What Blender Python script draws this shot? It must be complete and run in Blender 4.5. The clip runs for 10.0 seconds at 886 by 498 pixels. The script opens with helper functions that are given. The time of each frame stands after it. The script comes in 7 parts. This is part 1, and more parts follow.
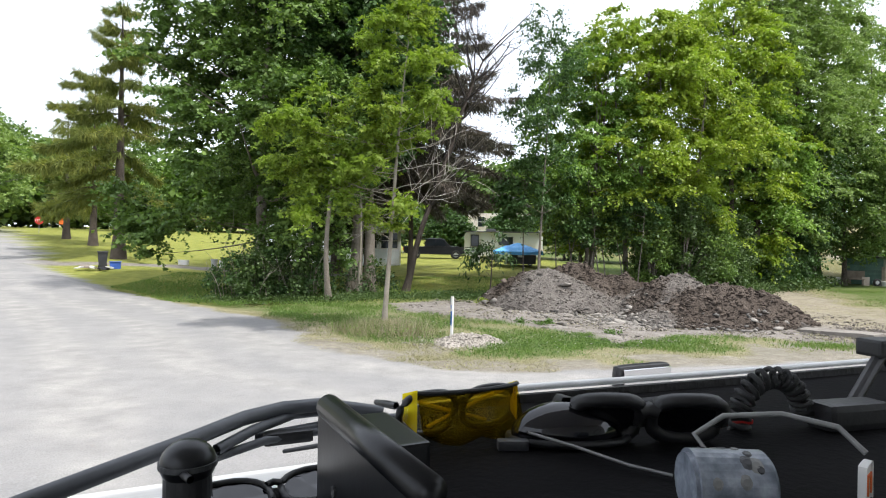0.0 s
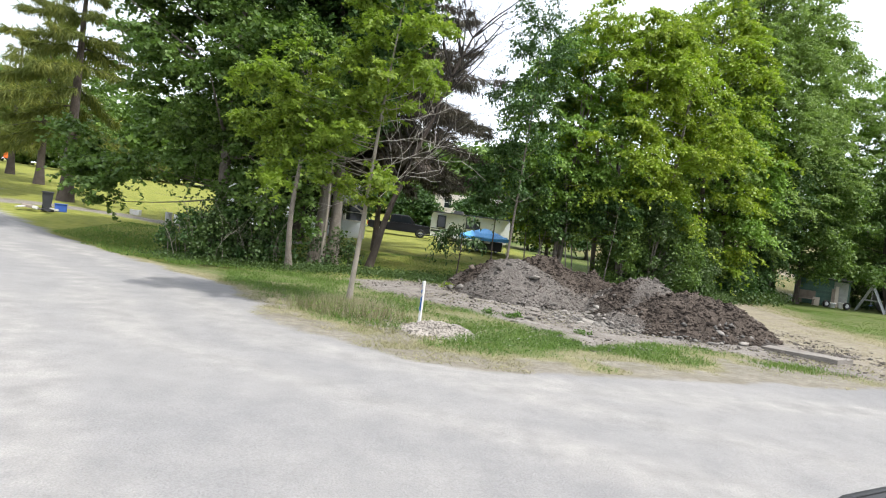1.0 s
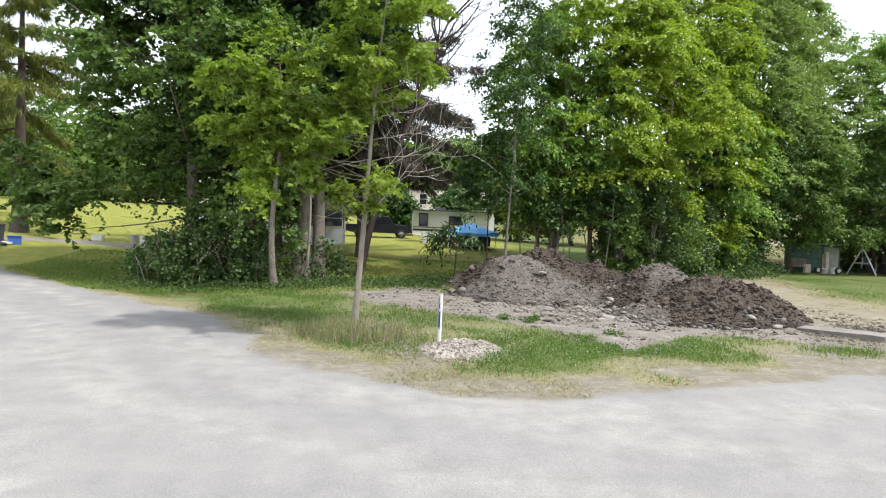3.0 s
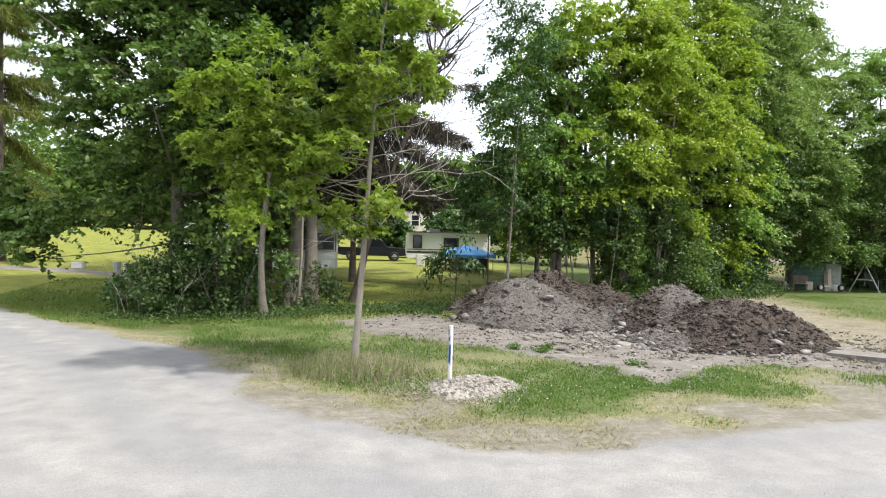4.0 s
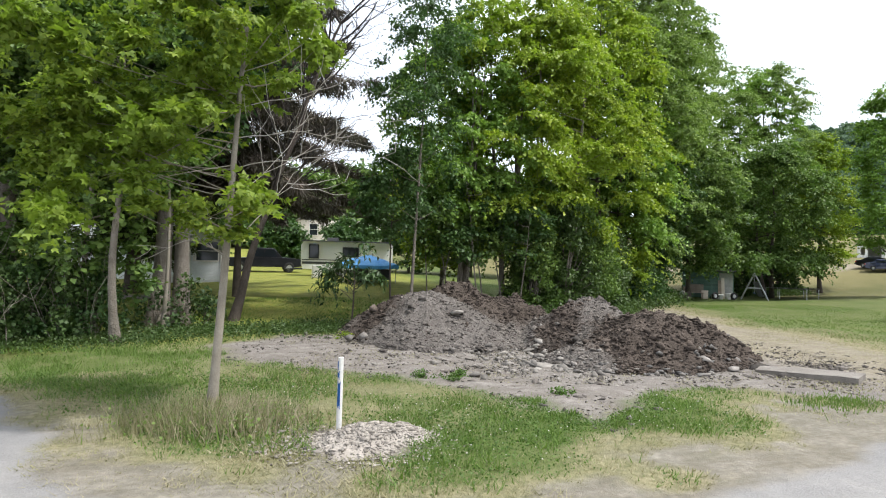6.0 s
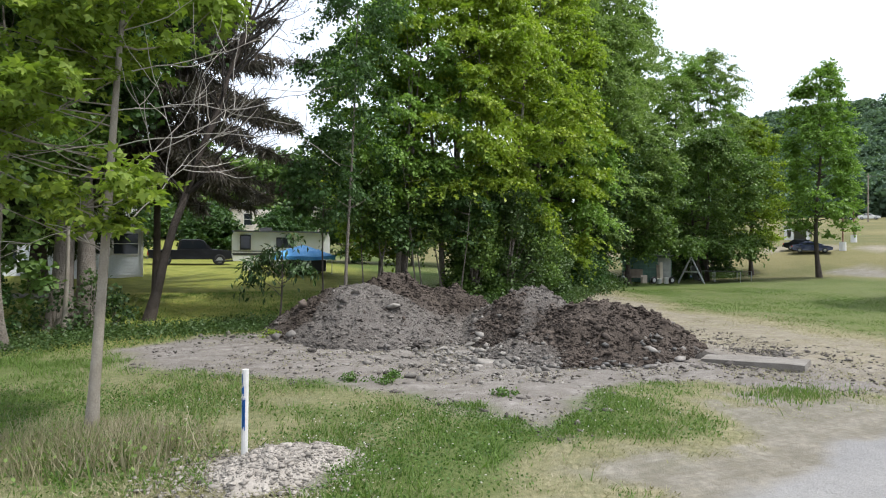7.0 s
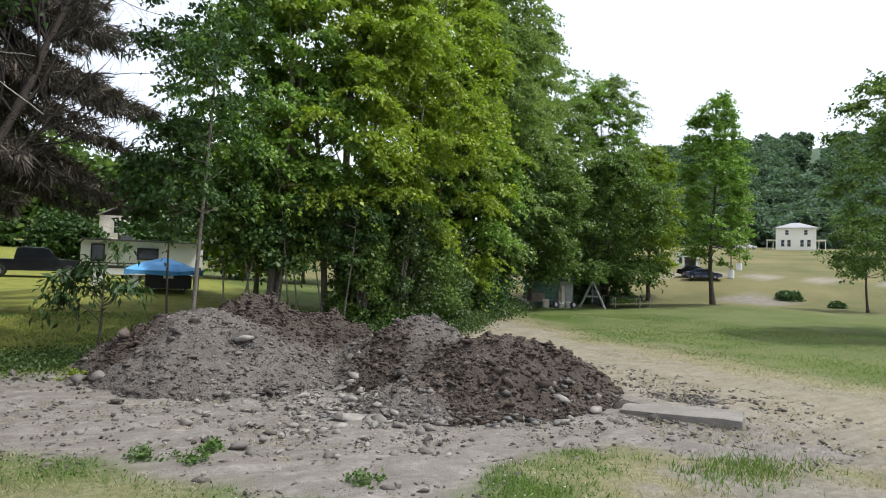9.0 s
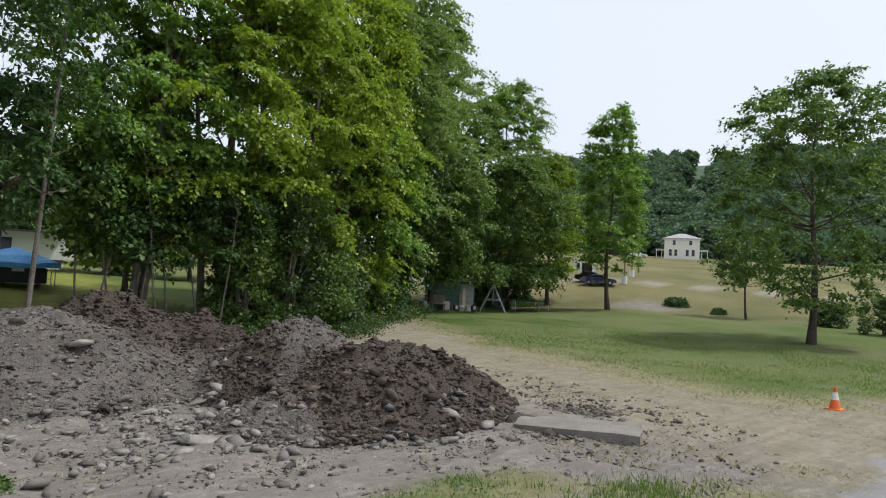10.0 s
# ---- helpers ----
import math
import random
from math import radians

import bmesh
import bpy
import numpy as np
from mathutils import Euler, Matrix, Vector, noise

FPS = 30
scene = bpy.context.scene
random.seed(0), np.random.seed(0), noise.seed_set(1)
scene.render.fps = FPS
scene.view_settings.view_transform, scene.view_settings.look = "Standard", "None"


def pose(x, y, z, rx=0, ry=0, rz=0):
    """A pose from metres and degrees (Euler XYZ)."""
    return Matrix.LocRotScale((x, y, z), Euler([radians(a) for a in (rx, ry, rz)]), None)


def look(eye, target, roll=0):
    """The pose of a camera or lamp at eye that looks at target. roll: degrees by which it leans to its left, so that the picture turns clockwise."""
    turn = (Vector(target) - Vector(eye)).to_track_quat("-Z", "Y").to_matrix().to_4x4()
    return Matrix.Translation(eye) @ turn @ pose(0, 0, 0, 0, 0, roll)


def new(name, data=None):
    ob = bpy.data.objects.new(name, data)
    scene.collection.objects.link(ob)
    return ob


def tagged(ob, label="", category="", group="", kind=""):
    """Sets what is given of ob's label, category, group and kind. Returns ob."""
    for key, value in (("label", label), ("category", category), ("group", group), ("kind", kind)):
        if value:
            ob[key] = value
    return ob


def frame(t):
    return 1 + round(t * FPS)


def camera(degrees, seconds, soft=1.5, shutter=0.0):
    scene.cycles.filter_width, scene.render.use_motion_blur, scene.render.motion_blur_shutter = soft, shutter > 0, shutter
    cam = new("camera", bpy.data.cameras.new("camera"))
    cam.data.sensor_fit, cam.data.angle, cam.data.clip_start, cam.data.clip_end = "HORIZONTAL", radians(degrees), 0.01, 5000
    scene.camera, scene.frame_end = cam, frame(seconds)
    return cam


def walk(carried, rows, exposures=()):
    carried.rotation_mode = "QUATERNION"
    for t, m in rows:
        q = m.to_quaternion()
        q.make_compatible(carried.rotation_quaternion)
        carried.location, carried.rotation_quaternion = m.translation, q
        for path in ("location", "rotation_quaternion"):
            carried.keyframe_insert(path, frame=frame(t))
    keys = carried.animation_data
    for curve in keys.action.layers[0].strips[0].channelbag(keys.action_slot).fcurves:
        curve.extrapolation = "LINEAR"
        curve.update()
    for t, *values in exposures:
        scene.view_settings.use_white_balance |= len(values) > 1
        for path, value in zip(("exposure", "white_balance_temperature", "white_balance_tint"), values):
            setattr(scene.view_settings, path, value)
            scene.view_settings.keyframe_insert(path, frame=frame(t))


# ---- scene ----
cam = camera(71.2, 10.0, soft=1.1)
PATH = [
    (0, (0.076, 1.908, 2.373), (0.081, 3.908, 2.377), 1.0),
    (0.5, (-0.128, 2.28, 2.372), (-0.045, 4.279, 2.341), 6.5),
    (1, (-0.338, 2.825, 2.449), (-0.197, 4.819, 2.392), 7.0),
    (1.5, (-0.561, 3.391, 2.474), (-0.387, 5.384, 2.456), 5.4),
    (2, (-0.841, 3.953, 2.504), (-0.693, 5.947, 2.458), 4.6),
    (2.5, (-1.045, 4.357, 2.552), (-0.872, 6.349, 2.484), 3.4),
    (2.7, (-1.096, 4.501, 2.572), (-0.886, 6.489, 2.497), 2.7),
    (4, (-1.421, 6.137, 2.651), (-1.158, 8.119, 2.653), 1.4),
    (4.5, (-1.292, 6.793, 2.651), (-0.839, 8.741, 2.664), 1.0),
    (5, (-1.275, 7.399, 2.617), (-0.741, 9.326, 2.591), 2.2),
    (6.3, (-0.641, 9.111, 2.637), (-0.066, 11.025, 2.691), 1.0),
    (6.5, (-0.511, 9.296, 2.654), (0.067, 11.21, 2.694), 0.7),
    (7, (-0.21, 9.906, 2.69), (0.531, 11.764, 2.697), 0.3),
    (7.5, (0.287, 10.596, 2.642), (1.108, 12.419, 2.703), 0.5),
    (8, (0.706, 11.383, 2.702), (1.566, 13.188, 2.667), 2.9),
    (8.5, (1.288, 12.13, 2.741), (2.231, 13.893, 2.699), 1.3),
    (9, (1.854, 12.792, 2.766), (2.868, 14.514, 2.837), 1.8),
    (9.5, (2.346, 13.436, 2.72), (3.434, 15.112, 2.81), 1.1),
    (10, (2.993, 13.779, 2.729), (4.255, 15.328, 2.818), 3.1),
]
walk(cam, [(t, look(eye, target, roll)) for t, eye, target, roll in PATH],
     [(0, 0.12, 6350, 10), (2.5, 0.08, 6400, 10), (4.0, 0.15, 6450, 10), (5.0, 0.15, 6450, 10), (6.3, -0.13, 6250, 10), (6.5, -0.18, 6200, 10),
      (8.5, -0.28, 6200, 10), (9.0, -0.35, 6250, 10), (9.5, -0.53, 6250, 10), (10.0, -0.74, 6250, 10)])

# ---- light ----
SUN_DIR = Vector((0.45, -0.27, 1.0)).normalized()
world = bpy.data.worlds.new("world")
scene.world = world
world.use_nodes = True
wn, wl = world.node_tree.nodes, world.node_tree.links
sky = wn.new("ShaderNodeTexSky")
sky.sky_type = "NISHITA"
sky.sun_disc = False
sky.sun_elevation = math.asin(SUN_DIR.z)
sky.sun_rotation = math.atan2(SUN_DIR.x, SUN_DIR.y)
sky.dust_density, sky.air_density, sky.ozone_density = 6.0, 1.0, 1.0
haze = wn.new("ShaderNodeMix")
haze.data_type = "RGBA"
haze.inputs[0].default_value = 0.72
haze.inputs[7].default_value = (12.4, 13.0, 14.2, 1)
wl.new(sky.outputs[0], haze.inputs[6])
wl.new(haze.outputs[2], wn["Background"].inputs[0])
wn["Background"].inputs[1].default_value = 0.146
sun = new("sun", bpy.data.lights.new("sun", "SUN"))
sun.data.energy, sun.data.angle, sun.data.color = 4.9, radians(4.0), (1.0, 0.96, 0.90)
sun.matrix_world = look(SUN_DIR * 100, (0, 0, 0))


# ---- materials ----
def nodes_of(name):
    m = bpy.data.materials.new(name)
    m.use_nodes = True
    return m, m.node_tree.nodes, m.node_tree.links


def rgba(c):
    return (c[0], c[1], c[2], 1.0)


def mixer(n, l, fac, a, b, blend="MIX"):
    x = n.new("ShaderNodeMix")
    x.data_type, x.blend_type = "RGBA", blend
    for sock, v in ((x.inputs[0], fac), (x.inputs[6], a), (x.inputs[7], b)):
        if isinstance(v, (int, float)):
            sock.default_value = v
        elif isinstance(v, tuple):
            sock.default_value = rgba(v)
        else:
            l.new(v, sock)
    return x.outputs[2]


def noise_of(n, l, co, scale, detail=4.0, rough=0.55, lo=0.3, hi=0.7):
    t = n.new("ShaderNodeTexNoise")
    t.inputs["Scale"].default_value, t.inputs["Detail"].default_value, t.inputs["Roughness"].default_value = scale, detail, rough
    l.new(co, t.inputs["Vector"])
    r = n.new("ShaderNodeMapRange")
    r.inputs[1].default_value, r.inputs[2].default_value = lo, hi
    l.new(t.outputs[0], r.inputs[0])
    return r.outputs[0]


def surface(name, c1, c2, scale=2.0, fine=30.0, rough=0.8, bump=0.3, dist=0.01, metal=0.0, pieces=0.0, spec=0.5, coat=0.0):
    """A surface of two tones mixed at two scales, with fine relief; pieces: how far single pieces differ in tone."""
    m, n, l = nodes_of(name)
    b = n["Principled BSDF"]
    co = n.new("ShaderNodeTexCoord").outputs["Object"]
    big, small = noise_of(n, l, co, scale), noise_of(n, l, co, fine)
    col = mixer(n, l, big, c1, c2)
    dark = tuple(v * 0.72 for v in c1)
    col = mixer(n, l, small, mixer(n, l, 0.45, col, dark), col)
    if pieces:
        g = n.new("ShaderNodeNewGeometry")
        o = n.new("ShaderNodeObjectInfo")
        add = n.new("ShaderNodeMath")
        add.operation = "ADD"
        l.new(g.outputs["Random Per Island"], add.inputs[0])
        l.new(o.outputs["Random"], add.inputs[1])
        fr = n.new("ShaderNodeMath")
        fr.operation = "FRACT"
        l.new(add.outputs[0], fr.inputs[0])
        hsv = n.new("ShaderNodeHueSaturation")
        r = n.new("ShaderNodeMapRange")
        r.inputs[3].default_value, r.inputs[4].default_value = 1 - pieces, 1 + pieces
        l.new(fr.outputs[0], r.inputs[0])
        l.new(r.outputs[0], hsv.inputs["Value"])
        l.new(col, hsv.inputs["Color"])
        col = hsv.outputs[0]
    l.new(col, b.inputs["Base Color"])
    b.inputs["Roughness"].default_value, b.inputs["Metallic"].default_value = rough, metal
    b.inputs["Specular IOR Level"].default_value, b.inputs["Coat Weight"].default_value = spec, coat
    if bump:
        bp = n.new("ShaderNodeBump")
        bp.inputs["Strength"].default_value, bp.inputs["Distance"].default_value = bump, dist
        l.new(small, bp.inputs["Height"])
        l.new(bp.outputs[0], b.inputs["Normal"])
    return m


def leaf_surface(name, c1, c2, c3, through_light=0.35, rough=0.5):
    """Leaves: three greens, mixed leaf by leaf and in drifts through the crown, that let some light through."""
    m, n, l = nodes_of(name)
    b = n["Principled BSDF"]
    g = n.new("ShaderNodeNewGeometry")
    co = n.new("ShaderNodeTexCoord").outputs["Object"]
    drift = noise_of(n, l, co, 0.45, 2.0, 0.5, 0.35, 0.65)
    col = mixer(n, l, g.outputs["Random Per Island"], c1, c2)
    col = mixer(n, l, drift, col, c3)
    l.new(col, b.inputs["Base Color"])
    b.inputs["Roughness"].default_value = rough
    b.inputs["Specular IOR Level"].default_value = 0.35
    tr = n.new("ShaderNodeBsdfTranslucent")
    l.new(mixer(n, l, 1.0, col, (1.0, 1.12, 0.6), "MULTIPLY"), tr.inputs[0])
    mx = n.new("ShaderNodeMixShader")
    mx.inputs[0].default_value = through_light
    l.new(b.outputs[0], mx.inputs[1])
    l.new(tr.outputs[0], mx.inputs[2])
    l.new(mx.outputs[0], n["Material Output"].inputs[0])
    return m


def glass_surface(name, tint=(0.02, 0.025, 0.03)):
    m, n, l = nodes_of(name)
    b = n["Principled BSDF"]
    b.inputs["Base Color"].default_value = rgba(tint)
    b.inputs["Roughness"].default_value = 0.06
    b.inputs["IOR"].default_value = 1.5
    return m


LEAF_MAPLE = leaf_surface("maple leaves", (0.049, 0.096, 0.024), (0.221, 0.319, 0.073), (0.099, 0.171, 0.040))
LEAF_BRIGHT = leaf_surface("bright leaves", (0.106, 0.200, 0.044), (0.284, 0.424, 0.088), (0.186, 0.303, 0.056), 0.4)
LEAF_DARK = leaf_surface("dark leaves", (0.032, 0.069, 0.021), (0.106, 0.188, 0.051), (0.051, 0.107, 0.029), 0.28)
LEAF_YELLOW = leaf_surface("yellow-green leaves", (0.111, 0.179, 0.022), (0.391, 0.461, 0.051), (0.226, 0.322, 0.032), 0.42)
LEAF_YOUNG = leaf_surface("young maple leaves", (0.110, 0.180, 0.028), (0.320, 0.390, 0.055), (0.190, 0.275, 0.036), 0.45)
LEAF_POPLAR = leaf_surface("poplar leaves", (0.105, 0.171, 0.051), (0.280, 0.378, 0.110), (0.187, 0.268, 0.076), 0.38, 0.65)
LEAF_SHRUB = leaf_surface("shrub leaves", (0.033, 0.064, 0.017), (0.109, 0.166, 0.046), (0.062, 0.107, 0.030), 0.3)
LEAF_WEED = leaf_surface("weed leaves", (0.053, 0.108, 0.022), (0.126, 0.209, 0.044), (0.079, 0.151, 0.031), 0.35)
LEAF_SUMAC = leaf_surface("dark sumac leaves", (0.020, 0.045, 0.014), (0.070, 0.125, 0.036), (0.036, 0.072, 0.022), 0.25)
NEEDLES = leaf_surface("spruce needles", (0.03, 0.05, 0.016), (0.07, 0.095, 0.024), (0.05, 0.07, 0.02), 0.12, 0.7)
# lit copy of the spruce needles: the sun's yellow is put into the colour
NEEDLES_SUNLIT = leaf_surface("sunlit spruce needles", (0.075, 0.105, 0.024), (0.30, 0.31, 0.06), (0.13, 0.16, 0.035), 0.25, 0.7)
NEEDLES_DEAD = leaf_surface("browned spruce needles", (0.058, 0.050, 0.043), (0.165, 0.132, 0.106), (0.095, 0.092, 0.064), 0.1, 0.8)
GRASS_GREEN = leaf_surface("grass blades", (0.075, 0.140, 0.028), (0.190, 0.290, 0.066), (0.135, 0.205, 0.048), 0.4)
GRASS_DRY = leaf_surface("dry grass blades", (0.260, 0.225, 0.144), (0.420, 0.370, 0.264), (0.240, 0.230, 0.120), 0.3)
PETAL = surface("clover petals", (0.52, 0.51, 0.45), (0.62, 0.6, 0.54), rough=0.8, bump=0)
BARK = surface("grey bark", (0.16, 0.135, 0.11), (0.27, 0.24, 0.20), 3, 22, 0.95, 0.8, 0.03)
BARK_DARK = surface("dark bark", (0.065, 0.05, 0.042), (0.12, 0.098, 0.08), 3, 22, 0.95, 0.8, 0.03)
# darkness of limbs seen against the light, put into the bark colour
BARK_BACKLIT = surface("backlit dark bark", (0.030, 0.025, 0.021), (0.062, 0.052, 0.044), 3, 22, 0.95, 0.8, 0.03)
BARK_PALE = surface("pale young bark", (0.23, 0.20, 0.155), (0.33, 0.30, 0.25), 4, 40, 0.9, 0.5, 0.01)
CLOD_BROWN = surface("dark brown clods", (0.058, 0.046, 0.038), (0.128, 0.106, 0.089), 0.8, 20, 0.97, 0.6, 0.02, pieces=0.45, spec=0.1)
CLOD = surface("soil clods", (0.098, 0.087, 0.077), (0.215, 0.195, 0.175), 0.8, 20, 0.97, 0.6, 0.02, pieces=0.45, spec=0.1)
STONE = surface("field stones", (0.15, 0.136, 0.12), (0.27, 0.25, 0.225), 3, 25, 0.9, 0.5, 0.01, pieces=0.3)
CONCRETE = surface("old concrete", (0.165, 0.148, 0.127), (0.27, 0.25, 0.222), 2.5, 30, 0.92, 0.6, 0.015)
STONE_DARK = surface("dark stones", (0.10, 0.095, 0.09), (0.19, 0.18, 0.165), 3, 25, 0.9, 0.5, 0.01, pieces=0.3)
RUBBLE = surface("broken pale rubble", (0.17, 0.155, 0.135), (0.30, 0.28, 0.25), 3, 25, 0.9, 0.5, 0.01, pieces=0.35)
SPOIL = surface("pale gravelly spoil", (0.25, 0.225, 0.195), (0.38, 0.35, 0.31), 3, 25, 0.95, 0.5, 0.01, pieces=0.35, spec=0.1)
DEAD_WOOD = surface("bleached dead wood", (0.34, 0.31, 0.27), (0.48, 0.45, 0.40), 6, 40, 0.9, 0.3, 0.005)
# distance haze put into the leaf colour: paler and bluer than near leaves
LEAF_FAR_HAZED = leaf_surface("haze-tinted far woods leaves", (0.062, 0.110, 0.074), (0.165, 0.235, 0.150), (0.105, 0.165, 0.105), 0.3, 0.9)


# ---- mesh helpers ----
def add_mesh(name, me, material, parent=None, label=""):
    ob = new(name, me)
    if material is not None:
        me.materials.append(material)
    if parent is not None:
        ob.parent = parent
        ob.matrix_parent_inverse = parent.matrix_basis.inverted()
    if label:
        ob["label"] = label
    return ob


def part(name, bm, material, parent=None, label="", smooth=False):
    """One mesh object from a bmesh, under a thing or a part. The bmesh is in the thing's own space."""
    me = bpy.data.meshes.new(name)
    if smooth:
        for f in bm.faces:
            f.smooth = True
    bm.to_mesh(me)
    bm.free()
    ob = new(name, me)
    me.materials.append(material)
    if parent is not None:
        ob.parent = parent
    if label:
        ob["label"] = label
    return ob


def thing(name, at, label, category, group="", kind="", turn=0.0, scale=1.0):
    ob = new(name)
    ob.empty_display_size = 0.2
    ob.matrix_basis = Matrix.LocRotScale(at, Euler((0, 0, radians(turn))), (scale, scale, scale))
    return tagged(ob, label, category, group, kind)


def quads_mesh(name, verts, quads, smooth=False):
    """A mesh from arrays of corners (n, 3) and faces of three or four corners each."""
    me = bpy.data.meshes.new(name)
    k = quads.shape[1]
    me.vertices.add(len(verts))
    me.vertices.foreach_set("co", np.ascontiguousarray(verts, dtype=np.float32).ravel())
    me.loops.add(quads.size)
    me.loops.foreach_set("vertex_index", np.ascontiguousarray(quads, dtype=np.int32).ravel())
    me.polygons.add(len(quads))
    me.polygons.foreach_set("loop_start", np.arange(0, quads.size, k, dtype=np.int32))
    if smooth:
        me.polygons.foreach_set("use_smooth", np.ones(len(quads), dtype=bool))
    me.update(calc_edges=True)
    return me


def box(bm, x0, y0, z0, x1, y1, z1, bevel=0.0, m=None):
    r = bmesh.ops.create_cube(bm, size=1.0)
    t = Matrix.Translation(((x0 + x1) / 2, (y0 + y1) / 2, (z0 + z1) / 2)) @ Matrix.Diagonal((x1 - x0, y1 - y0, z1 - z0, 1))
    bmesh.ops.transform(bm, matrix=(m or Matrix()) @ t, verts=r["verts"])
    if bevel:
        es = list({e for v in r["verts"] for e in v.link_edges})
        bmesh.ops.bevel(bm, geom=es, offset=bevel, segments=2, affect="EDGES", profile=0.7)
    return bm


def rod(bm, a, b, r, sides=8, r2=None):
    a, b = Vector(a), Vector(b)
    d = b - a
    m = Matrix.Translation((a + b) / 2) @ d.to_track_quat("Z", "Y").to_matrix().to_4x4()
    bmesh.ops.create_cone(bm, cap_ends=True, segments=sides, radius1=r, radius2=r if r2 is None else r2, depth=d.length, matrix=m)
    return bm


def tube_arrays(points, radii, sides=7):
    """Corners and faces of a tapered tube along points."""
    p = np.asarray(points, float)
    r = np.asarray(radii, float)
    d = np.gradient(p, axis=0)
    d /= np.linalg.norm(d, axis=1, keepdims=True) + 1e-9
    ref = np.where(np.abs(d[:, 2:3]) > 0.9, np.array([[1.0, 0, 0]]), np.array([[0, 0, 1.0]]))
    u = np.cross(d, ref)
    u /= np.linalg.norm(u, axis=1, keepdims=True) + 1e-9
    w = np.cross(d, u)
    a = np.linspace(0, 2 * np.pi, sides, endpoint=False)
    v = p[:, None] + r[:, None, None] * (np.cos(a)[None, :, None] * u[:, None] + np.sin(a)[None, :, None] * w[:, None])
    n = len(p)
    i = np.arange(n - 1)[:, None] * sides
    j = np.arange(sides)[None]
    k = (j + 1) % sides
    f = np.stack([i + j, i + k, i + k + sides, i + j + sides], -1).reshape(-1, 4)
    return v.reshape(-1, 3), f


class Pile:
    """Gathers corners and four-cornered faces for one mesh."""

    def __init__(self):
        self.v, self.f, self.n = [], [], 0

    def add(self, v, f):
        self.v.append(v)
        self.f.append(f + self.n)
        self.n += len(v)

    def tube(self, points, radii, sides=7):
        self.add(*tube_arrays(points, radii, sides))

    def mesh(self, name, smooth=False):
        return quads_mesh(name, np.concatenate(self.v), np.concatenate(self.f), smooth)


def unit(v):
    return v / (np.linalg.norm(v, axis=-1, keepdims=True) + 1e-9)


def leaf_arrays(rng, at, out, size, narrow=0.45, flat=0.6, droop=0.35, lobes=1):
    """One folded leaf at each place, its tip pointing outwards and down, its face more or less up."""
    n = len(at)
    d = unit(out * 0.5 + rng.normal(0, 0.55, (n, 3)) + np.array([0, 0, -droop]))
    up = unit(rng.normal(0, 1 - flat + 0.15, (n, 3)) + np.array([0, 0, 1.0]) + out * 0.35)
    s = unit(np.cross(d, up))
    nrm = np.cross(s, d)
    ln = size * rng.uniform(0.65, 1.25, (n, 1))
    vs, fs, base = [], [], 0
    for k in range(lobes):
        turn = (0.0, 0.95, -0.95)[k]
        dk = d * math.cos(turn) + s * math.sin(turn)
        sk = s * math.cos(turn) - d * math.sin(turn)
        lk = ln * (1.0 if k == 0 else 0.8)
        wk = lk * narrow * (1.0 if lobes == 1 else 0.62)
        a = at
        tip = at + dk * lk - nrm * lk * 0.12
        l_ = at + dk * lk * 0.45 + sk * wk + nrm * wk * 0.3
        r_ = at + dk * lk * 0.45 - sk * wk + nrm * wk * 0.3
        vs.append(np.stack([a, l_, tip, r_], 1).reshape(-1, 3))
        fs.append(np.arange(n * 4).reshape(-1, 4) + base)
        base += n * 4
    return np.concatenate(vs), np.concatenate(fs)


# ---- the lie of the land ----
LAND = np.array([
    (0.4, 18.2, 0), (-1.5, 19.3, 0.05), (0, 6, 0), (-9, 12, 0.0), (9, 11, 0), (1.9, 29, 0.12), (-3.5, 31.5, 0.18), (7.4, 20.5, -0.04), (8.5, 22.8, -0.14), (6.3, 25.2, -0.04),
    (13, 20.5, -0.04), (20, 19.4, 0.03), (6, 35, 0.3), (-13.8, 29.6, 0.18), (-21, 40.5, 0.95), (-23, 46, 1.33), (-34.7, 51, 2.3),
    (-3, 48.5, 1.2), (5.5, 46.5, 1.36), (0, 58.7, 1.6), (14, 42, 0.48), (24, 46, 0.25), (34, 50, 0.2), (49.7, 54.5, 0.5)])
LAND2 = np.array([
    (47.6, 45.9, 0.69), (38.7, 26.7, 0.23), (55, 31, 0.5), (60, 47, 0.95), (62, 56, 2.85), (78, 72, 4.5), (75, 48, 2.9), (159, 103, 10.9),
    (-41, 65, 3.4), (0, 100, 3.5), (40, 90, 3.2), (240, 150, 17), (-90, 110, 5), (0, -40, 0), (70, -20, 0.5), (-60, 0, 0.6), (-30, 20, 0.25)])
LAND = np.concatenate([LAND, LAND2])


def tps(r):
    return np.where(r > 0, r * r * np.log(r + 1e-9), 0.0)


_n = len(LAND)
_k = tps(np.linalg.norm(LAND[:, None, :2] - LAND[None, :, :2], axis=-1)) + np.eye(_n) * 2.0
_p = np.concatenate([np.ones((_n, 1)), LAND[:, :2]], 1)
_w = np.linalg.solve(np.block([[_k, _p], [_p.T, np.zeros((3, 3))]]), np.concatenate([LAND[:, 2], np.zeros(3)]))


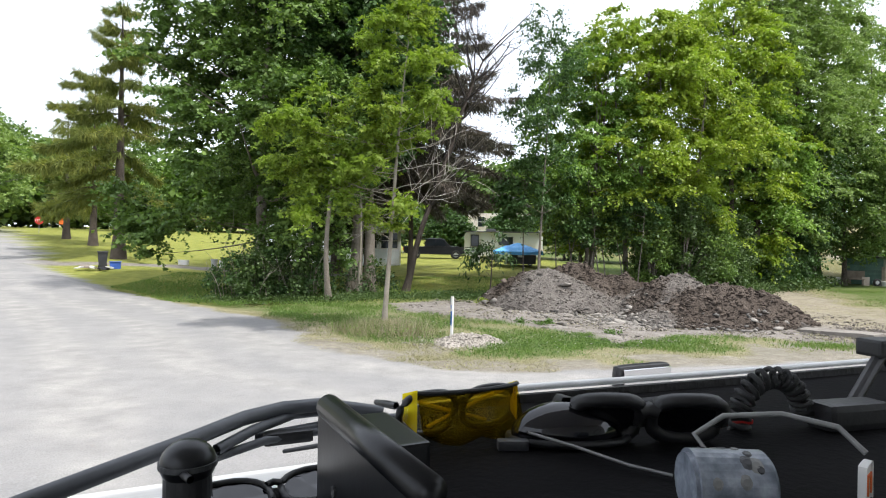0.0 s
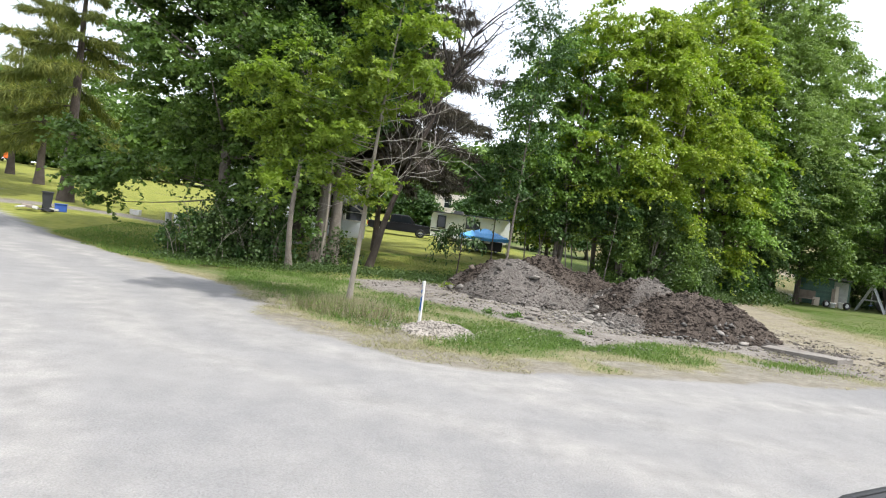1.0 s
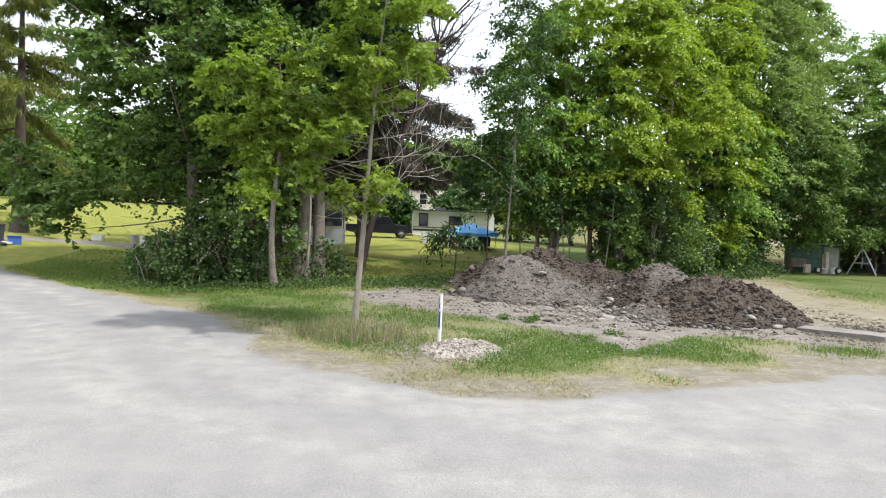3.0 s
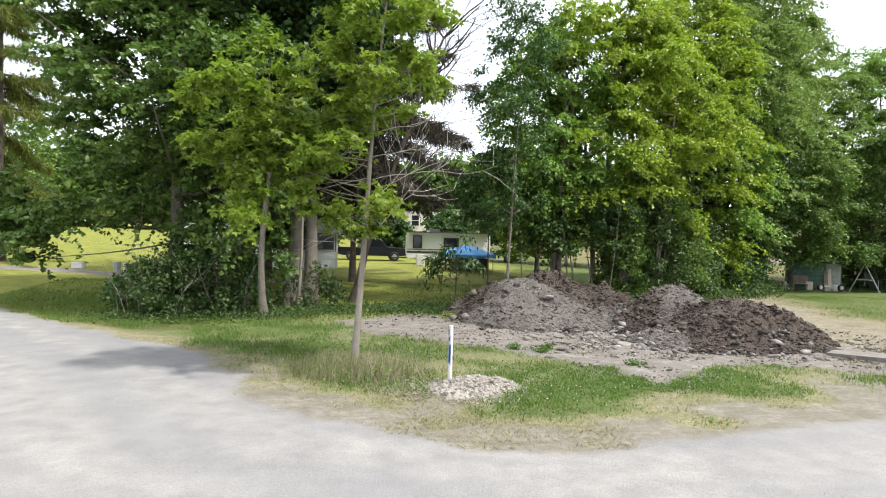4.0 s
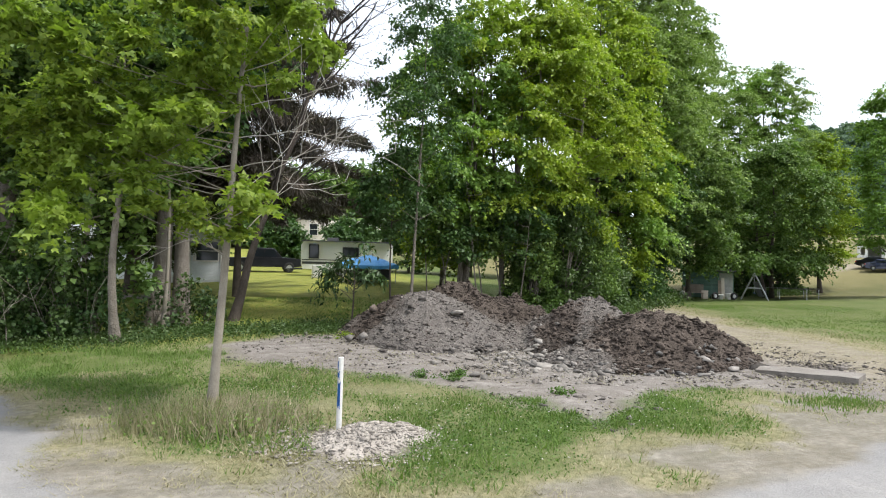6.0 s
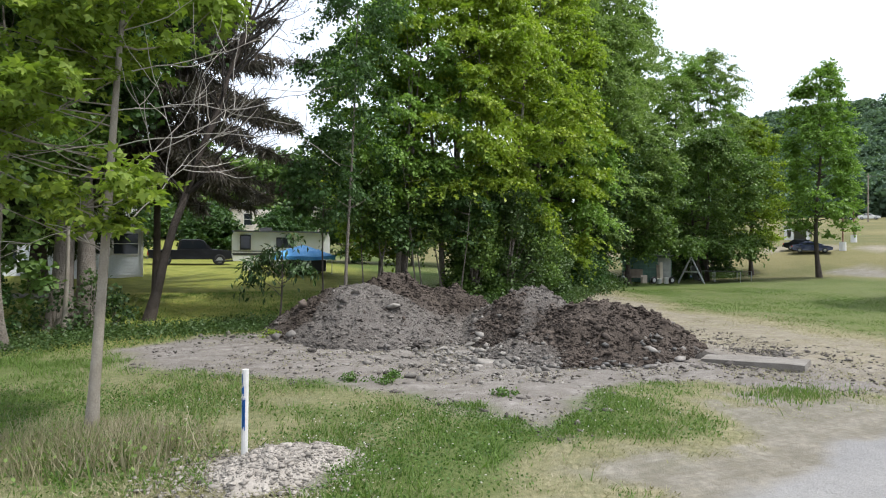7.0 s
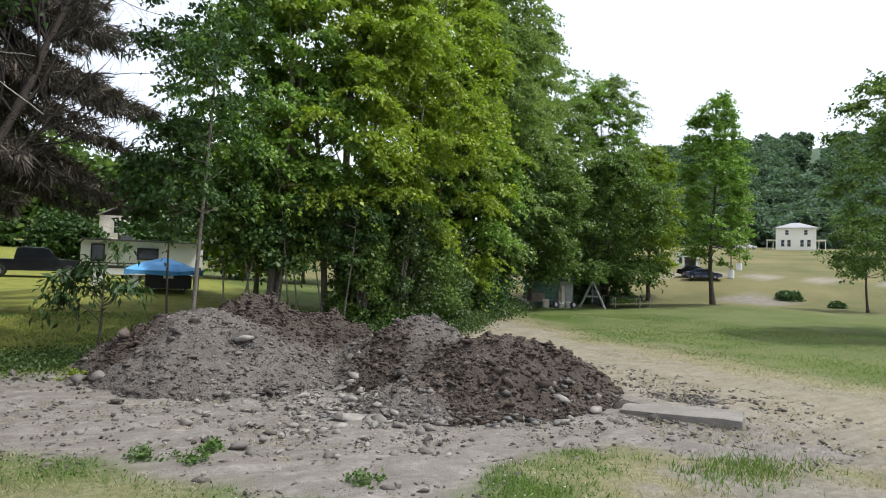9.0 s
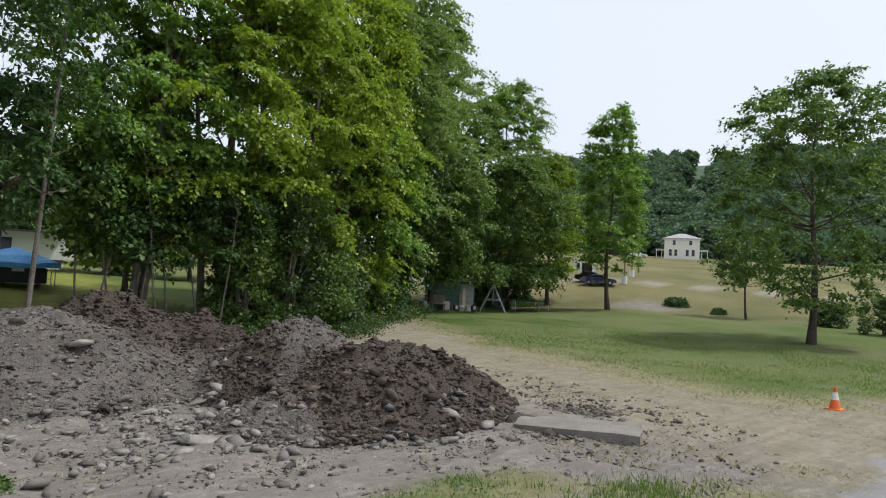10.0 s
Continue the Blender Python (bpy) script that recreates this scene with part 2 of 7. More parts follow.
def land(x, y):
    x, y = np.atleast_1d(np.asarray(x, float)), np.atleast_1d(np.asarray(y, float))
    shape = x.shape
    q = np.stack([x.ravel(), y.ravel()], 1)
    far = np.linalg.norm(q - [10, 30], axis=1)
    q = np.where(far[:, None] > 190, np.array([10, 30]) + (q - [10, 30]) * (190 / np.maximum(far, 1))[:, None], q)
    z = _w[_n] + q @ _w[_n + 1:]
    for i in range(_n):
        z = z + _w[i] * tps(np.hypot(q[:, 0] - LAND[i, 0], q[:, 1] - LAND[i, 1]))
    return z.reshape(shape)


def wave(x, y, scale, seed):
    """Smooth noise from 0 to 1 over the plan."""
    rng = np.random.default_rng(seed)
    out, amp, total = 0.0, 1.0, 0.0
    for k in range(4):
        g = rng.uniform(0, 1, (64, 64))
        u, v = x / scale * 2 ** k + 17.3 * k, y / scale * 2 ** k + 9.1 * k
        iu, iv = np.floor(u).astype(int), np.floor(v).astype(int)
        fu, fv = u - iu, v - iv
        fu, fv = fu * fu * (3 - 2 * fu), fv * fv * (3 - 2 * fv)
        a, b = g[iu % 64, iv % 64], g[(iu + 1) % 64, iv % 64]
        c, d = g[iu % 64, (iv + 1) % 64], g[(iu + 1) % 64, (iv + 1) % 64]
        out = out + amp * ((a * (1 - fu) + b * fu) * (1 - fv) + (c * (1 - fu) + d * fu) * fv)
        total += amp
        amp *= 0.55
    return out / total


def inside(x, y, poly):
    """Signed distance to a polygon, positive inside."""
    p = np.asarray(poly, float)
    q = np.roll(p, -1, 0)
    best = np.full(x.shape, 1e9)
    odd = np.zeros(x.shape, bool)
    for (ax, ay), (bx, by) in zip(p, q):
        t = np.clip(((x - ax) * (bx - ax) + (y - ay) * (by - ay)) / ((bx - ax) ** 2 + (by - ay) ** 2 + 1e-9), 0, 1)
        best = np.minimum(best, np.hypot(x - ax - t * (bx - ax), y - ay - t * (by - ay)))
        if ay != by:
            odd ^= ((ay > y) != (by > y)) & (x < (bx - ax) * (y - ay) / (by - ay) + ax)
    return np.where(odd, best, -best)


def near_line(x, y, line):
    best = np.full(x.shape, 1e9)
    for (ax, ay), (bx, by) in zip(line[:-1], line[1:]):
        t = np.clip(((x - ax) * (bx - ax) + (y - ay) * (by - ay)) / ((bx - ax) ** 2 + (by - ay) ** 2 + 1e-9), 0, 1)
        best = np.minimum(best, np.hypot(x - ax - t * (bx - ax), y - ay - t * (by - ay)))
    return best


def step(a, b, v):
    t = np.clip((v - a) / (b - a), 0, 1)
    return t * t * (3 - 2 * t)


ROAD = [(-13.8, 29.6), (-7.6, 24), (-4.2, 20.3), (-3.3, 18.1), (-2.3, 15.8), (0.85, 14.2), (5.1, 15.2), (9.5, 16.5), (16, 17), (30, 14), (42, 0),
        (42, -30), (-45, -30), (-45, 0), (-27, 20), (-24, 27), (-43, 49), (-75, 86), (-68, 92), (-33.2, 52), (-23.9, 40)]
DIRT = [(1.2, 22.9), (-1.2, 24.6), (-1.6, 27.6), (0.2, 29.6), (2.5, 30), (6, 33), (11, 33), (15, 31), (17, 26), (16, 20), (13.5, 17.4), (10.6, 18.4), (9.6, 20.0), (8.2, 20.0),
        (5.9, 18.6), (4.7, 17.4), (4.1, 19.4), (3.7, 21.2), (2.6, 22.2)]
TRACK = [(20, 44), (18.3, 38), (17.2, 33), (16.6, 28), (16.0, 24), (16.2, 20), (18, 17)]
DRIVE = [(-27, 41.5), (-20, 43.4), (-12, 41.8), (-6, 40.5)]
STRIP = [(40, 82), (60, 64), (75, 48.5), (100, 20)]


def growth(x, y):
    """How lush the verge grass stands: lush round the young tree and the stake, thin towards the gravel."""
    lush = np.exp(-((x - 4.2) / 3.0) ** 2 - ((y - 18.9) / 1.4) ** 2) + 0.8 * np.exp(-((x + 1.4) / 1.5) ** 2 - ((y - 19.2) / 1.1) ** 2) + 0.7 * np.exp(-((x + 4.5) / 3.5) ** 2 - ((y - 24.5) / 2.4) ** 2)
    lush = lush + 0.9 * np.exp(-((x - 2.4) / 1.5) ** 2 - ((y - 17.9) / 1.3) ** 2) + 0.6 * np.exp(-((x + 2.6) / 1.6) ** 2 - ((y - 21.4) / 1.6) ** 2)
    return 0.35 + 0.75 * (wave(x, y, 1.4, 55) - 0.5) + 0.42 * np.clip(lush, 0, 1) - 0.22 * step(1.8, 0.2, np.abs(inside(x, y, ROAD)))


def masks(x, y):
    """Gravel, bare soil, dry grass and packed tracks over the plan, each 0 to 1."""
    w1, w2 = wave(x, y, 3.0, 5) - 0.5, wave(x, y, 0.9, 6) - 0.5
    edge = 1.6 * w1 + 0.9 * w2
    gravel = step(-0.16, 0.18, inside(x, y, ROAD) + edge)
    dirt = step(-0.5, 0.5, inside(x, y, DIRT) + 1.8 * w1 + 1.0 * w2)
    tr = near_line(x, y, TRACK)
    dirt = np.maximum(dirt, step(4.2, 1.6, tr + 2.6 * w1 + 1.2 * w2) * 0.85)
    dirt = np.maximum(dirt, step(1.1, 0.5, near_line(x, y, DRIVE) + 0.8 * w1))
    dirt = np.maximum(dirt, 0.85 * step(1.2, 0.7, near_line(x, y, STRIP) + 0.3 * w1))
    dirt = np.maximum(dirt, step(0.75, 0.35, np.hypot(x - 0.55, y - 17.8) * 0.75 + 0.6 * w2))
    dirt = np.maximum(dirt, step(3.4, 2.4, np.hypot((x - 56.5) * 0.8, y - 48) + 2 * w1) * 0.8)
    dry = step(0.45, 0.65, wave(x, y, 7.0, 8) + 0.25 * w2)
    dry = np.maximum(dry * 0.55, step(7.5, 3.0, tr + 3 * w1))
    dry = np.maximum(dry, step(44, 50, y * 0.55 + x * 0.52) * step(0, 8, x - 20) * (0.15 + 0.6 * step(0.35, 0.65, wave(x * 0.6 + y * 0.5, y * 1.3 - x, 11, 9))))
    dry = np.maximum(dry, step(1.6, 0.2, np.abs(inside(x, y, ROAD)) + 1.2 * w1) * 0.9)
    dry = np.maximum(dry, 0.75 * step(21.5, 19.0, y + 1.5 * w1) * step(12.5, 13.5, y) * step(0.58, 0.36, growth(x, y)))
    dirt = np.maximum(dirt, 0.75 * step(0.34, 0.18, growth(x, y)) * step(22, 19, y))
    mown = step(15, 19, x - 0.25 * np.maximum(26 - y, 0)) * step(4.5, 7.5, tr + 3 * w1)
    dry = dry * (1 - 0.6 * mown)
    lawn = step(26, 31, y) * step(13, 9, x)
    dry = dry * (1 - 0.85 * lawn)
    # left verge: sunlight put into the ground colour as part of the brighter lawn tone
    verge = step(-9, -12, x) * step(26, 30, y)
    dry = dry * (1 - 0.75 * verge)
    return gravel, dirt, dry, np.maximum(lawn, 0.4 * verge)


def sandy(x, y):
    """Where wheels have worn the soil to pale sand."""
    w = wave(x, y, 3.0, 5) - 0.5
    s = step(4.0, 1.4, near_line(x, y, TRACK) + 2.2 * w + 1.6 * (wave(x, y, 0.9, 6) - 0.5)) * (0.6 + 0.4 * wave(x, y, 1.3, 17))
    return np.maximum(s, 0.8 * step(1.1, 0.6, near_line(x, y, STRIP) + 0.3 * w))


def ruts(x, y):
    """Paler wheel tracks that swing round the junction."""
    w = (wave(x, y, 2.5, 91) - 0.5) * 0.8 + (wave(x, y, 0.5, 92) - 0.5) * 0.5
    out = np.zeros(x.shape)
    for line in ([(9, 9), (3, 12), (-2.5, 14.6), (-7, 21), (-13, 27.5), (-30, 45)], [(9, 7), (2, 10), (-4.5, 13.6), (-9, 20.5), (-15, 26.5), (-33, 45)],
                 [(14, 14.5), (4, 13.2), (-2, 14.2)], [(0, 0), (-6, 9), (-12, 18), (-22, 31)], [(3, 0), (-3, 8), (-10, 18), (-20, 30)]):
        out = np.maximum(out, step(0.75, 0.1, near_line(x, y, line) + w) * (0.45 + 0.55 * wave(x, y, 4, 93)))
    return out


def field(x, y):
    """The dry olive field beyond the mown grass."""
    return step(43, 50, y * 0.5 + x * 0.5 + 6 * (wave(x, y, 9, 61) - 0.5)) * step(14, 24, x)


def spaced(lo, hi, fine_lo, fine_hi, fine, grow):
    a = list(np.arange(fine_lo, fine_hi, fine))
    s, v = fine, a[-1]
    while v < hi:
        s *= grow
        v += s
        a.append(min(v, hi))
    s, v = fine, a[0]
    while v > lo:
        s *= grow
        v -= s
        a.insert(0, max(v, lo))
    return np.array(a)


def ground_material():
    m, n, l = nodes_of("ground cover")
    b = n["Principled BSDF"]
    co = n.new("ShaderNodeTexCoord").outputs["Object"]

    def attr(name):
        a = n.new("ShaderNodeAttribute")
        a.attribute_name = name
        return a.outputs["Fac"]
    big, mid, small, tiny = noise_of(n, l, co, 0.22, 6.0, 0.6), noise_of(n, l, co, 1.7), noise_of(n, l, co, 9.0, 6), noise_of(n, l, co, 45.0, 3)
    green = mixer(n, l, big, (0.070, 0.110, 0.024), (0.125, 0.155, 0.040))
    green = mixer(n, l, small, mixer(n, l, 0.5, green, (0.055, 0.08, 0.024)), green)
    lush = mixer(n, l, mid, (0.145, 0.170, 0.030), (0.255, 0.255, 0.055))
    green = mixer(n, l, attr("lawn"), green, lush)
    straw = mixer(n, l, mid, (0.265, 0.228, 0.135), (0.385, 0.335, 0.215))
    straw = mixer(n, l, small, (0.15, 0.145, 0.075), straw)
    soil = mixer(n, l, mid, (0.225, 0.207, 0.186), (0.375, 0.354, 0.328))
    soil = mixer(n, l, noise_of(n, l, co, 4.2, 5, 0.65), mixer(n, l, 0.55, soil, (0.15, 0.125, 0.10)), soil)
    soil = mixer(n, l, small, mixer(n, l, 0.5, soil, (0.14, 0.124, 0.108)), soil)
    gravel = mixer(n, l, big, (0.255, 0.252, 0.25), (0.35, 0.338, 0.32))
    gravel = mixer(n, l, attr("rut"), gravel, mixer(n, l, mid, (0.325, 0.312, 0.290), (0.415, 0.398, 0.370)))
    gravel = mixer(n, l, mid, mixer(n, l, 0.4, gravel, (0.17, 0.17, 0.175)), gravel)
    gravel = mixer(n, l, tiny, mixer(n, l, 0.45, gravel, (0.15, 0.145, 0.14)), gravel)
    col = mixer(n, l, attr("dry"), green, straw)
    col = mixer(n, l, attr("far"), col, mixer(n, l, noise_of(n, l, co, 0.09, 5.0, 0.6), (0.095, 0.100, 0.036), (0.195, 0.170, 0.078)))
    tread = n.new("ShaderNodeMapping")
    tread.inputs["Rotation"].default_value, tread.inputs["Scale"].default_value = (0, 0, 0.5), (0.35, 2.6, 1.0)
    l.new(co, tread.inputs["Vector"])
    streak = noise_of(n, l, tread.outputs[0], 1.6, 5.0, 0.65, 0.35, 0.62)
    soil = mixer(n, l, streak, mixer(n, l, 0.6, soil, (0.125, 0.110, 0.095)), soil)
    col = mixer(n, l, attr("dirt"), col, soil)
    sand = mixer(n, l, mid, (0.265, 0.232, 0.175), (0.365, 0.325, 0.25))
    sand = mixer(n, l, small, mixer(n, l, 0.45, sand, (0.17, 0.15, 0.095)), sand)
    sand = mixer(n, l, streak, mixer(n, l, 0.6, sand, (0.19, 0.165, 0.10)), sand)
    col = mixer(n, l, attr("sand"), col, sand)
    col = mixer(n, l, attr("gravel"), col, gravel)
    l.new(col, b.inputs["Base Color"])
    b.inputs["Roughness"].default_value = 0.96
    b.inputs["Specular IOR Level"].default_value = 0.2
    bp = n.new("ShaderNodeBump")
    bp.inputs["Strength"].default_value, bp.inputs["Distance"].default_value = 0.7, 0.05
    l.new(mixer(n, l, 0.35, mixer(n, l, 0.5, small, noise_of(n, l, co, 4.2, 5, 0.65)), tiny), bp.inputs["Height"])
    l.new(bp.outputs[0], b.inputs["Normal"])
    return m


def soil_material():
    """Dug soil: dry grey crumbs and damp brown earth, each where it was tipped."""
    m, n, l = nodes_of("dug soil")
    b = n["Principled BSDF"]
    co = n.new("ShaderNodeTexCoord").outputs["Object"]
    a = n.new("ShaderNodeAttribute")
    a.attribute_name = "brown"
    mid, small, tiny = noise_of(n, l, co, 1.1), noise_of(n, l, co, 8.0, 5), noise_of(n, l, co, 34.0, 4)
    grey = mixer(n, l, mid, (0.140, 0.127, 0.115), (0.235, 0.216, 0.198))
    brown = mixer(n, l, mid, (0.070, 0.056, 0.046), (0.140, 0.115, 0.096))
    col = mixer(n, l, a.outputs["Fac"], grey, brown)
    col = mixer(n, l, small, mixer(n, l, 0.45, col, (0.05, 0.038, 0.03)), col)
    col = mixer(n, l, tiny, mixer(n, l, 0.3, col, (0.06, 0.05, 0.04)), col)
    l.new(col, b.inputs["Base Color"])
    b.inputs["Roughness"].default_value, b.inputs["Specular IOR Level"].default_value = 0.97, 0.15
    bp = n.new("ShaderNodeBump")
    bp.inputs["Strength"].default_value, bp.inputs["Distance"].default_value = 0.9, 0.05
    l.new(mixer(n, l, 0.5, small, tiny), bp.inputs["Height"])
    l.new(bp.outputs[0], b.inputs["Normal"])
    return m


GROUND = ground_material()
SOIL = soil_material()
MOUNDS = [(4.8, 29.2, 1.5, 3.0, 3.3, 0.1), (6.5, 31.7, 1.66, 3.0, 2.2, 0.1), (8.6, 31.4, 1.15, 2.4, 1.9, 0.1), (9.7, 27.2, 1.58, 2.7, 2.3, 0.1),
          (10.5, 24.8, 1.36, 2.9, 2.6, -0.15), (11.8, 24.6, 1.0, 2.0, 2.0, 0.0), (8.7, 24.2, 0.6, 2.0, 1.7, -0.2), (7.1, 28.0, 0.3, 1.8, 1.7, 0.0)]


def heap(x, y):
    """Height of the dug soil over the ground: tipped mounds that run into one another."""
    h = np.zeros(x.shape)
    for cx, cy, top, rx, ry, turn in MOUNDS:
        c, s = math.cos(turn), math.sin(turn)
        u, v = ((x - cx) * c + (y - cy) * s) / rx, (-(x - cx) * s + (y - cy) * c) / ry
        r = np.hypot(u, v) * (1 + 0.3 * (wave(x, y, 2.2, 11) - 0.5))
        k = top * np.clip((1.0392 - np.sqrt(r * r + 0.08)) / 0.7564, 0, 2)
        h = h + k ** 6
    return h ** (1 / 6)


def brown_earth(x, y):
    """Where the heaps are damp brown earth rather than dry grey soil."""
    w = (wave(x, y, 1.8, 41) - 0.5) * 2.0
    d = np.minimum(np.minimum(np.hypot(x - 10.5, (y - 23.7)) - 2.5, np.hypot((x - 7.6) * 0.7, y - 31.9) - 2.0), np.hypot((x - 2.9) * 0.9, (y - 29.4) * 0.8) - 1.0)
    return step(0.5, -0.5, np.minimum(d, np.hypot(x - 8.0, (y - 26.6) * 0.7) - 0.7) + w)


def lumps(x, y, h):
    """Clods and slumps on the heaps, rougher in the brown earth."""
    k = (0.75 + 0.4 * brown_earth(x, y)) * step(0.02, 0.35, h)
    return k * ((wave(x, y, 1.0, 20) - 0.5) * 0.38 + (wave(x, y, 0.45, 21) - 0.5) * 0.3 + np.abs(wave(x, y, 0.28, 22) - 0.5) * 0.46)


# ground: one sheet to the horizon, finer where the camera passes
gx, gy = spaced(-1500, 1500, -14, 24, 0.16, 1.09), spaced(-600, 1800, 12.5, 38, 0.16, 1.09)
GX, GY = np.meshgrid(gx, gy, indexing="ij")
G_, D_, Y_, L_ = masks(GX, GY)
GZ = land(GX, GY) + (wave(GX, GY, 2.5, 3) - 0.5) * 0.10 * (1 - 0.6 * G_) + ((wave(GX, GY, 0.55, 4) - 0.5) * 0.16 + (wave(GX, GY, 0.35, 14) - 0.5) * 0.07) * D_ * (1 - G_)
GZ -= 0.16 * step(2.2, 0.6, near_line(GX, GY, [(-7.5, 27.2), (-15.5, 33.0), (-24.6, 41.2)]))


def grid_faces(nx, ny):
    i, j = np.meshgrid(np.arange(nx - 1), np.arange(ny - 1), indexing="ij")
    a = (i * ny + j).ravel()
    return np.stack([a, a + ny, a + ny + 1, a + 1], 1)


def with_masks(me, g, d, y, l, s, r, f):
    for name, v in (("gravel", g), ("dirt", d), ("dry", y), ("lawn", l), ("sand", s), ("rut", r), ("far", f)):
        me.attributes.new(name, "FLOAT", "POINT").data.foreach_set("value", np.ascontiguousarray(v, dtype=np.float32).ravel())


me = quads_mesh("ground", np.stack([GX, GY, GZ], -1).reshape(-1, 3), grid_faces(len(gx), len(gy)), True)
S_, R_, F_ = sandy(GX, GY), ruts(GX, GY), field(GX, GY)
with_masks(me, G_, D_, Y_, L_, S_, R_, F_)
tagged(add_mesh("ground", me, GROUND), "mown grass, bare soil and dry straw-coloured verges", "ground", kind="structure")

# road: the gravel sheet, thinning out into the verge
rf = grid_faces(len(gx), len(gy))
keep = (G_.reshape(-1)[rf] > 0.35).all(1) & (np.hypot(GX, GY).reshape(-1)[rf] < 140).all(1)
rf = rf[keep]
used = np.unique(rf)
remap = np.full(GX.size, -1)
remap[used] = np.arange(len(used))
rim = (np.bincount(rf.ravel(), minlength=GX.size) < 4).reshape(GX.shape)
rv = np.stack([GX, GY, GZ + np.where(rim, -0.012, 0.004 + 0.014 * step(0.35, 1.0, G_))], -1).reshape(-1, 3)[used]
me = quads_mesh("road", rv, remap[rf], True)
with_masks(me, G_.ravel()[used], D_.ravel()[used], Y_.ravel()[used], L_.ravel()[used], S_.ravel()[used], R_.ravel()[used], F_.ravel()[used])
tagged(add_mesh("road", me, GROUND), "pale grey gravel road widening into a junction", "road", kind="structure")


def height(x, y):
    return float(land(x, y)[0])


# dug soil heaps
hx, hy = np.arange(0.5, 16, 0.07), np.arange(20, 35, 0.07)
HX, HY = np.meshgrid(hx, hy, indexing="ij")
HH = heap(HX, HY)
HZ = land(HX, HY) + HH + lumps(HX, HY, HH) - 0.12 * step(0.06, 0.0, HH)
hf = grid_faces(len(hx), len(hy))
hf = hf[(HH.reshape(-1)[hf] > 0.0).any(1)]
used = np.unique(hf)
remap = np.full(HX.size, -1)
remap[used] = np.arange(len(used))
me = quads_mesh("dug_soil", np.stack([HX, HY, HZ], -1).reshape(-1, 3)[used], remap[hf], False)
me.attributes.new("brown", "FLOAT", "POINT").data.foreach_set("value", np.ascontiguousarray(brown_earth(HX, HY).ravel()[used], dtype=np.float32))
tagged(add_mesh("dug_soil", me, SOIL), "heaped dug grey-brown soil on bare ground", "soil", kind="stuff")


def rock_arrays(rng, at, size, flat=0.7):
    """Rough boulders: jittered, squashed icosahedra with faces of three corners given as four."""
    bm = bmesh.new()
    bmesh.ops.create_icosphere(bm, subdivisions=1, radius=1.0)
    v0 = np.array([v.co[:] for v in bm.verts])
    f0 = np.array([[v.index for v in f.verts] for f in bm.faces])
    bm.free()
    n = len(at)
    v = v0[None] * rng.choice([0.45, 0.8, 1.0, 1.3, 1.5], (n, len(v0), 1)) * rng.uniform(0.85, 1.1, (n, len(v0), 1)) * np.stack([rng.uniform(0.9, 1.6, n), rng.uniform(0.6, 1.1, n), rng.uniform(0.4, 0.8, n) * flat / 0.7], 1)[:, None]
    a = rng.uniform(0, 6.28, n)
    c, s = np.cos(a)[:, None], np.sin(a)[:, None]
    v = np.stack([v[..., 0] * c - v[..., 1] * s, v[..., 0] * s + v[..., 1] * c, v[..., 2]], -1)
    v = v * np.asarray(size)[:, None, None] + at[:, None]
    f = (f0[None] + (np.arange(n) * len(v0))[:, None, None]).reshape(-1, 3)
    return v.reshape(-1, 3), f


rng = np.random.default_rng(31)
cx, cy = rng.uniform(0.5, 15.5, 130000), rng.uniform(20, 34.5, 130000)
ch = heap(cx, cy)
dark = brown_earth(cx, cy)
ok = (ch > 0.03) & (rng.uniform(0, 1, 130000) < 0.36 + 0.4 * dark * step(0.3, 0.6, wave(cx, cy, 0.9, 35)) + 0.3 * step(0.3, 0.05, ch))
cx, cy, ch = cx[ok], cy[ok], ch[ok]
cs = np.exp(rng.normal(-4.0, 0.6, len(cx)) + 0.25 * brown_earth(cx, cy))
cz = land(cx, cy) + ch + lumps(cx, cy, ch)
bw = brown_earth(cx, cy) + 1.4 * (wave(cx, cy, 0.6, 78) - 0.43) > rng.uniform(0.25, 0.75, len(cx))
for pick, mat_, name, lab in ((bw, CLOD_BROWN, "brown_clods", "dark brown crumbly clods on the heaps"), (~bw, CLOD, "grey_clods", "dry grey crumbly clods on the heaps")):
    v, f = rock_arrays(rng, np.stack([cx, cy, cz], 1)[pick], cs[pick])
    tagged(add_mesh(name, quads_mesh(name, v, f), mat_), lab, "soil", kind="stuff")


# ---- trees ----
PROFILE = {
    "round": lambda u: np.sqrt(np.clip(1 - (2 * u - 1) ** 2, 0, 1)) ** 0.75,
    "oval": lambda u: np.clip(np.sin(np.pi * np.clip(u * 0.93 + 0.05, 0, 1)), 0, 1) ** 0.55,
    "tall": lambda u: np.clip(1.15 * (1 - u) ** 0.55 * (0.55 + u) ** 0.6, 0, 1) * np.clip(u * 8 + 0.35, 0, 1),
    "fan": lambda u: np.clip(0.45 + 0.75 * u, 0, 1) * np.sqrt(np.clip(1 - u ** 6, 0, 1)),
}


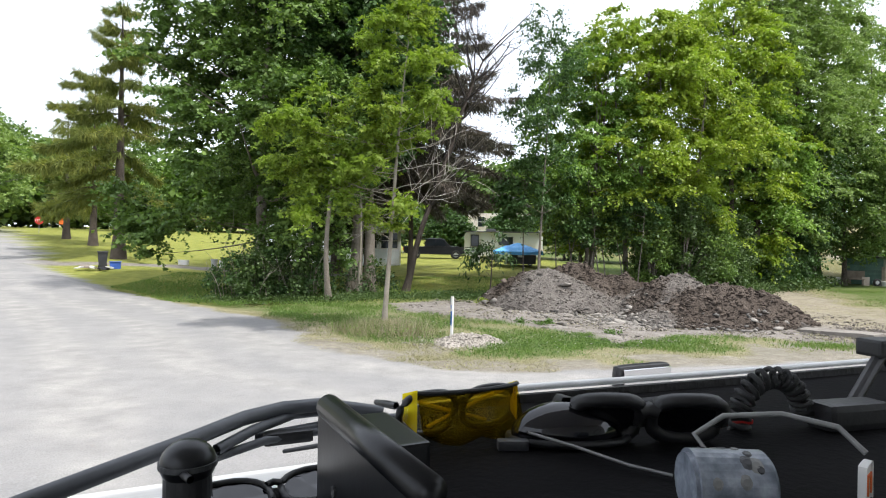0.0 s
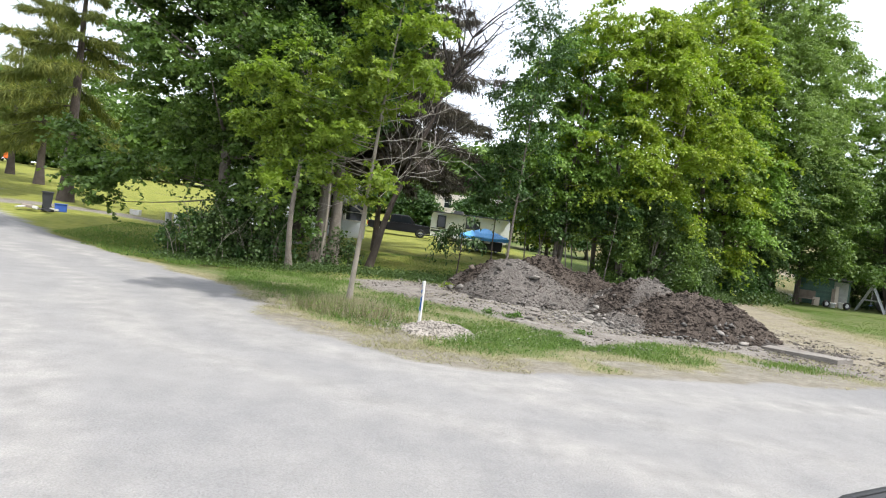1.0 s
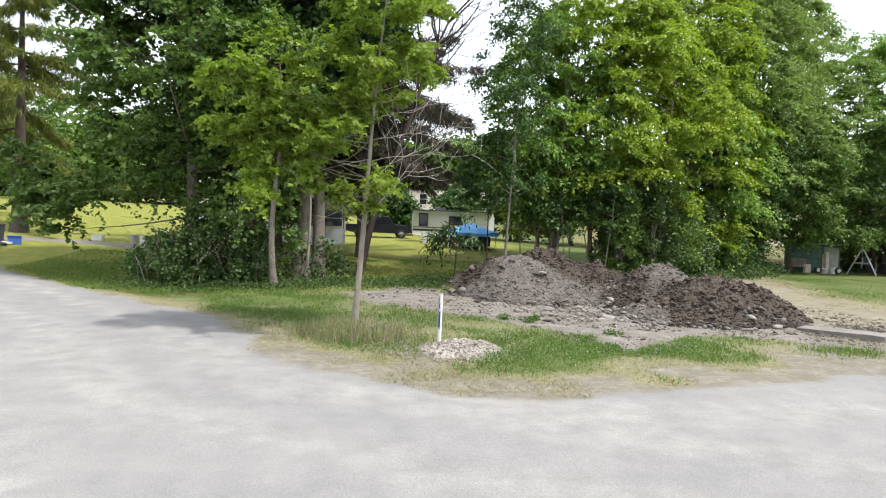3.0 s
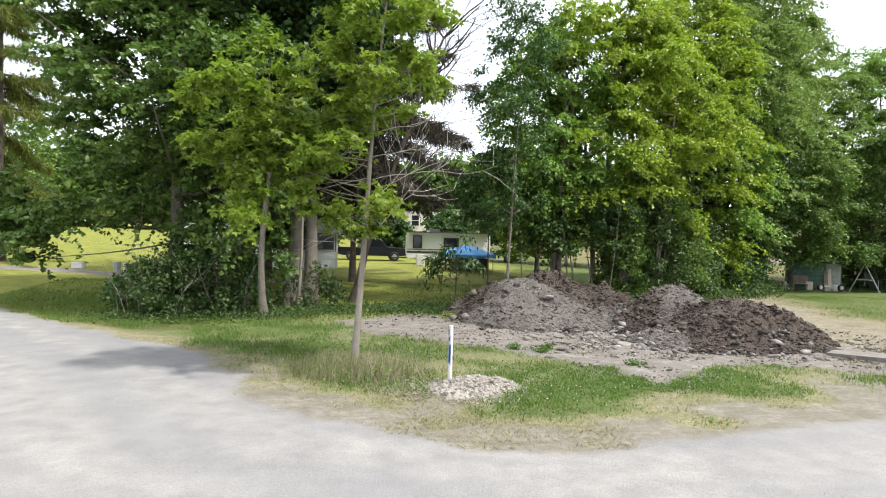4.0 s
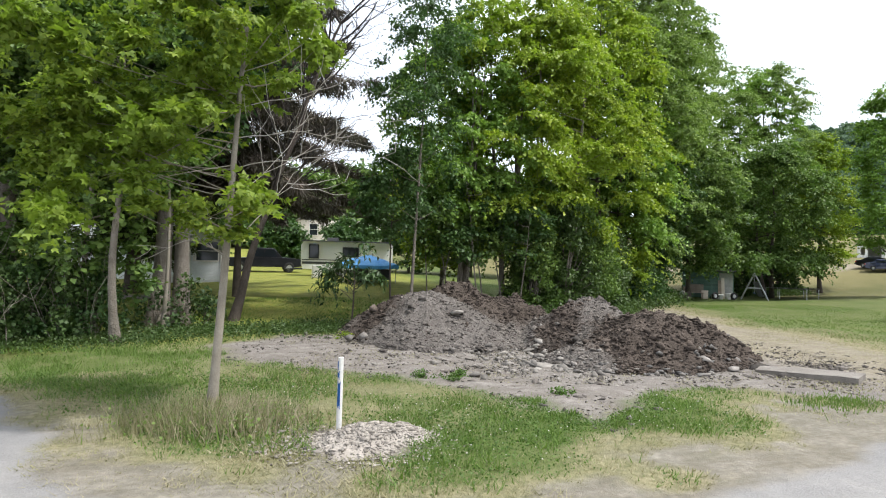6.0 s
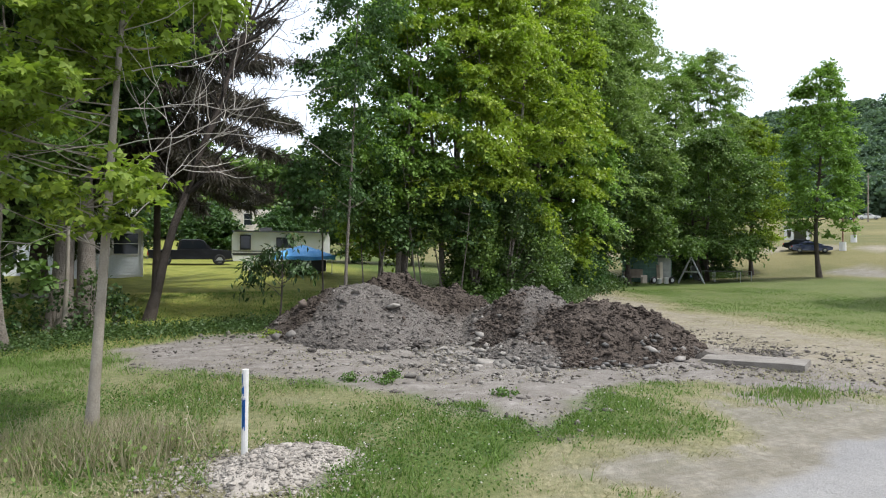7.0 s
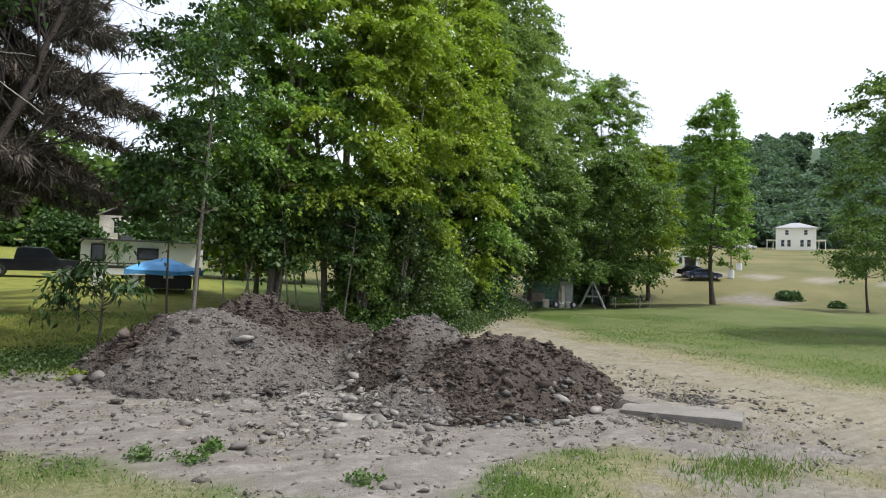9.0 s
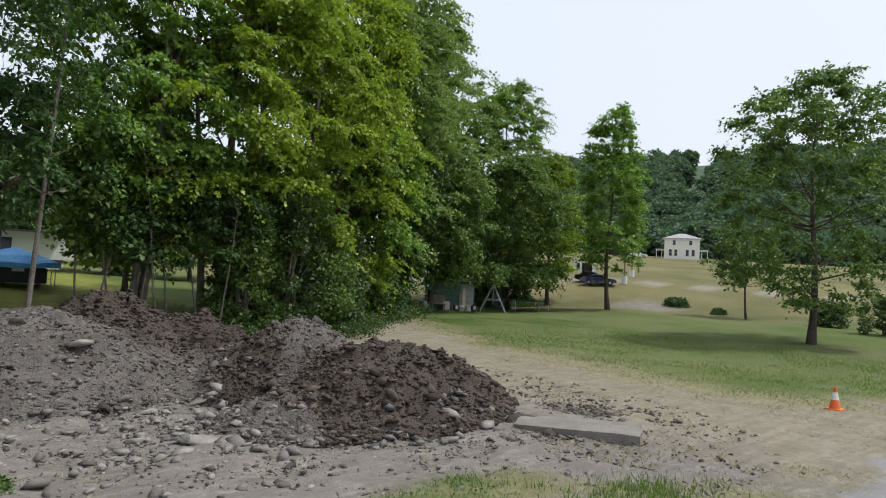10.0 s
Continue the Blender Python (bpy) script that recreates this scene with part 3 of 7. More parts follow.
def make_tree(name, x, y, tall, spread, low, label, leaves, bark, seed, stem=0.2, shape="oval", clusters=220, per=130, leaf=0.17, cl=0.8,
              lean=(0, 0), shift=(0, 0), lobes=1, narrow=0.45, droop=0.35, squash=0.5, limbs=26, extra=(), group="", stems=1, z=None):
    """A leafy tree: tapered trunk and limbs, and a crown of many leaf sprays. extra: more sprays at (dx, dy, height)."""
    rng = np.random.default_rng(seed)
    z0 = height(x, y) if z is None else z
    top = thing(name, (x, y, z0 - 0.05), label, "tree", group)
    wood = Pile()
    trunks = []
    for k in range(stems):
        a = rng.uniform(0, 6.28)
        off = np.array([math.cos(a), math.sin(a)]) * (0.0 if stems == 1 else rng.uniform(0.25, 0.7))
        h = np.linspace(0, 1, 12)
        bend = rng.normal(0, 0.18, (4, 2)) * tall / 15
        px = off[0] * (1 + 2.2 * h * (stems > 1)) + lean[0] * h ** 1.3 + shift[0] * h ** 2 + bend[0, 0] * np.sin(3 * h) + bend[1, 0] * np.sin(7 * h) * 0.5
        py = off[1] * (1 + 2.2 * h * (stems > 1)) + lean[1] * h ** 1.3 + shift[1] * h ** 2 + bend[0, 1] * np.sin(3 * h) + bend[1, 1] * np.sin(7 * h) * 0.5
        pts = np.stack([px, py, h * tall * 0.93], 1)
        r = stem * (0.85 if stems > 1 else 1) * ((1 - h) ** 0.8 * 0.92 + 0.06) * (1 + 0.45 * np.exp(-h * 28))
        wood.tube(pts, r, 9)
        trunks.append((pts, r))
    n = clusters
    u = rng.beta(1.35, 1.15, n)
    th = rng.uniform(0, 6.28, n)
    ph = rng.uniform(0, 6.28, 4)
    lob = 1 + 0.16 * np.sin(2 * th + ph[0] + 3 * u) + 0.15 * np.sin(3 * th + ph[1] - 5 * u) + 0.12 * np.sin(5 * th + ph[2] + 9 * u)
    rad = spread * PROFILE[shape](u) * lob * np.sqrt(rng.uniform(0.12, 1.0, n))
    cz = low + (tall - low) * u + rng.normal(0, 0.25, n)
    hf = cz / tall
    c = np.stack([rad * np.cos(th) + lean[0] * hf ** 1.3 + shift[0] * hf ** 2, rad * np.sin(th) + lean[1] * hf ** 1.3 + shift[1] * hf ** 2, cz], 1)
    if len(extra):
        e = np.repeat(np.array(extra, float), 5, 0)
        c = np.concatenate([c, e + rng.normal(0, 0.4, e.shape)])
    # limbs reach some of the sprays
    branches = []
    pick = rng.choice(len(c), min(limbs, len(c)), replace=False)
    for k in list(pick) + [q for q in range(n, len(c), 5) if np.hypot(c[q, 0], c[q, 1]) < 3.6]:
        pts, r = trunks[k % stems]
        e = c[k]
        hz = np.clip(e[2] - rng.uniform(0.1, 0.5) * np.hypot(e[0], e[1]) - 0.3, low * rng.uniform(0.45, 1.1), tall * 0.9) / (tall * 0.93)
        i = hz * 11
        i0 = int(min(i, 10))
        b = pts[i0] * (1 - (i - i0)) + pts[i0 + 1] * (i - i0)
        br = max(r[i0] * (0.42 if k < n else 0.16), 0.012)
        s = np.linspace(0, 1, 6)[:, None]
        mid = (b + e) / 2 + np.array([0, 0, -0.08 * np.linalg.norm(e - b)]) + rng.normal(0, 0.15, 3)
        limb = Pile()
        limb.tube((1 - s) ** 2 * b + 2 * s * (1 - s) * mid + s * s * e, br * (1 - 0.85 * s[:, 0]), 5)
        branches.append(limb)
    add = add_mesh("trunk", wood.mesh("trunk", True), bark)
    add.parent = top
    for limb in branches:
        add_mesh("limb", limb.mesh("limb", True), bark).parent = top
    # each spray: twigs arching outwards, with leaves set flat along both sides
    m, tw = len(c), 11
    lp = max(per // tw, 4)
    axis = np.stack([lean[0] * (c[:, 2] / tall) ** 1.3, lean[1] * (c[:, 2] / tall) ** 1.3, c[:, 2] - 0.35 * cl], 1)
    out = unit(c - axis)
    d = unit(rng.normal(0, 0.75, (m, tw, 3)) * np.array([1, 1, squash]) + out[:, None] * 0.55 + np.array([0, 0, 0.12]))
    ln = cl * rng.uniform(0.6, 1.5, (m, tw, 1)) * rng.uniform(0.8, 1.25, (m, 1, 1))
    s = (np.arange(lp) + rng.uniform(0, 1, (m, tw, lp))) / lp * 0.95 + 0.08
    at = c[:, None, None] + d[:, :, None] * (ln * s)[..., None] - np.array([0, 0, 1.0]) * (0.55 * droop * ln * s ** 2)[..., None]
    side = unit(np.cross(d, np.array([0, 0, 1.0]) + rng.normal(0, 0.25, (m, tw, 3))))
    flip = np.where(rng.uniform(0, 1, (m, tw, lp)) < 0.5, -1.0, 1.0)[..., None]
    at += side[:, :, None] * flip * leaf * rng.uniform(0.05, 0.5, (m, tw, lp, 1)) + rng.normal(0, 0.03, at.shape)
    ld = side[:, :, None] * flip * 0.9 + d[:, :, None] * 0.8
    v, f = leaf_arrays(rng, at.reshape(-1, 3), ld.reshape(-1, 3), leaf, narrow, 0.72, droop * 0.6, lobes)
    cr_ob = add_mesh("crown", quads_mesh("crown", v, f), leaves)
    cr_ob.parent = top
    return top


def make_spruce(name, x, y, tall, spread, low, label, needles, bark, seed, stem=0.3, whorls=30, arms=8, hang=0.55, bare=0.0, lean=(0, 0), dens=9):
    """A spruce: straight trunk, whorls of drooping branches hung with needled twigs. bare: share of branches without twigs."""
    rng = np.random.default_rng(seed)
    top = thing(name, (x, y, height(x, y) - 0.05), label, "tree")
    wood = Pile()
    h = np.linspace(0, 1, 12)
    wood.tube(np.stack([lean[0] * h, lean[1] * h, h * tall], 1), stem * ((1 - h) * 0.95 + 0.04) * (1 + 0.4 * np.exp(-h * 30)), 10)
    at, dirs = [], []
    for k in range(whorls):
        u = (k + rng.uniform(-0.3, 0.3)) / whorls
        z = low + (tall - low) * np.clip(u, 0, 0.99)
        for j in range(arms):
            a = rng.uniform(0, 6.28)
            ln = spread * ((1 - u) ** 0.85 * 0.92 + 0.06) * rng.uniform(0.55, 1.1) * (1.0 if u > 0.08 else 0.75)
            s = np.linspace(0, 1, 7)
            rise = 0.18 * (u - 0.35)
            zz = z + ln * (rise * s * 2 - 0.42 * s ** 1.6 * (1 - u * 0.7) + 0.16 * s ** 4)
            rr = ln * s
            wig = rng.normal(0, 0.12)
            p = np.stack([lean[0] * z / tall + rr * np.cos(a + wig * s), lean[1] * z / tall + rr * np.sin(a + wig * s), zz], 1)
            wood.tube(p, stem * 0.16 * (1 - u * 0.7) * (1 - 0.88 * s), 4)
            if rng.uniform() < bare:
                continue
            q = max(int(ln * dens), 6)
            ss = rng.uniform(0.15, 1, q)
            i = np.clip((ss * 6).astype(int), 0, 5)
            w = (ss * 6 - i)[:, None]
            b = p[i] * (1 - w) + p[i + 1] * w
            side = np.array([-math.sin(a), math.cos(a), 0])
            b = b + side * rng.normal(0, 0.16 * ln * 0.35, (q, 1)) * (1.15 - ss[:, None])
            at.append(b)
            dirs.append(np.tile([math.cos(a), math.sin(a), 0], (q, 1)))
    add_mesh("trunk", wood.mesh("trunk", True), bark).parent = top
    at, dirs = np.concatenate(at), np.concatenate(dirs)
    n = len(at)
    pile = Pile()
    for k in range(8):
        d = unit(dirs * rng.uniform(0.0, 0.9, (n, 1)) + rng.normal(0, 0.38, (n, 3)) + np.array([0, 0, -0.95 if k < 5 else -0.1]))
        s = unit(np.cross(d, rng.normal(0, 1, (n, 3))))
        ln = hang * rng.uniform(0.4, 1.2, (n, 1))
        w = 0.022 * rng.uniform(0.7, 1.5, (n, 1))
        b = at + rng.normal(0, 0.06, (n, 3))
        v = np.stack([b, b + d * ln * 0.4 + s * w, b + d * ln, b + d * ln * 0.4 - s * w], 1).reshape(-1, 3)
        pile.add(v, np.arange(n * 4).reshape(-1, 4))
    add_mesh("crown", pile.mesh("crown"), needles).parent = top
    return top


def grow_bare(wood, rng, p, d, ln, r, depth, up=0.12, curl=0.25, sides=6):
    """Bare branching wood."""
    n = 6
    pts, q, dd = [p], p.copy(), d.copy()
    for k in range(n):
        dd = unit(dd + rng.normal(0, curl * 0.35, 3) + np.array([0, 0, up * 0.3]))
        q = q + dd * ln / n
        pts.append(q)
    wood.tube(np.array(pts), np.linspace(r, r * 0.45, n + 1), sides if depth > 2 else 4)
    if depth == 0:
        return
    for k in range(int(rng.integers(2, 4)) + (depth > 2)):
        i = int(rng.integers(2, n + 1))
        side = unit(rng.normal(0, 1, 3))
        grow_bare(wood, rng, pts[i], unit(dd * 0.75 + side * 0.8), ln * rng.uniform(0.5, 0.8), r * 0.42 * (1 - 0.08 * i) + 0.004, depth - 1, up, curl, sides)


def make_bush(name, x, y, wide, tall, label, leaves, seed, sprays=60, per=120, leaf=0.1, category="shrub", cl=0.4, z=None, droop=0.2):
    rng = np.random.default_rng(seed)
    z0 = height(x, y) if z is None else z
    top = thing(name, (x, y, z0 - 0.03), label, category)
    wood = Pile()
    th, u = rng.uniform(0, 6.28, sprays), rng.uniform(0.12, 1, sprays)
    r = wide * np.sqrt(rng.uniform(0, 1, sprays)) * np.sqrt(np.clip(1.05 - u ** 2.5, 0, 1))
    c = np.stack([r * np.cos(th), r * np.sin(th), u * tall], 1)
    for e in c[: max(6, sprays // 3)]:
        s = np.linspace(0, 1, 5)[:, None]
        b = np.array([e[0] * 0.15, e[1] * 0.15, 0])
        m = np.array([e[0] * 0.3, e[1] * 0.3, e[2] * 0.7])
        wood.tube((1 - s) ** 2 * b + 2 * s * (1 - s) * m + s * s * e, 0.03 * (1 - 0.8 * s[:, 0]) * tall / 2.5 + 0.004, 5)
    add_mesh("stem", wood.mesh("stem", True), BARK).parent = top
    d = unit(rng.normal(0, 1, (sprays, per, 3)))
    at = c[:, None] + d * rng.uniform(0.2, 1, (sprays, per, 1)) ** 0.5 * cl * rng.uniform(0.6, 1.3, (sprays, 1, 1)) * np.array([1, 1, 0.75])
    at[..., 2] = np.maximum(at[..., 2], 0.04)
    v, f = leaf_arrays(rng, at.reshape(-1, 3), d.reshape(-1, 3), leaf, 0.5, 0.4, droop)
    add_mesh("leaves", quads_mesh("leaves", v, f), leaves).parent = top
    return top


# young maple on the verge, with dead lower limbs
tree = make_tree("young_maple", -1.52, 19.4, 9.6, 1.3, 5.0, "young maple with bright leaves and thin pale trunk", LEAF_YOUNG, BARK_PALE, 41, 0.078,
          "oval", 52, 210, 0.115, 0.5, (0.5, 0.1), (0.1, 0), 3, 0.42, 0.45, 0.4, 26,
          extra=[(-2.3, 0.3, 3.9), (-1.6, -0.4, 3.6), (-2.9, 0.2, 4.5), (-1.9, 0.5, 5.4), (-2.4, 0.0, 5.0), (-1.4, -0.3, 6.4), (-1.3, 0.1, 4.6), (-0.8, -0.3, 4.9), (-1.0, 0.5, 4.0), (0.1, 0.0, 3.2), (-2.2, -0.5, 5.8)])
wood, rng = Pile(), np.random.default_rng(77)
for z_, az, ln in ((2.9, 0.1, 2.0), (3.3, -0.5, 1.9), (3.7, 0.35, 2.2), (2.6, 2.9, 1.2), (4.1, -0.15, 2.1), (4.6, 0.6, 1.8), (5.1, 0.1, 1.7), (5.7, -0.4, 1.5)):
    wood = Pile()
    grow_bare(wood, rng, np.array([0.1 + z_ * 0.045, 0.02, z_]), unit(np.array([math.cos(az), math.sin(az), 0.4])), ln * 0.85, 0.0095, 2, 0.2, 0.4, 5)
    add_mesh("dead_branch", wood.mesh("dead_branch", True), DEAD_WOOD, None, "bare grey dead branch").parent = tree

# big maple and its neighbours by the road
make_tree("maple_tree", -8.8, 32.4, 21, 5.0, 3.6, "tall dense dark green maple over a shrub thicket", LEAF_MAPLE, BARK, 42, 0.30, "oval", 460, 270, 0.17, 1.1, shift=(1.1, 0),
          lobes=1, narrow=0.6, squash=0.35, droop=0.6, extra=[(-5.5, -0.5, 3.0), (-4.6, -1.2, 2.9), (-6.2, 0.5, 3.6), (-3.4, -2, 3.6), (-6.6, 0, 4.6), (4, -1, 5.5), (2.6, -2.5, 6)])
make_tree("maple_tree", -6.0, 30.4, 10.5, 2.6, 2.6, "slender maple with dark green leaves among the trunks", LEAF_MAPLE, BARK_PALE, 43, 0.11, "oval", 90, 110, 0.18, 0.65, narrow=0.55,
          extra=[(-1.2, -0.8, 2.2), (0.8, -0.9, 2.0), (-0.4, -1.2, 2.6), (-1.6, 0, 3.2)])
make_tree("maple_tree", -4.2, 32.4, 17, 3.6, 6.5, "thick-trunked maple standing beside the lawn", LEAF_DARK, BARK, 44, 0.33, "oval", 210, 150, 0.2, 1.05, narrow=0.55, squash=0.35)
make_tree("maple_tree", -3.5, 32.6, 15, 3.0, 6.5, "thick-trunked maple standing beside the lawn", LEAF_DARK, BARK, 45, 0.30, "oval", 130, 120, 0.2, 0.9, narrow=0.55)
make_tree("sapling", -3.85, 31.0, 8.5, 1.3, 4.8, "thin pale pole-like sapling in front of thicker trunks", LEAF_MAPLE, BARK_PALE, 46, 0.075, "oval", 30, 90, 0.17, 0.5)
make_tree("sapling", -4.75, 28.6, 10, 1.6, 4.6, "grey-stemmed sapling at the edge of the thicket", LEAF_MAPLE, BARK, 47, 0.13, "oval", 50, 100, 0.17, 0.6)
make_spruce("spruce_tree", -1.85, 40.5, 23, 8.9, 5.6, "tall spruce with browned drooping lower branches", NEEDLES_DEAD, BARK_DARK, 48, 0.17, 30, 12, 0.6, 0.42, dens=20)
make_spruce("spruce_tree", -6.8, 42.5, 25, 5.5, 3.0, "tall dark spruce behind the maples", NEEDLES, BARK_DARK, 49, 0.32, 36, 9, 0.6, 0.05)
make_spruce("spruce_tree", -9.6, 40.5, 20, 4.6, 5.0, "dark spruce behind the maples", NEEDLES, BARK_DARK, 491, 0.2, 28, 8, 0.6, 0.1)

# leaning half-dead tree
leaning = thing("leaning_tree", (-1.7, 33.4, height(-1.7, 33.4) - 0.05), "leaning half-dead tree with bare dark branches", "tree")
wood, rng = Pile(), np.random.default_rng(51)
h = np.linspace(0, 1, 12)[:, None]
pts = np.concatenate([3.75 * h ** 1.2, 0.5 * h, 12.0 * h], 1) + rng.normal(0, 0.03, (12, 3))
wood.tube(pts, (0.17 * (1 - 0.72 * h[:, 0])) * (1 + 0.4 * np.exp(-h[:, 0] * 25)), 10)
add_mesh("trunk", wood.mesh("trunk", True), BARK_DARK).parent = leaning
wood = Pile()
for k in range(30):
    i = int(rng.integers(4, 12))
    a = rng.uniform(0, 6.28)
    wood = Pile()
    grow_bare(wood, rng, pts[i], unit(np.array([math.cos(a) * 0.8 + 0.25, math.sin(a) * 0.6, 0.75])), rng.uniform(2.4, 4.8) * (1.25 - i / 20), 0.05, 3, 0.2, 0.35, 5)
    add_mesh("bare_limb", wood.mesh("bare_limb", True), BARK_BACKLIT, None, "bare limb with twigs, coloured dark as if backlit").parent = leaning

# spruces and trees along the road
make_spruce("spruce_tree", -23.0, 46.2, 19.0, 7.8, 5.2, "old spruce by the driveway, drooping branches tinted sunlit yellow-green", NEEDLES_SUNLIT, BARK_DARK, 52, 0.42, 11, 5, 0.7, 0.0, dens=30)
make_spruce("spruce_tree", -29.5, 54.5, 15.5, 4.6, 3.8, "spruce beside the road, drooping branches tinted sunlit yellow-green", NEEDLES_SUNLIT, BARK_DARK, 53, 0.32, 11, 5, 0.9, 0.05, dens=11)
make_spruce("spruce_tree", -34.5, 59.0, 13, 4.2, 3.4, "spruce beside the road, drooping branches tinted sunlit yellow-green", NEEDLES_SUNLIT, BARK_DARK, 54, 0.3, 10, 5, 0.9, 0.05, dens=11)
make_tree("roadside_tree", -46, 62, 12, 5.0, 1.5, "bushy green tree beyond the road", LEAF_POPLAR, BARK, 56, 0.25, "round", 120, 110, 0.3, 1.2)
make_tree("roadside_tree", -58, 78, 15, 6.0, 1.5, "bushy green tree beyond the road", LEAF_MAPLE, BARK, 57, 0.3, "round", 130, 110, 0.35, 1.5)
make_tree("roadside_tree", -45, 88, 15, 6.0, 1.5, "bushy green tree beyond the road", LEAF_MAPLE, BARK, 58, 0.3, "round", 130, 110, 0.35, 1.5)

# trees behind the lawn
for k, (x, y, t, sp) in enumerate(((-14, 70, 8, 3.6), (-6, 67, 7, 3.2), (1, 69, 4.0, 2.2), (7, 66, 4.3, 2.4), (13, 67, 7, 3.4), (19, 66, 8, 3.6), (25, 66, 9, 3.8))):
    make_tree("garden_tree", x, y, t, sp, 0.5, "leafy garden tree behind the lawn", LEAF_DARK, BARK, 590 + k, 0.14, "round", 70, 110, 0.3, 1.0, group="trees behind the lawn")

# thicket under the maple: open shrubs with many bare stems
for k, (x, y, w, t) in enumerate(((-8.9, 28.9, 1.1, 1.7), (-8.0, 28.8, 1.0, 2.0), (-7.2, 29.4, 0.9, 2.3), (-6.3, 29.2, 0.8, 2.0), (-5.6, 29.6, 0.7, 2.2), (-8.3, 30.0, 1.1, 2.4))):
    bush = make_bush("shrub", x, y, w, t, "dense leafy shrub in the thicket under the maple", LEAF_SHRUB if k % 2 else LEAF_DARK, 60 + k, 30, 80, 0.115, cl=0.42)
    rng = np.random.default_rng(660 + k)
    for q in range(7):
        wood = Pile()
        a = rng.uniform(0, 6.28)
        grow_bare(wood, rng, np.array([rng.normal(0, 0.35 * w), rng.normal(0, 0.35 * w), 0.0]), unit(np.array([0.25 * math.cos(a), 0.25 * math.sin(a), 1.0])), t * rng.uniform(0.7, 1.1), 0.016, 1, 0.3, 0.3, 5)
        add_mesh("bare_stem", wood.mesh("bare_stem", True), BARK_PALE).parent = bush

# the clump behind the soil heaps
make_tree("sapling", 4.75, 31.9, 14.0, 1.9, 3.6, "slim pale-stemmed ash sapling behind the soil heap", LEAF_DARK, BARK, 71, 0.07, "oval", 95, 95, 0.17, 0.6, (0.5, 0.2), narrow=0.28, droop=0.8)
make_tree("broadleaf_tree", 8.0, 36.6, 13.0, 3.4, 3.3, "broad green tree behind the soil heaps", LEAF_BRIGHT, BARK, 72, 0.16, "oval", 125, 330, 0.165, 0.95, narrow=0.4, droop=1.0, squash=0.26, stems=3)
make_tree("broadleaf_tree", 11.0, 37.0, 16.0, 4.1, 3.0, "tall bright green tree behind the soil heaps", LEAF_YELLOW, BARK, 73, 0.17, "oval", 150, 340, 0.165, 0.98, narrow=0.4, droop=1.1, squash=0.24, stems=3)
make_tree("broadleaf_tree", 13.6, 37.6, 15.5, 3.7, 3.0, "tall yellow-green tree behind the soil heaps", LEAF_YELLOW, BARK, 74, 0.17, "oval", 140, 340, 0.165, 0.98, narrow=0.4, droop=1.1, squash=0.24, stems=3)
for k, (x, y, t, sp) in enumerate(((6.2, 34.6, 5.5, 1.2), (7.6, 34.9, 6.0, 1.3), (9.2, 35.2, 6.5, 1.4), (10.4, 35.0, 5.0, 1.3))):
    make_tree("sapling", x, y, t, sp, 2.7, "thin-stemmed young tree in the undergrowth", LEAF_DARK if k % 2 else LEAF_MAPLE, BARK, 710 + k, 0.05, "oval", 34, 90, 0.17, 0.55, narrow=0.4, droop=0.6, stems=2)
make_tree("broadleaf_tree", 9.4, 43.5, 8.0, 2.8, 1.5, "leafy tree on the edge of the lawn", LEAF_YELLOW, BARK, 75, 0.14, "oval", 120, 110, 0.22, 0.8)
for k, (x, y, w, t) in enumerate(((11.6, 35.6, 1.3, 4.4), (13.2, 35.6, 1.4, 5.6), (14.7, 36.2, 1.5, 5.2), (16.0, 37.4, 1.4, 4.6), (12.4, 36.6, 1.6, 6.4), (17.5, 39.5, 1.6, 4.5))):
    make_bush("vine_thicket", x, y, w, t, "tall tangle of vines and leaves at the foot of the trees", LEAF_SHRUB if k % 2 else LEAF_MAPLE, 80 + k, 95, 130, 0.13, cl=0.55)
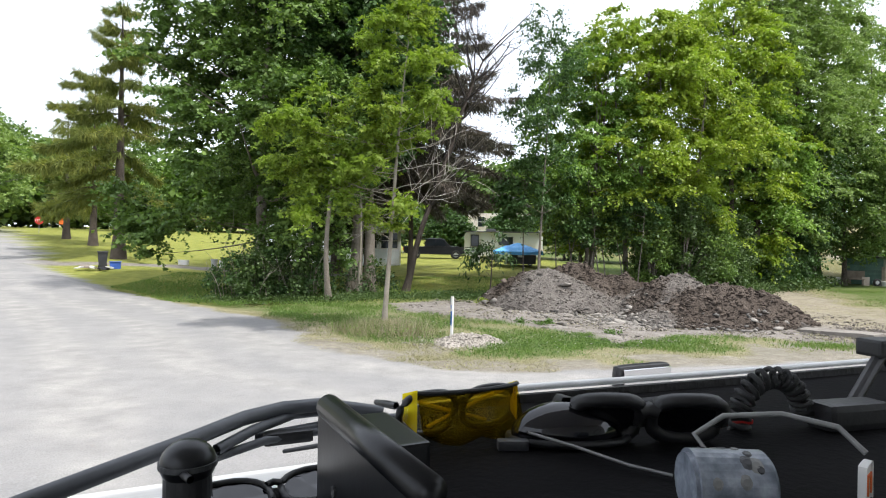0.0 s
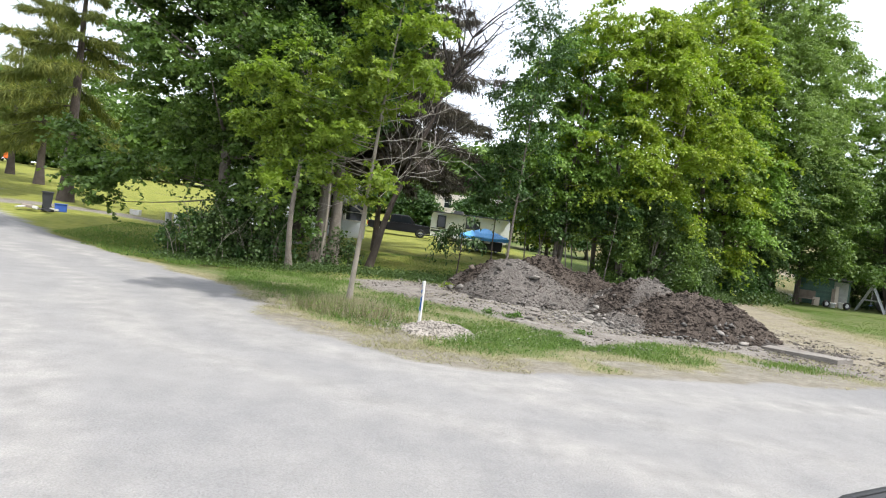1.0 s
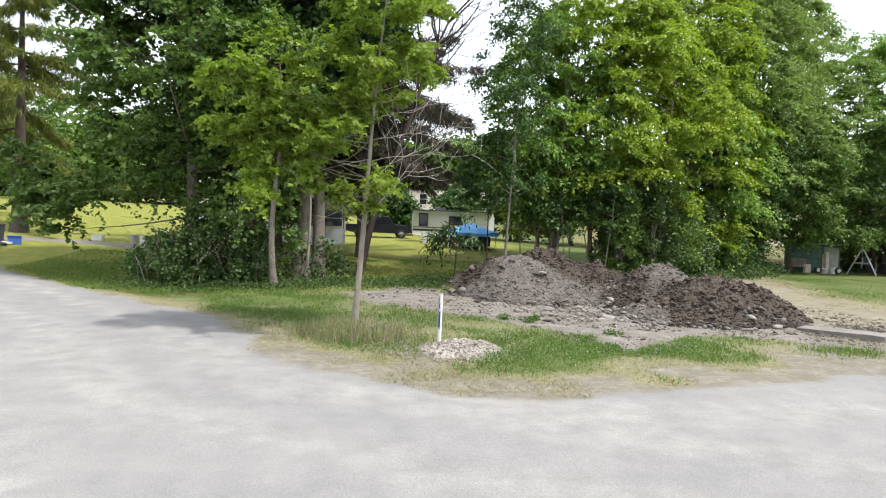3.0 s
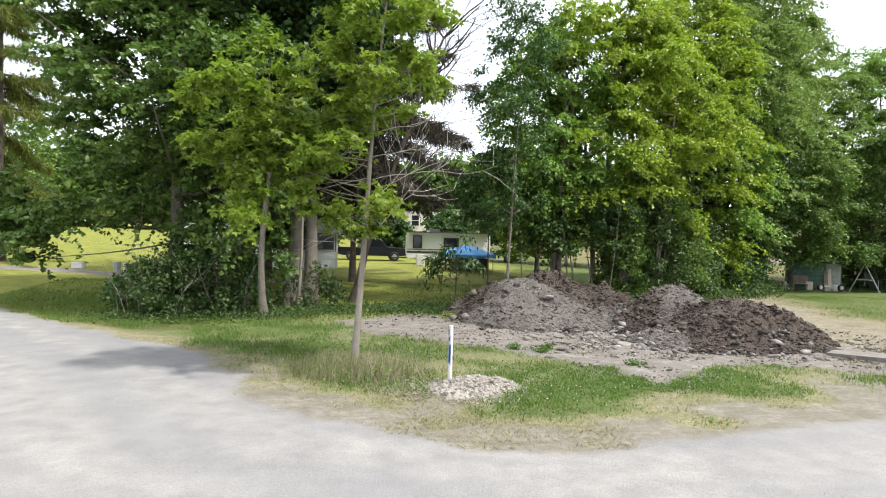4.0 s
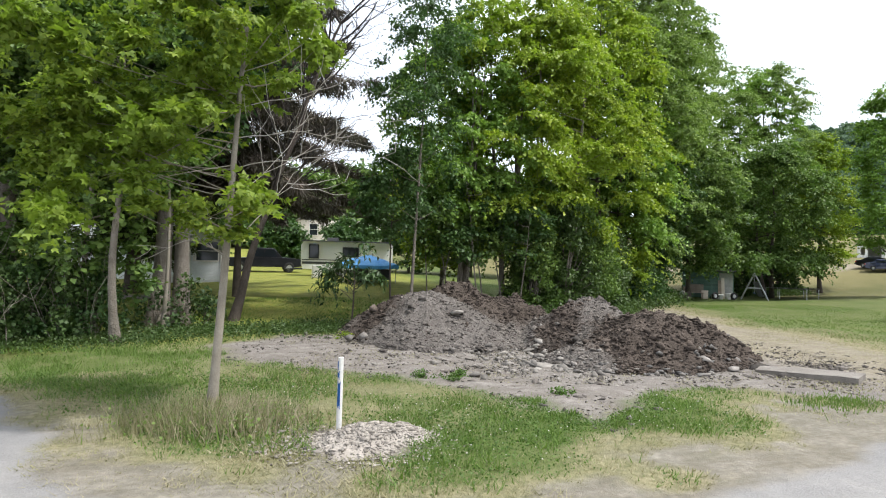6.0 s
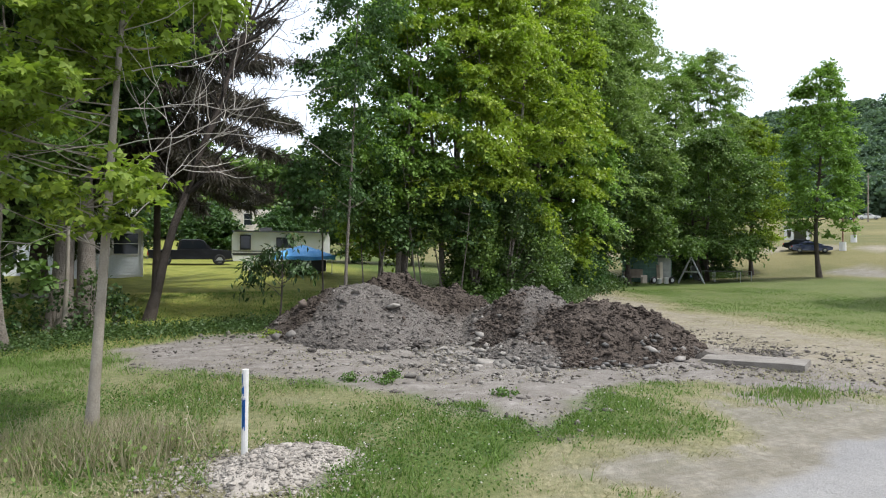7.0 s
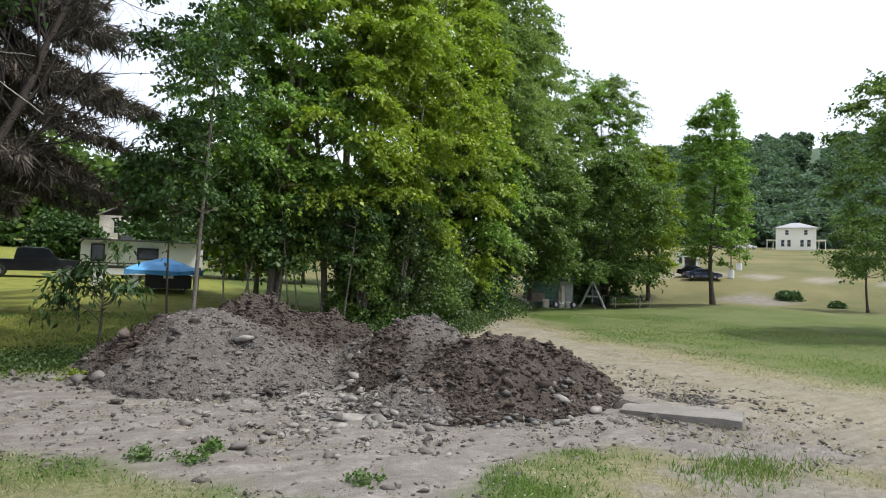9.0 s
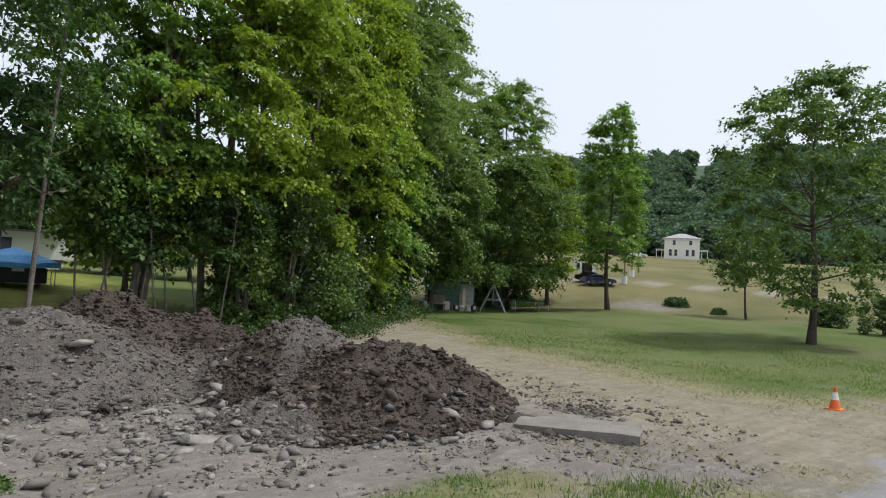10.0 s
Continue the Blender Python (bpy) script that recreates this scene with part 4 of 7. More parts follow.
for k, (x, y, t, s, lab, lf) in enumerate((
        (19.0, 42.5, 19.5, 4.0, "tall bright green tree in the row", LEAF_YELLOW), (21.5, 45.0, 24.5, 4.0, "tall airy poplar in the tree row", LEAF_POPLAR),
        (25.0, 46.5, 25.5, 4.2, "tall airy poplar in the tree row", LEAF_POPLAR), (28.3, 48.5, 24.5, 4.2, "tall airy poplar in the tree row", LEAF_POPLAR),
        (21.6, 44.2, 14.0, 2.7, "leafy green tree in the row", LEAF_BRIGHT), (25.2, 48.0, 13.0, 3.2, "dark leafy tree in the row", LEAF_DARK),
        (31.6, 53.5, 22.0, 4.6, "leafy green tree shading the shed", LEAF_POPLAR), (38.0, 56.5, 22.5, 4.8, "leafy green tree shading the shed", LEAF_POPLAR),
        (42.8, 57.0, 21.0, 4.4, "leafy green tree in the row", LEAF_BRIGHT), (46.0, 56.5, 21.5, 4.4, "leafy green tree in the row", LEAF_POPLAR), (31.0, 49.3, 11.5, 2.9, "leafy tree overhanging the shed", LEAF_MAPLE), (40.2, 50.4, 12.5, 3.2, "leafy tree overhanging the swing set", LEAF_MAPLE))):
    make_tree("row_tree", x, y, t, s * 1.15, 4.6 if k in (2, 3) else 2.5 if k > 9 else 0.5, lab, lf, BARK_DARK, 100 + k, 0.2, "tall" if lf is LEAF_POPLAR else "oval", 150 if lf is LEAF_POPLAR else 165, 240, 0.2, 1.1, narrow=0.4, droop=0.9, squash=0.32, stems=2 if k % 2 else 1, group="row of trees",
              extra=((2.0, -1.2, 3.6), (3.4, -1.6, 3.4), (0.6, -1.4, 3.4)) if k == 10 else ((-2.6, -2.4, 2.9), (-1.2, -3.0, 3.0), (1.0, -3.0, 3.1), (2.4, -2.2, 3.2)) if k == 11 else ())
make_tree("field_tree", 49.75, 54.5, 14.5, 3.0, 2.4, "leafy young tree at the end of the row", LEAF_YELLOW, BARK_DARK, 120, 0.2, "tall", 200, 150, 0.2, 0.85)
make_tree("field_tree", 47.65, 45.9, 17.2, 3.3, 3.4, "slim straight tree standing alone in the field", LEAF_BRIGHT, BARK_DARK, 121, 0.19, "tall", 190, 150, 0.2, 0.75, limbs=40)
make_tree("field_tree", 38.7, 26.7, 14.2, 4.9, 2.0, "spreading ash tree standing alone on the grass", LEAF_MAPLE, BARK_DARK, 122, 0.2, "oval", 170, 170, 0.2, 0.85, narrow=0.35, droop=0.6, limbs=50)
make_tree("field_tree", 55.75, 37.9, 8.0, 2.6, 2.2, "small field tree with a thin trunk", LEAF_MAPLE, BARK_DARK, 123, 0.1, "round", 70, 100, 0.2, 0.7)
for k, (x, y, w, t) in enumerate(((55.1, 31.3, 1.3, 1.7), (51.5, 27.0, 1.6, 2.4), (60.5, 47.0, 1.3, 0.7), (58.3, 41.5, 0.4, 0.3))):
    make_bush("shrub", x, y, w, t, "low green shrub in the field", LEAF_DARK if t < 1 else LEAF_SHRUB, 130 + k, 45, 100, 0.14, cl=0.4)


def woods(name, label, path, deep, lo, hi, count, seed, leaves, size=0.9, ground=None):
    """Far woods: many crowns of leaf sprays along a line, joined."""
    rng = np.random.default_rng(seed)
    p = np.array(path, float)
    t = rng.uniform(0, len(p) - 1.001, count)
    i = t.astype(int)
    w = (t - i)[:, None]
    base = p[i] * (1 - w) + p[i + 1] * w
    nrm = unit(np.stack([-(p[i + 1] - p[i])[:, 1], (p[i + 1] - p[i])[:, 0]], 1))
    depth = rng.uniform(0, deep, (count, 1))
    xy = base + nrm * depth
    z = land(xy[:, 0], xy[:, 1]) if ground is None else ground(xy, depth[:, 0])
    tall = rng.uniform(lo, hi, count)
    per, blobs = 34, 11
    d = unit(rng.normal(0, 1, (count, blobs, 3)))
    cc = np.stack([xy[:, 0], xy[:, 1], z + tall * 0.48], 1)[:, None] + d * np.stack([tall * 0.3, tall * 0.3, tall * 0.44], 1)[:, None]
    e = unit(rng.normal(0, 1, (count, blobs, per, 3)))
    e[..., 2] = np.abs(e[..., 2]) * 0.9 - 0.15
    at = cc[:, :, None] + e * (tall * 0.2)[:, None, None, None]
    v, f = leaf_arrays(rng, at.reshape(-1, 3), e.reshape(-1, 3), size, 0.6, 0.6, 0.2)
    tagged(add_mesh(name, quads_mesh(name, v, f), leaves), label, "woods", kind="stuff")


woods("far_woods", "belt of green trees behind the houses", [(-110, 95), (-50, 108), (0, 112), (45, 110)], 22, 9, 16, 330, 140, LEAF_MAPLE, 1.0)


def hill_height(xy, depth):
    return 12 + depth * 0.42


woods("hill_woods", "wooded hillside across the valley", [(240, 330), (300, 200), (345, 60), (330, -80)], 230, 11, 19, 2600, 141, LEAF_FAR_HAZED, 2.0, hill_height)
woods("foot_woods", "dark trees at the foot of the hill", [(120, 165), (175, 140), (215, 95), (215, 30)], 30, 8, 13, 300, 142, LEAF_FAR_HAZED, 1.4)

# the hill itself, under its woods
hp = np.array([(240, 330), (300, 200), (345, 60), (330, -80)], float)
rows_ = []
for k in range(12):
    d_ = k / 11 * 270 - 20
    for a_ in np.linspace(-0.3, 3.3, 40):
        i_ = int(np.clip(a_, 0, 2))
        q_ = hp[i_] + (hp[i_ + 1] - hp[i_]) * (a_ - i_)
        t_ = hp[min(i_ + 1, 3)] - hp[i_]
        nn = np.array([-t_[1], t_[0]]) / np.linalg.norm(t_)
        q_ = q_ + nn * d_
        rows_.append((q_[0], q_[1], 10 + max(d_, -20) * 0.42))
me = quads_mesh("hill", np.array(rows_), grid_faces(12, 40)[:, ::-1], True)
# the hill takes the same haze-tinted colour as its woods
tagged(add_mesh("hill", me, LEAF_FAR_HAZED), "green wooded hill", "hill", kind="structure")


# ---- things ----
WHITE_PAINT = surface("worn white paint", (0.66, 0.65, 0.62), (0.78, 0.77, 0.75), 1.5, 25, 0.55, 0.2, 0.004)
BLUE_PAINT = surface("blue marking paint", (0.02, 0.12, 0.42), (0.04, 0.2, 0.55), 8, 40, 0.6, 0.2)
SIDING = surface("white clapboard", (0.70, 0.745, 0.78), (0.81, 0.84, 0.87), 0.8, 14, 0.6, 0.2, 0.004)
SHINGLE = surface("grey shingles", (0.20, 0.19, 0.18), (0.30, 0.29, 0.28), 1.5, 18, 0.9, 0.5, 0.01)
SHINGLE_PALE = surface("pale metal roof", (0.27, 0.27, 0.28), (0.36, 0.36, 0.37), 0.6, 10, 0.5, 0.2, 0.005)
GLASS = glass_surface("window glass")
CAR_DARK = surface("black car paint", (0.006, 0.0065, 0.008), (0.012, 0.012, 0.014), 2, 60, 0.3, 0, spec=0.3, coat=0.25)
CAR_BLUE = surface("dark blue car paint", (0.012, 0.018, 0.05), (0.02, 0.03, 0.075), 2, 60, 0.25, 0, coat=0.8)
RUBBER = surface("black rubber", (0.02, 0.02, 0.02), (0.035, 0.035, 0.035), 5, 60, 0.85, 0.3)
CHROME = surface("bright metal", (0.6, 0.6, 0.6), (0.7, 0.7, 0.7), 3, 30, 0.25, 0, metal=1.0)
RED_LAMP = surface("red lamp plastic", (0.45, 0.01, 0.01), (0.55, 0.02, 0.015), 4, 30, 0.3, 0)
GREY_PLASTIC = surface("dark grey plastic", (0.035, 0.037, 0.04), (0.06, 0.062, 0.065), 3, 40, 0.55, 0.2)
BLACK_PLASTIC = surface("black plastic", (0.008, 0.008, 0.009), (0.014, 0.014, 0.015), 3, 60, 0.5, 0.2, 0.002)
BLUE_PLASTIC = surface("blue plastic", (0.03, 0.09, 0.36), (0.05, 0.13, 0.45), 3, 40, 0.5, 0.1)
BLUE_TARP = surface("blue canopy cloth", (0.05, 0.30, 0.74), (0.16, 0.50, 0.90), 1.5, 12, 0.6, 0.4, 0.02)
GREEN_BOARD = surface("faded green boards", (0.075, 0.155, 0.125), (0.15, 0.245, 0.205), 2, 18, 0.8, 0.4, 0.006, pieces=0.15)
GREY_WOOD = surface("weathered wood", (0.22, 0.18, 0.14), (0.36, 0.31, 0.26), 2, 22, 0.9, 0.5, 0.006)
PALE_WOOD = surface("pale board", (0.48, 0.42, 0.34), (0.60, 0.54, 0.46), 2, 30, 0.85, 0.3, 0.004)
RUST = surface("rusty pole", (0.16, 0.08, 0.05), (0.26, 0.14, 0.09), 3, 30, 0.8, 0.3)
STEEL = surface("galvanised steel", (0.42, 0.43, 0.44), (0.55, 0.56, 0.57), 3, 30, 0.45, 0.1, metal=0.7)
ORANGE = surface("orange plastic", (0.75, 0.13, 0.02), (0.85, 0.2, 0.03), 3, 30, 0.5, 0.1)
RED_SIGN = surface("red sign sheeting", (0.5, 0.02, 0.02), (0.6, 0.03, 0.03), 3, 30, 0.5, 0)
CREAM = surface("cream house paint", (0.72, 0.70, 0.60), (0.80, 0.78, 0.69), 0.3, 4, 0.7, 0.1)
PINK_WALL = surface("pale stucco", (0.66, 0.58, 0.54), (0.75, 0.69, 0.65), 0.4, 6, 0.8, 0.1)


def bm_new():
    return bmesh.new()


def disc_wheel(parent, x, y, z, r, w, axis="y"):
    """Wheel: tyre with a rim in it, lying across the given axis."""
    turn = Matrix.Rotation(radians(90), 4, "X" if axis == "y" else "Y")
    b = bm_new()
    pr = [(r * 0.62, -w / 2), (r * 0.92, -w / 2), (r, -w * 0.3), (r, w * 0.3), (r * 0.92, w / 2), (r * 0.62, w / 2)]
    rings = []
    for k in range(20):
        a = k / 20 * 6.2832
        rings.append([b.verts.new(turn @ Vector((q * math.cos(a), q * math.sin(a), t))) for q, t in pr])
    for k in range(20):
        for j in range(6):
            b.faces.new((rings[k][j], rings[k][(j + 1) % 6], rings[(k + 1) % 20][(j + 1) % 6], rings[(k + 1) % 20][j]))
    tyre = part("tyre", b, RUBBER)
    wheel = new("wheel")
    wheel.empty_display_size = 0.1
    wheel.parent = parent
    wheel.location = (x, y, z)
    tyre.parent = wheel
    b = bm_new()
    bmesh.ops.create_cone(b, cap_ends=True, segments=16, radius1=r * 0.63, radius2=r * 0.5, depth=w * 0.8, matrix=turn)
    part("rim", b, STEEL, wheel)


def shell_from_side(parent, name, side, half, material, tuck=0.88, label="", belt=0.55):
    """A car body: its side outline drawn across the width, drawn in towards the top."""
    b = bm_new()
    zs = [p[1] for p in side]
    lo, hi = min(zs), max(zs)
    rows = []
    for s in (-1, -0.92, 0.92, 1):
        row = []
        for x, z in side:
            u = (z - lo) / (hi - lo)
            wd = half * (1 - (1 - tuck) * max(0, u - belt) / (1 - belt))
            ins = 0.0 if abs(s) < 1 else 0.03
            cx = sum(p[0] for p in side) / len(side)
            row.append(b.verts.new((x + (cx - x) * ins * 0.3, s * wd, z - (ins if u > 0.9 else 0))))
        rows.append(row)
    n = len(side)
    for r0, r1 in zip(rows[:-1], rows[1:]):
        for k in range(n):
            b.faces.new((r0[k], r0[(k + 1) % n], r1[(k + 1) % n], r1[k]))
    b.faces.new(rows[0][::-1])
    b.faces.new(rows[-1])
    bmesh.ops.recalc_face_normals(b, faces=b.faces)
    return part(name, b, material, parent, label)


def make_car(name, at, turn, label, paint, pickup=False):
    car = thing(name, at, label, "car" if not pickup else "pickup truck", turn=turn)
    if pickup:
        side = [(-2.85, 0.55), (-2.9, 1.05), (-2.85, 1.12), (-0.95, 1.12), (-0.9, 1.15), (1.25, 1.18), (2.6, 1.08), (2.85, 0.95), (2.88, 0.5), (2.3, 0.42), (-2.4, 0.42)]
        roof = [(-1.0, 1.1), (-0.85, 1.78), (-0.6, 1.86), (0.55, 1.86), (0.75, 1.8), (1.35, 1.14)]
        wheels, r, half = ((-1.75, 1.85), 0.39, 0.96)
        panes = ((-0.72, -0.02), (0.06, 0.85))
        zlo, zhi = 1.2, 1.74
    else:
        side = [(-2.25, 0.4), (-2.32, 0.75), (-2.2, 0.98), (-1.5, 1.02), (1.0, 0.98), (1.95, 0.85), (2.28, 0.7), (2.3, 0.38), (1.8, 0.26), (-1.9, 0.26)]
        roof = [(-1.75, 0.98), (-1.1, 1.36), (-0.75, 1.43), (0.15, 1.43), (0.4, 1.38), (1.15, 0.95)]
        wheels, r, half = ((-1.4, 1.42), 0.32, 0.88)
        panes = ((-1.0, -0.3), (-0.22, 0.45))
        zlo, zhi = 1.03, 1.34
    body = shell_from_side(car, "body", side, half, paint, 0.94)
    cab = shell_from_side(car, "cabin", roof, half * 0.93, paint, 0.84, belt=0.0)
    for s in (-1, 1):
        for a, c in panes:
            b = bm_new()
            y0, y1 = half * 0.925 * s, half * 0.80 * s
            vs = [b.verts.new(p) for p in ((a - 0.1, y0, zlo), (c + 0.12, y0, zlo), (c - 0.06, y1, zhi), (a + 0.06, y1, zhi))]
            b.faces.new(vs if s < 0 else vs[::-1])
            bmesh.ops.solidify(b, geom=b.faces[:], thickness=0.012)
            part("window", b, GLASS, car)
    for xe, e0, e1 in ((1, roof[-1], roof[-2]), (-1, roof[0], roof[1])):
        b = bm_new()
        h0, h1 = half * 0.84, half * 0.72
        o = 0.02 * xe
        m0 = (e0[0] * 0.9 + e1[0] * 0.1 + o, e0[1] * 0.9 + e1[1] * 0.1 + 0.015)
        m1 = (e0[0] * 0.1 + e1[0] * 0.9 + o, e0[1] * 0.1 + e1[1] * 0.9 + 0.015)
        b.faces.new([b.verts.new(p) for p in ((m0[0], -h0, m0[1]), (m0[0], h0, m0[1]), (m1[0], h1, m1[1]), (m1[0], -h1, m1[1]))])
        bmesh.ops.solidify(b, geom=b.faces[:], thickness=0.012)
        part("windscreen", b, GLASS, car)
    for wx in wheels:
        for s in (-1, 1):
            disc_wheel(car, wx, s * (half - 0.08), r, r, 0.22)
    xr, xf = side[1][0], side[-3][0]
    for s in (-1, 1):
        b = bm_new()
        box(b, xr - 0.02, s * half * 0.86 - 0.1, 0.72, xr + 0.12, s * half * 0.86 + 0.1, 1.0 if pickup else 0.88, 0.02)
        part("tail_lamp", b, RED_LAMP, car)
        b = bm_new()
        box(b, xf - 0.16, s * half * 0.72 - 0.16, 0.62, xf + 0.0, s * half * 0.72 + 0.16, 0.78, 0.02)
        part("headlight", b, CHROME, car)
    b = bm_new()
    box(b, xr - 0.1, -half * 0.9, 0.42, xr + 0.05, half * 0.9, 0.6, 0.03)
    part("bumper", b, CHROME if pickup else GREY_PLASTIC, car)
    return car


def clap_wall(bm, x0, x1, z0, z1, y, pitch=0.19, out=-1):
    """Lapped boards on a wall that faces along out * y."""
    z = z0
    while z < z1 - 0.02:
        t = min(z + pitch, z1)
        vs = [bm.verts.new(p) for p in ((x0, y + out * 0.028, z), (x1, y + out * 0.028, z), (x1, y + out * 0.008, t), (x0, y + out * 0.008, t))]
        bm.faces.new(vs if out < 0 else vs[::-1])
        ws = [bm.verts.new(p) for p in ((x0, y, z), (x1, y, z))]
        bm.faces.new((ws[0], ws[1], vs[1], vs[0]))
        z = t


def clap_boards(parent, x0, x1, z0, z1, y, material):
    """Each lapped board as a part of its own."""
    n_ = max(int(round((z1 - z0) / 0.19)), 1)
    for k in range(n_):
        b = bm_new()
        clap_wall(b, x0, x1, z0 + (z1 - z0) * k / n_, z0 + (z1 - z0) * (k + 1) / n_, y, 1.0)
        part("board", b, material, parent)


def make_window(parent, x, z, w, h, y, out=-1, name="window", frame_mat=None, bars=1):
    b = bm_new()
    fw = 0.07
    for a in ((x - w / 2 - fw, z - fw, x + w / 2 + fw, z), (x - w / 2 - fw, z + h, x + w / 2 + fw, z + h + fw), (x - w / 2 - fw, z, x - w / 2, z + h), (x + w / 2, z, x + w / 2 + fw, z + h)):
        box(b, a[0], min(y, y + out * 0.07), a[1], a[2], max(y, y + out * 0.07), a[3])
    if bars:
        box(b, x - w / 2, min(y, y + out * 0.055), z + h * 0.5 - 0.02, x + w / 2, max(y, y + out * 0.055), z + h * 0.5 + 0.02)
    win = part(name, b, frame_mat or WHITE_PAINT, parent)
    b = bm_new()
    box(b, x - w / 2, min(y + out * 0.004, y + out * 0.03), z, x + w / 2, max(y + out * 0.004, y + out * 0.03), z + h)
    part("pane", b, GLASS, win)
    return win


def gable_roof(bm, x0, x1, y0, y1, z, rise, over=0.3, thick=0.14):
    """Ridge along y."""
    xm = (x0 + x1) / 2
    k = rise / (xm - x0)
    for s, xe in ((-1, x0 - over), (1, x1 + over)):
        ze = z - over * k
        a = [(xe, y0 - over, ze), (xm, y0 - over, z + rise), (xm, y1 + over, z + rise), (xe, y1 + over, ze)]
        lo = [bm.verts.new(p) for p in a]
        up = [bm.verts.new((p[0], p[1], p[2] + thick)) for p in a]
        bm.faces.new(up if s < 0 else up[::-1])
        bm.faces.new(lo[::-1] if s < 0 else lo)
        for i in range(4):
            j = (i + 1) % 4
            bm.faces.new((lo[i], lo[j], up[j], up[i]))
    bmesh.ops.recalc_face_normals(bm, faces=bm.faces)


# marker stake
zs = height(0.38, 18.25)
stake = thing("marker_stake", (0.38, 18.25, zs - 0.02), "white marker pipe with blue paint streaks, standing in gravelly soil", "stake")
b = bm_new()
rod(b, (0, 0, -0.3), (0.01, 0, 1.17), 0.042, 12)
part("pipe", b, WHITE_PAINT, stake, smooth=False)
b = bm_new()
for z0_, z1_, a0 in ((0.42, 0.82, 3.6), (0.86, 0.98, 3.2), (1.0, 1.13, 2.7)):
    for k in range(5):
        a, c = a0 + k * 0.22, a0 + k * 0.22 + 0.22
        lo_, hi_ = z0_ + 0.03 * math.sin(9 * k + z0_), z1_ - 0.04 * math.sin(7 * k)
        b.faces.new([b.verts.new((0.0445 * math.cos(q) + 0.01 * z / 1.17, 0.0445 * math.sin(q), z)) for q, z in ((a, lo_), (c, lo_), (c, hi_), (a, hi_))])
bmesh.ops.solidify(b, geom=b.faces[:], thickness=0.002)
part("paint_streak", b, BLUE_PAINT, stake, "blue paint streaks")

# low mound of sandy spoil beside the stake
def spoil(x, y):
    w = (wave(x, y, 0.6, 203) - 0.5) * 0.7
    return 0.26 * step(1.05, 0.1, np.hypot((x - 0.75) / 1.15, (y - 17.75) / 0.72) + w) + 0.10 * (wave(x, y, 0.22, 204) - 0.5)


sx_, sy_ = np.arange(-0.7, 2.3, 0.035), np.arange(16.7, 18.8, 0.035)
SX, SY = np.meshgrid(sx_, sy_, indexing="ij")
SH_ = spoil(SX, SY)
sf = grid_faces(len(sx_), len(sy_))
sf = sf[(SH_.reshape(-1)[sf] > 0.02).any(1)]
used = np.unique(sf)
remap = np.full(SX.size, -1)
remap[used] = np.arange(len(used))
me = quads_mesh("sandy_spoil", np.stack([SX, SY, land(SX, SY) + SH_ - 0.03], -1).reshape(-1, 3)[used], remap[sf])
tagged(add_mesh("sandy_spoil", me, SPOIL), "low mound of pale sandy spoil beside the stake", "spoil", kind="stuff")
rng = np.random.default_rng(201)
n = 6000
px_, py_ = rng.normal(0.75, 0.62, n), rng.normal(17.75, 0.42, n)
pz_ = land(px_, py_) + np.maximum(spoil(px_, py_), 0.03) - 0.03
v, f = rock_arrays(rng, np.stack([px_, py_, pz_], 1), np.exp(rng.normal(-4.5, 0.6, n)), 0.6)
tagged(add_mesh("gravel_spoil", quads_mesh("gravel_spoil", v, f), SPOIL), "pale gravel and clods strewn round the stake", "gravel", kind="stuff")

# single stones at the foot of the heaps
rng = np.random.default_rng(202)
spots = [(10.55, 22.6, 0.24), (7.75, 22.75, 0.17), (7.0, 22.9, 0.13), (5.85, 26.3, 0.19), (6.2, 23.75, 0.2), (7.4, 22.5, 0.13), (6.4, 24.3, 0.15), (11.2, 22.3, 0.19),
         (1.95, 28.4, 0.2), (2.35, 28.0, 0.17), (8.9, 22.3, 0.12), (6.9, 25.2, 0.16), (5.3, 25.6, 0.13), (7.7, 24.0, 0.14), (9.5, 22.1, 0.12), (11.7, 22.7, 0.17), (4.6, 26.0, 0.11), (6.6, 23.1, 0.12),
         (-1.35, 19.0, 0.17), (12.6, 22.9, 0.13), (11.9, 22.0, 0.14), (10.1, 22.0, 0.13), (7.5, 28.0, 0.16), (8.0, 27.2, 0.13), (8.3, 26.6, 0.14)]
for x, y, s in spots:
    v, f = rock_arrays(rng, np.zeros((1, 3)), np.array([s * 0.75]))
    ob = add_mesh("stone", quads_mesh("stone", v, f), STONE)
    ob.location = (x, y, height(x, y) + float(heap(np.array([x]), np.array([y]))[0]) + s * 0.3)
    tagged(ob, "pale rough stone lying on bare soil", "stone", "stones round the heaps")
for x, y, s, m_ in [(7.0 + 0.085 * k + 0.1 * rng.normal(), 23.4 - 0.5 * math.sin(k / 70 * 3.1) * 1.6 + 0.3 * rng.normal(), rng.uniform(0.2, 0.37) ** 2, k % 4) for k in range(58)]:
    v, f = rock_arrays(rng, np.zeros((1, 3)), np.array([s * 0.8]))
    ob = add_mesh("stone", quads_mesh("stone", v, f), STONE if m_ == 0 else STONE_DARK)
    ob.location = (x, y, height(x, y) + float(heap(np.array([x]), np.array([y]))[0]) + s * 0.3)
    tagged(ob, "pale rough stone at the foot of the heap" if m_ == 0 else "dark rounded stone at the foot of the heap", "stone", "stones round the heaps")
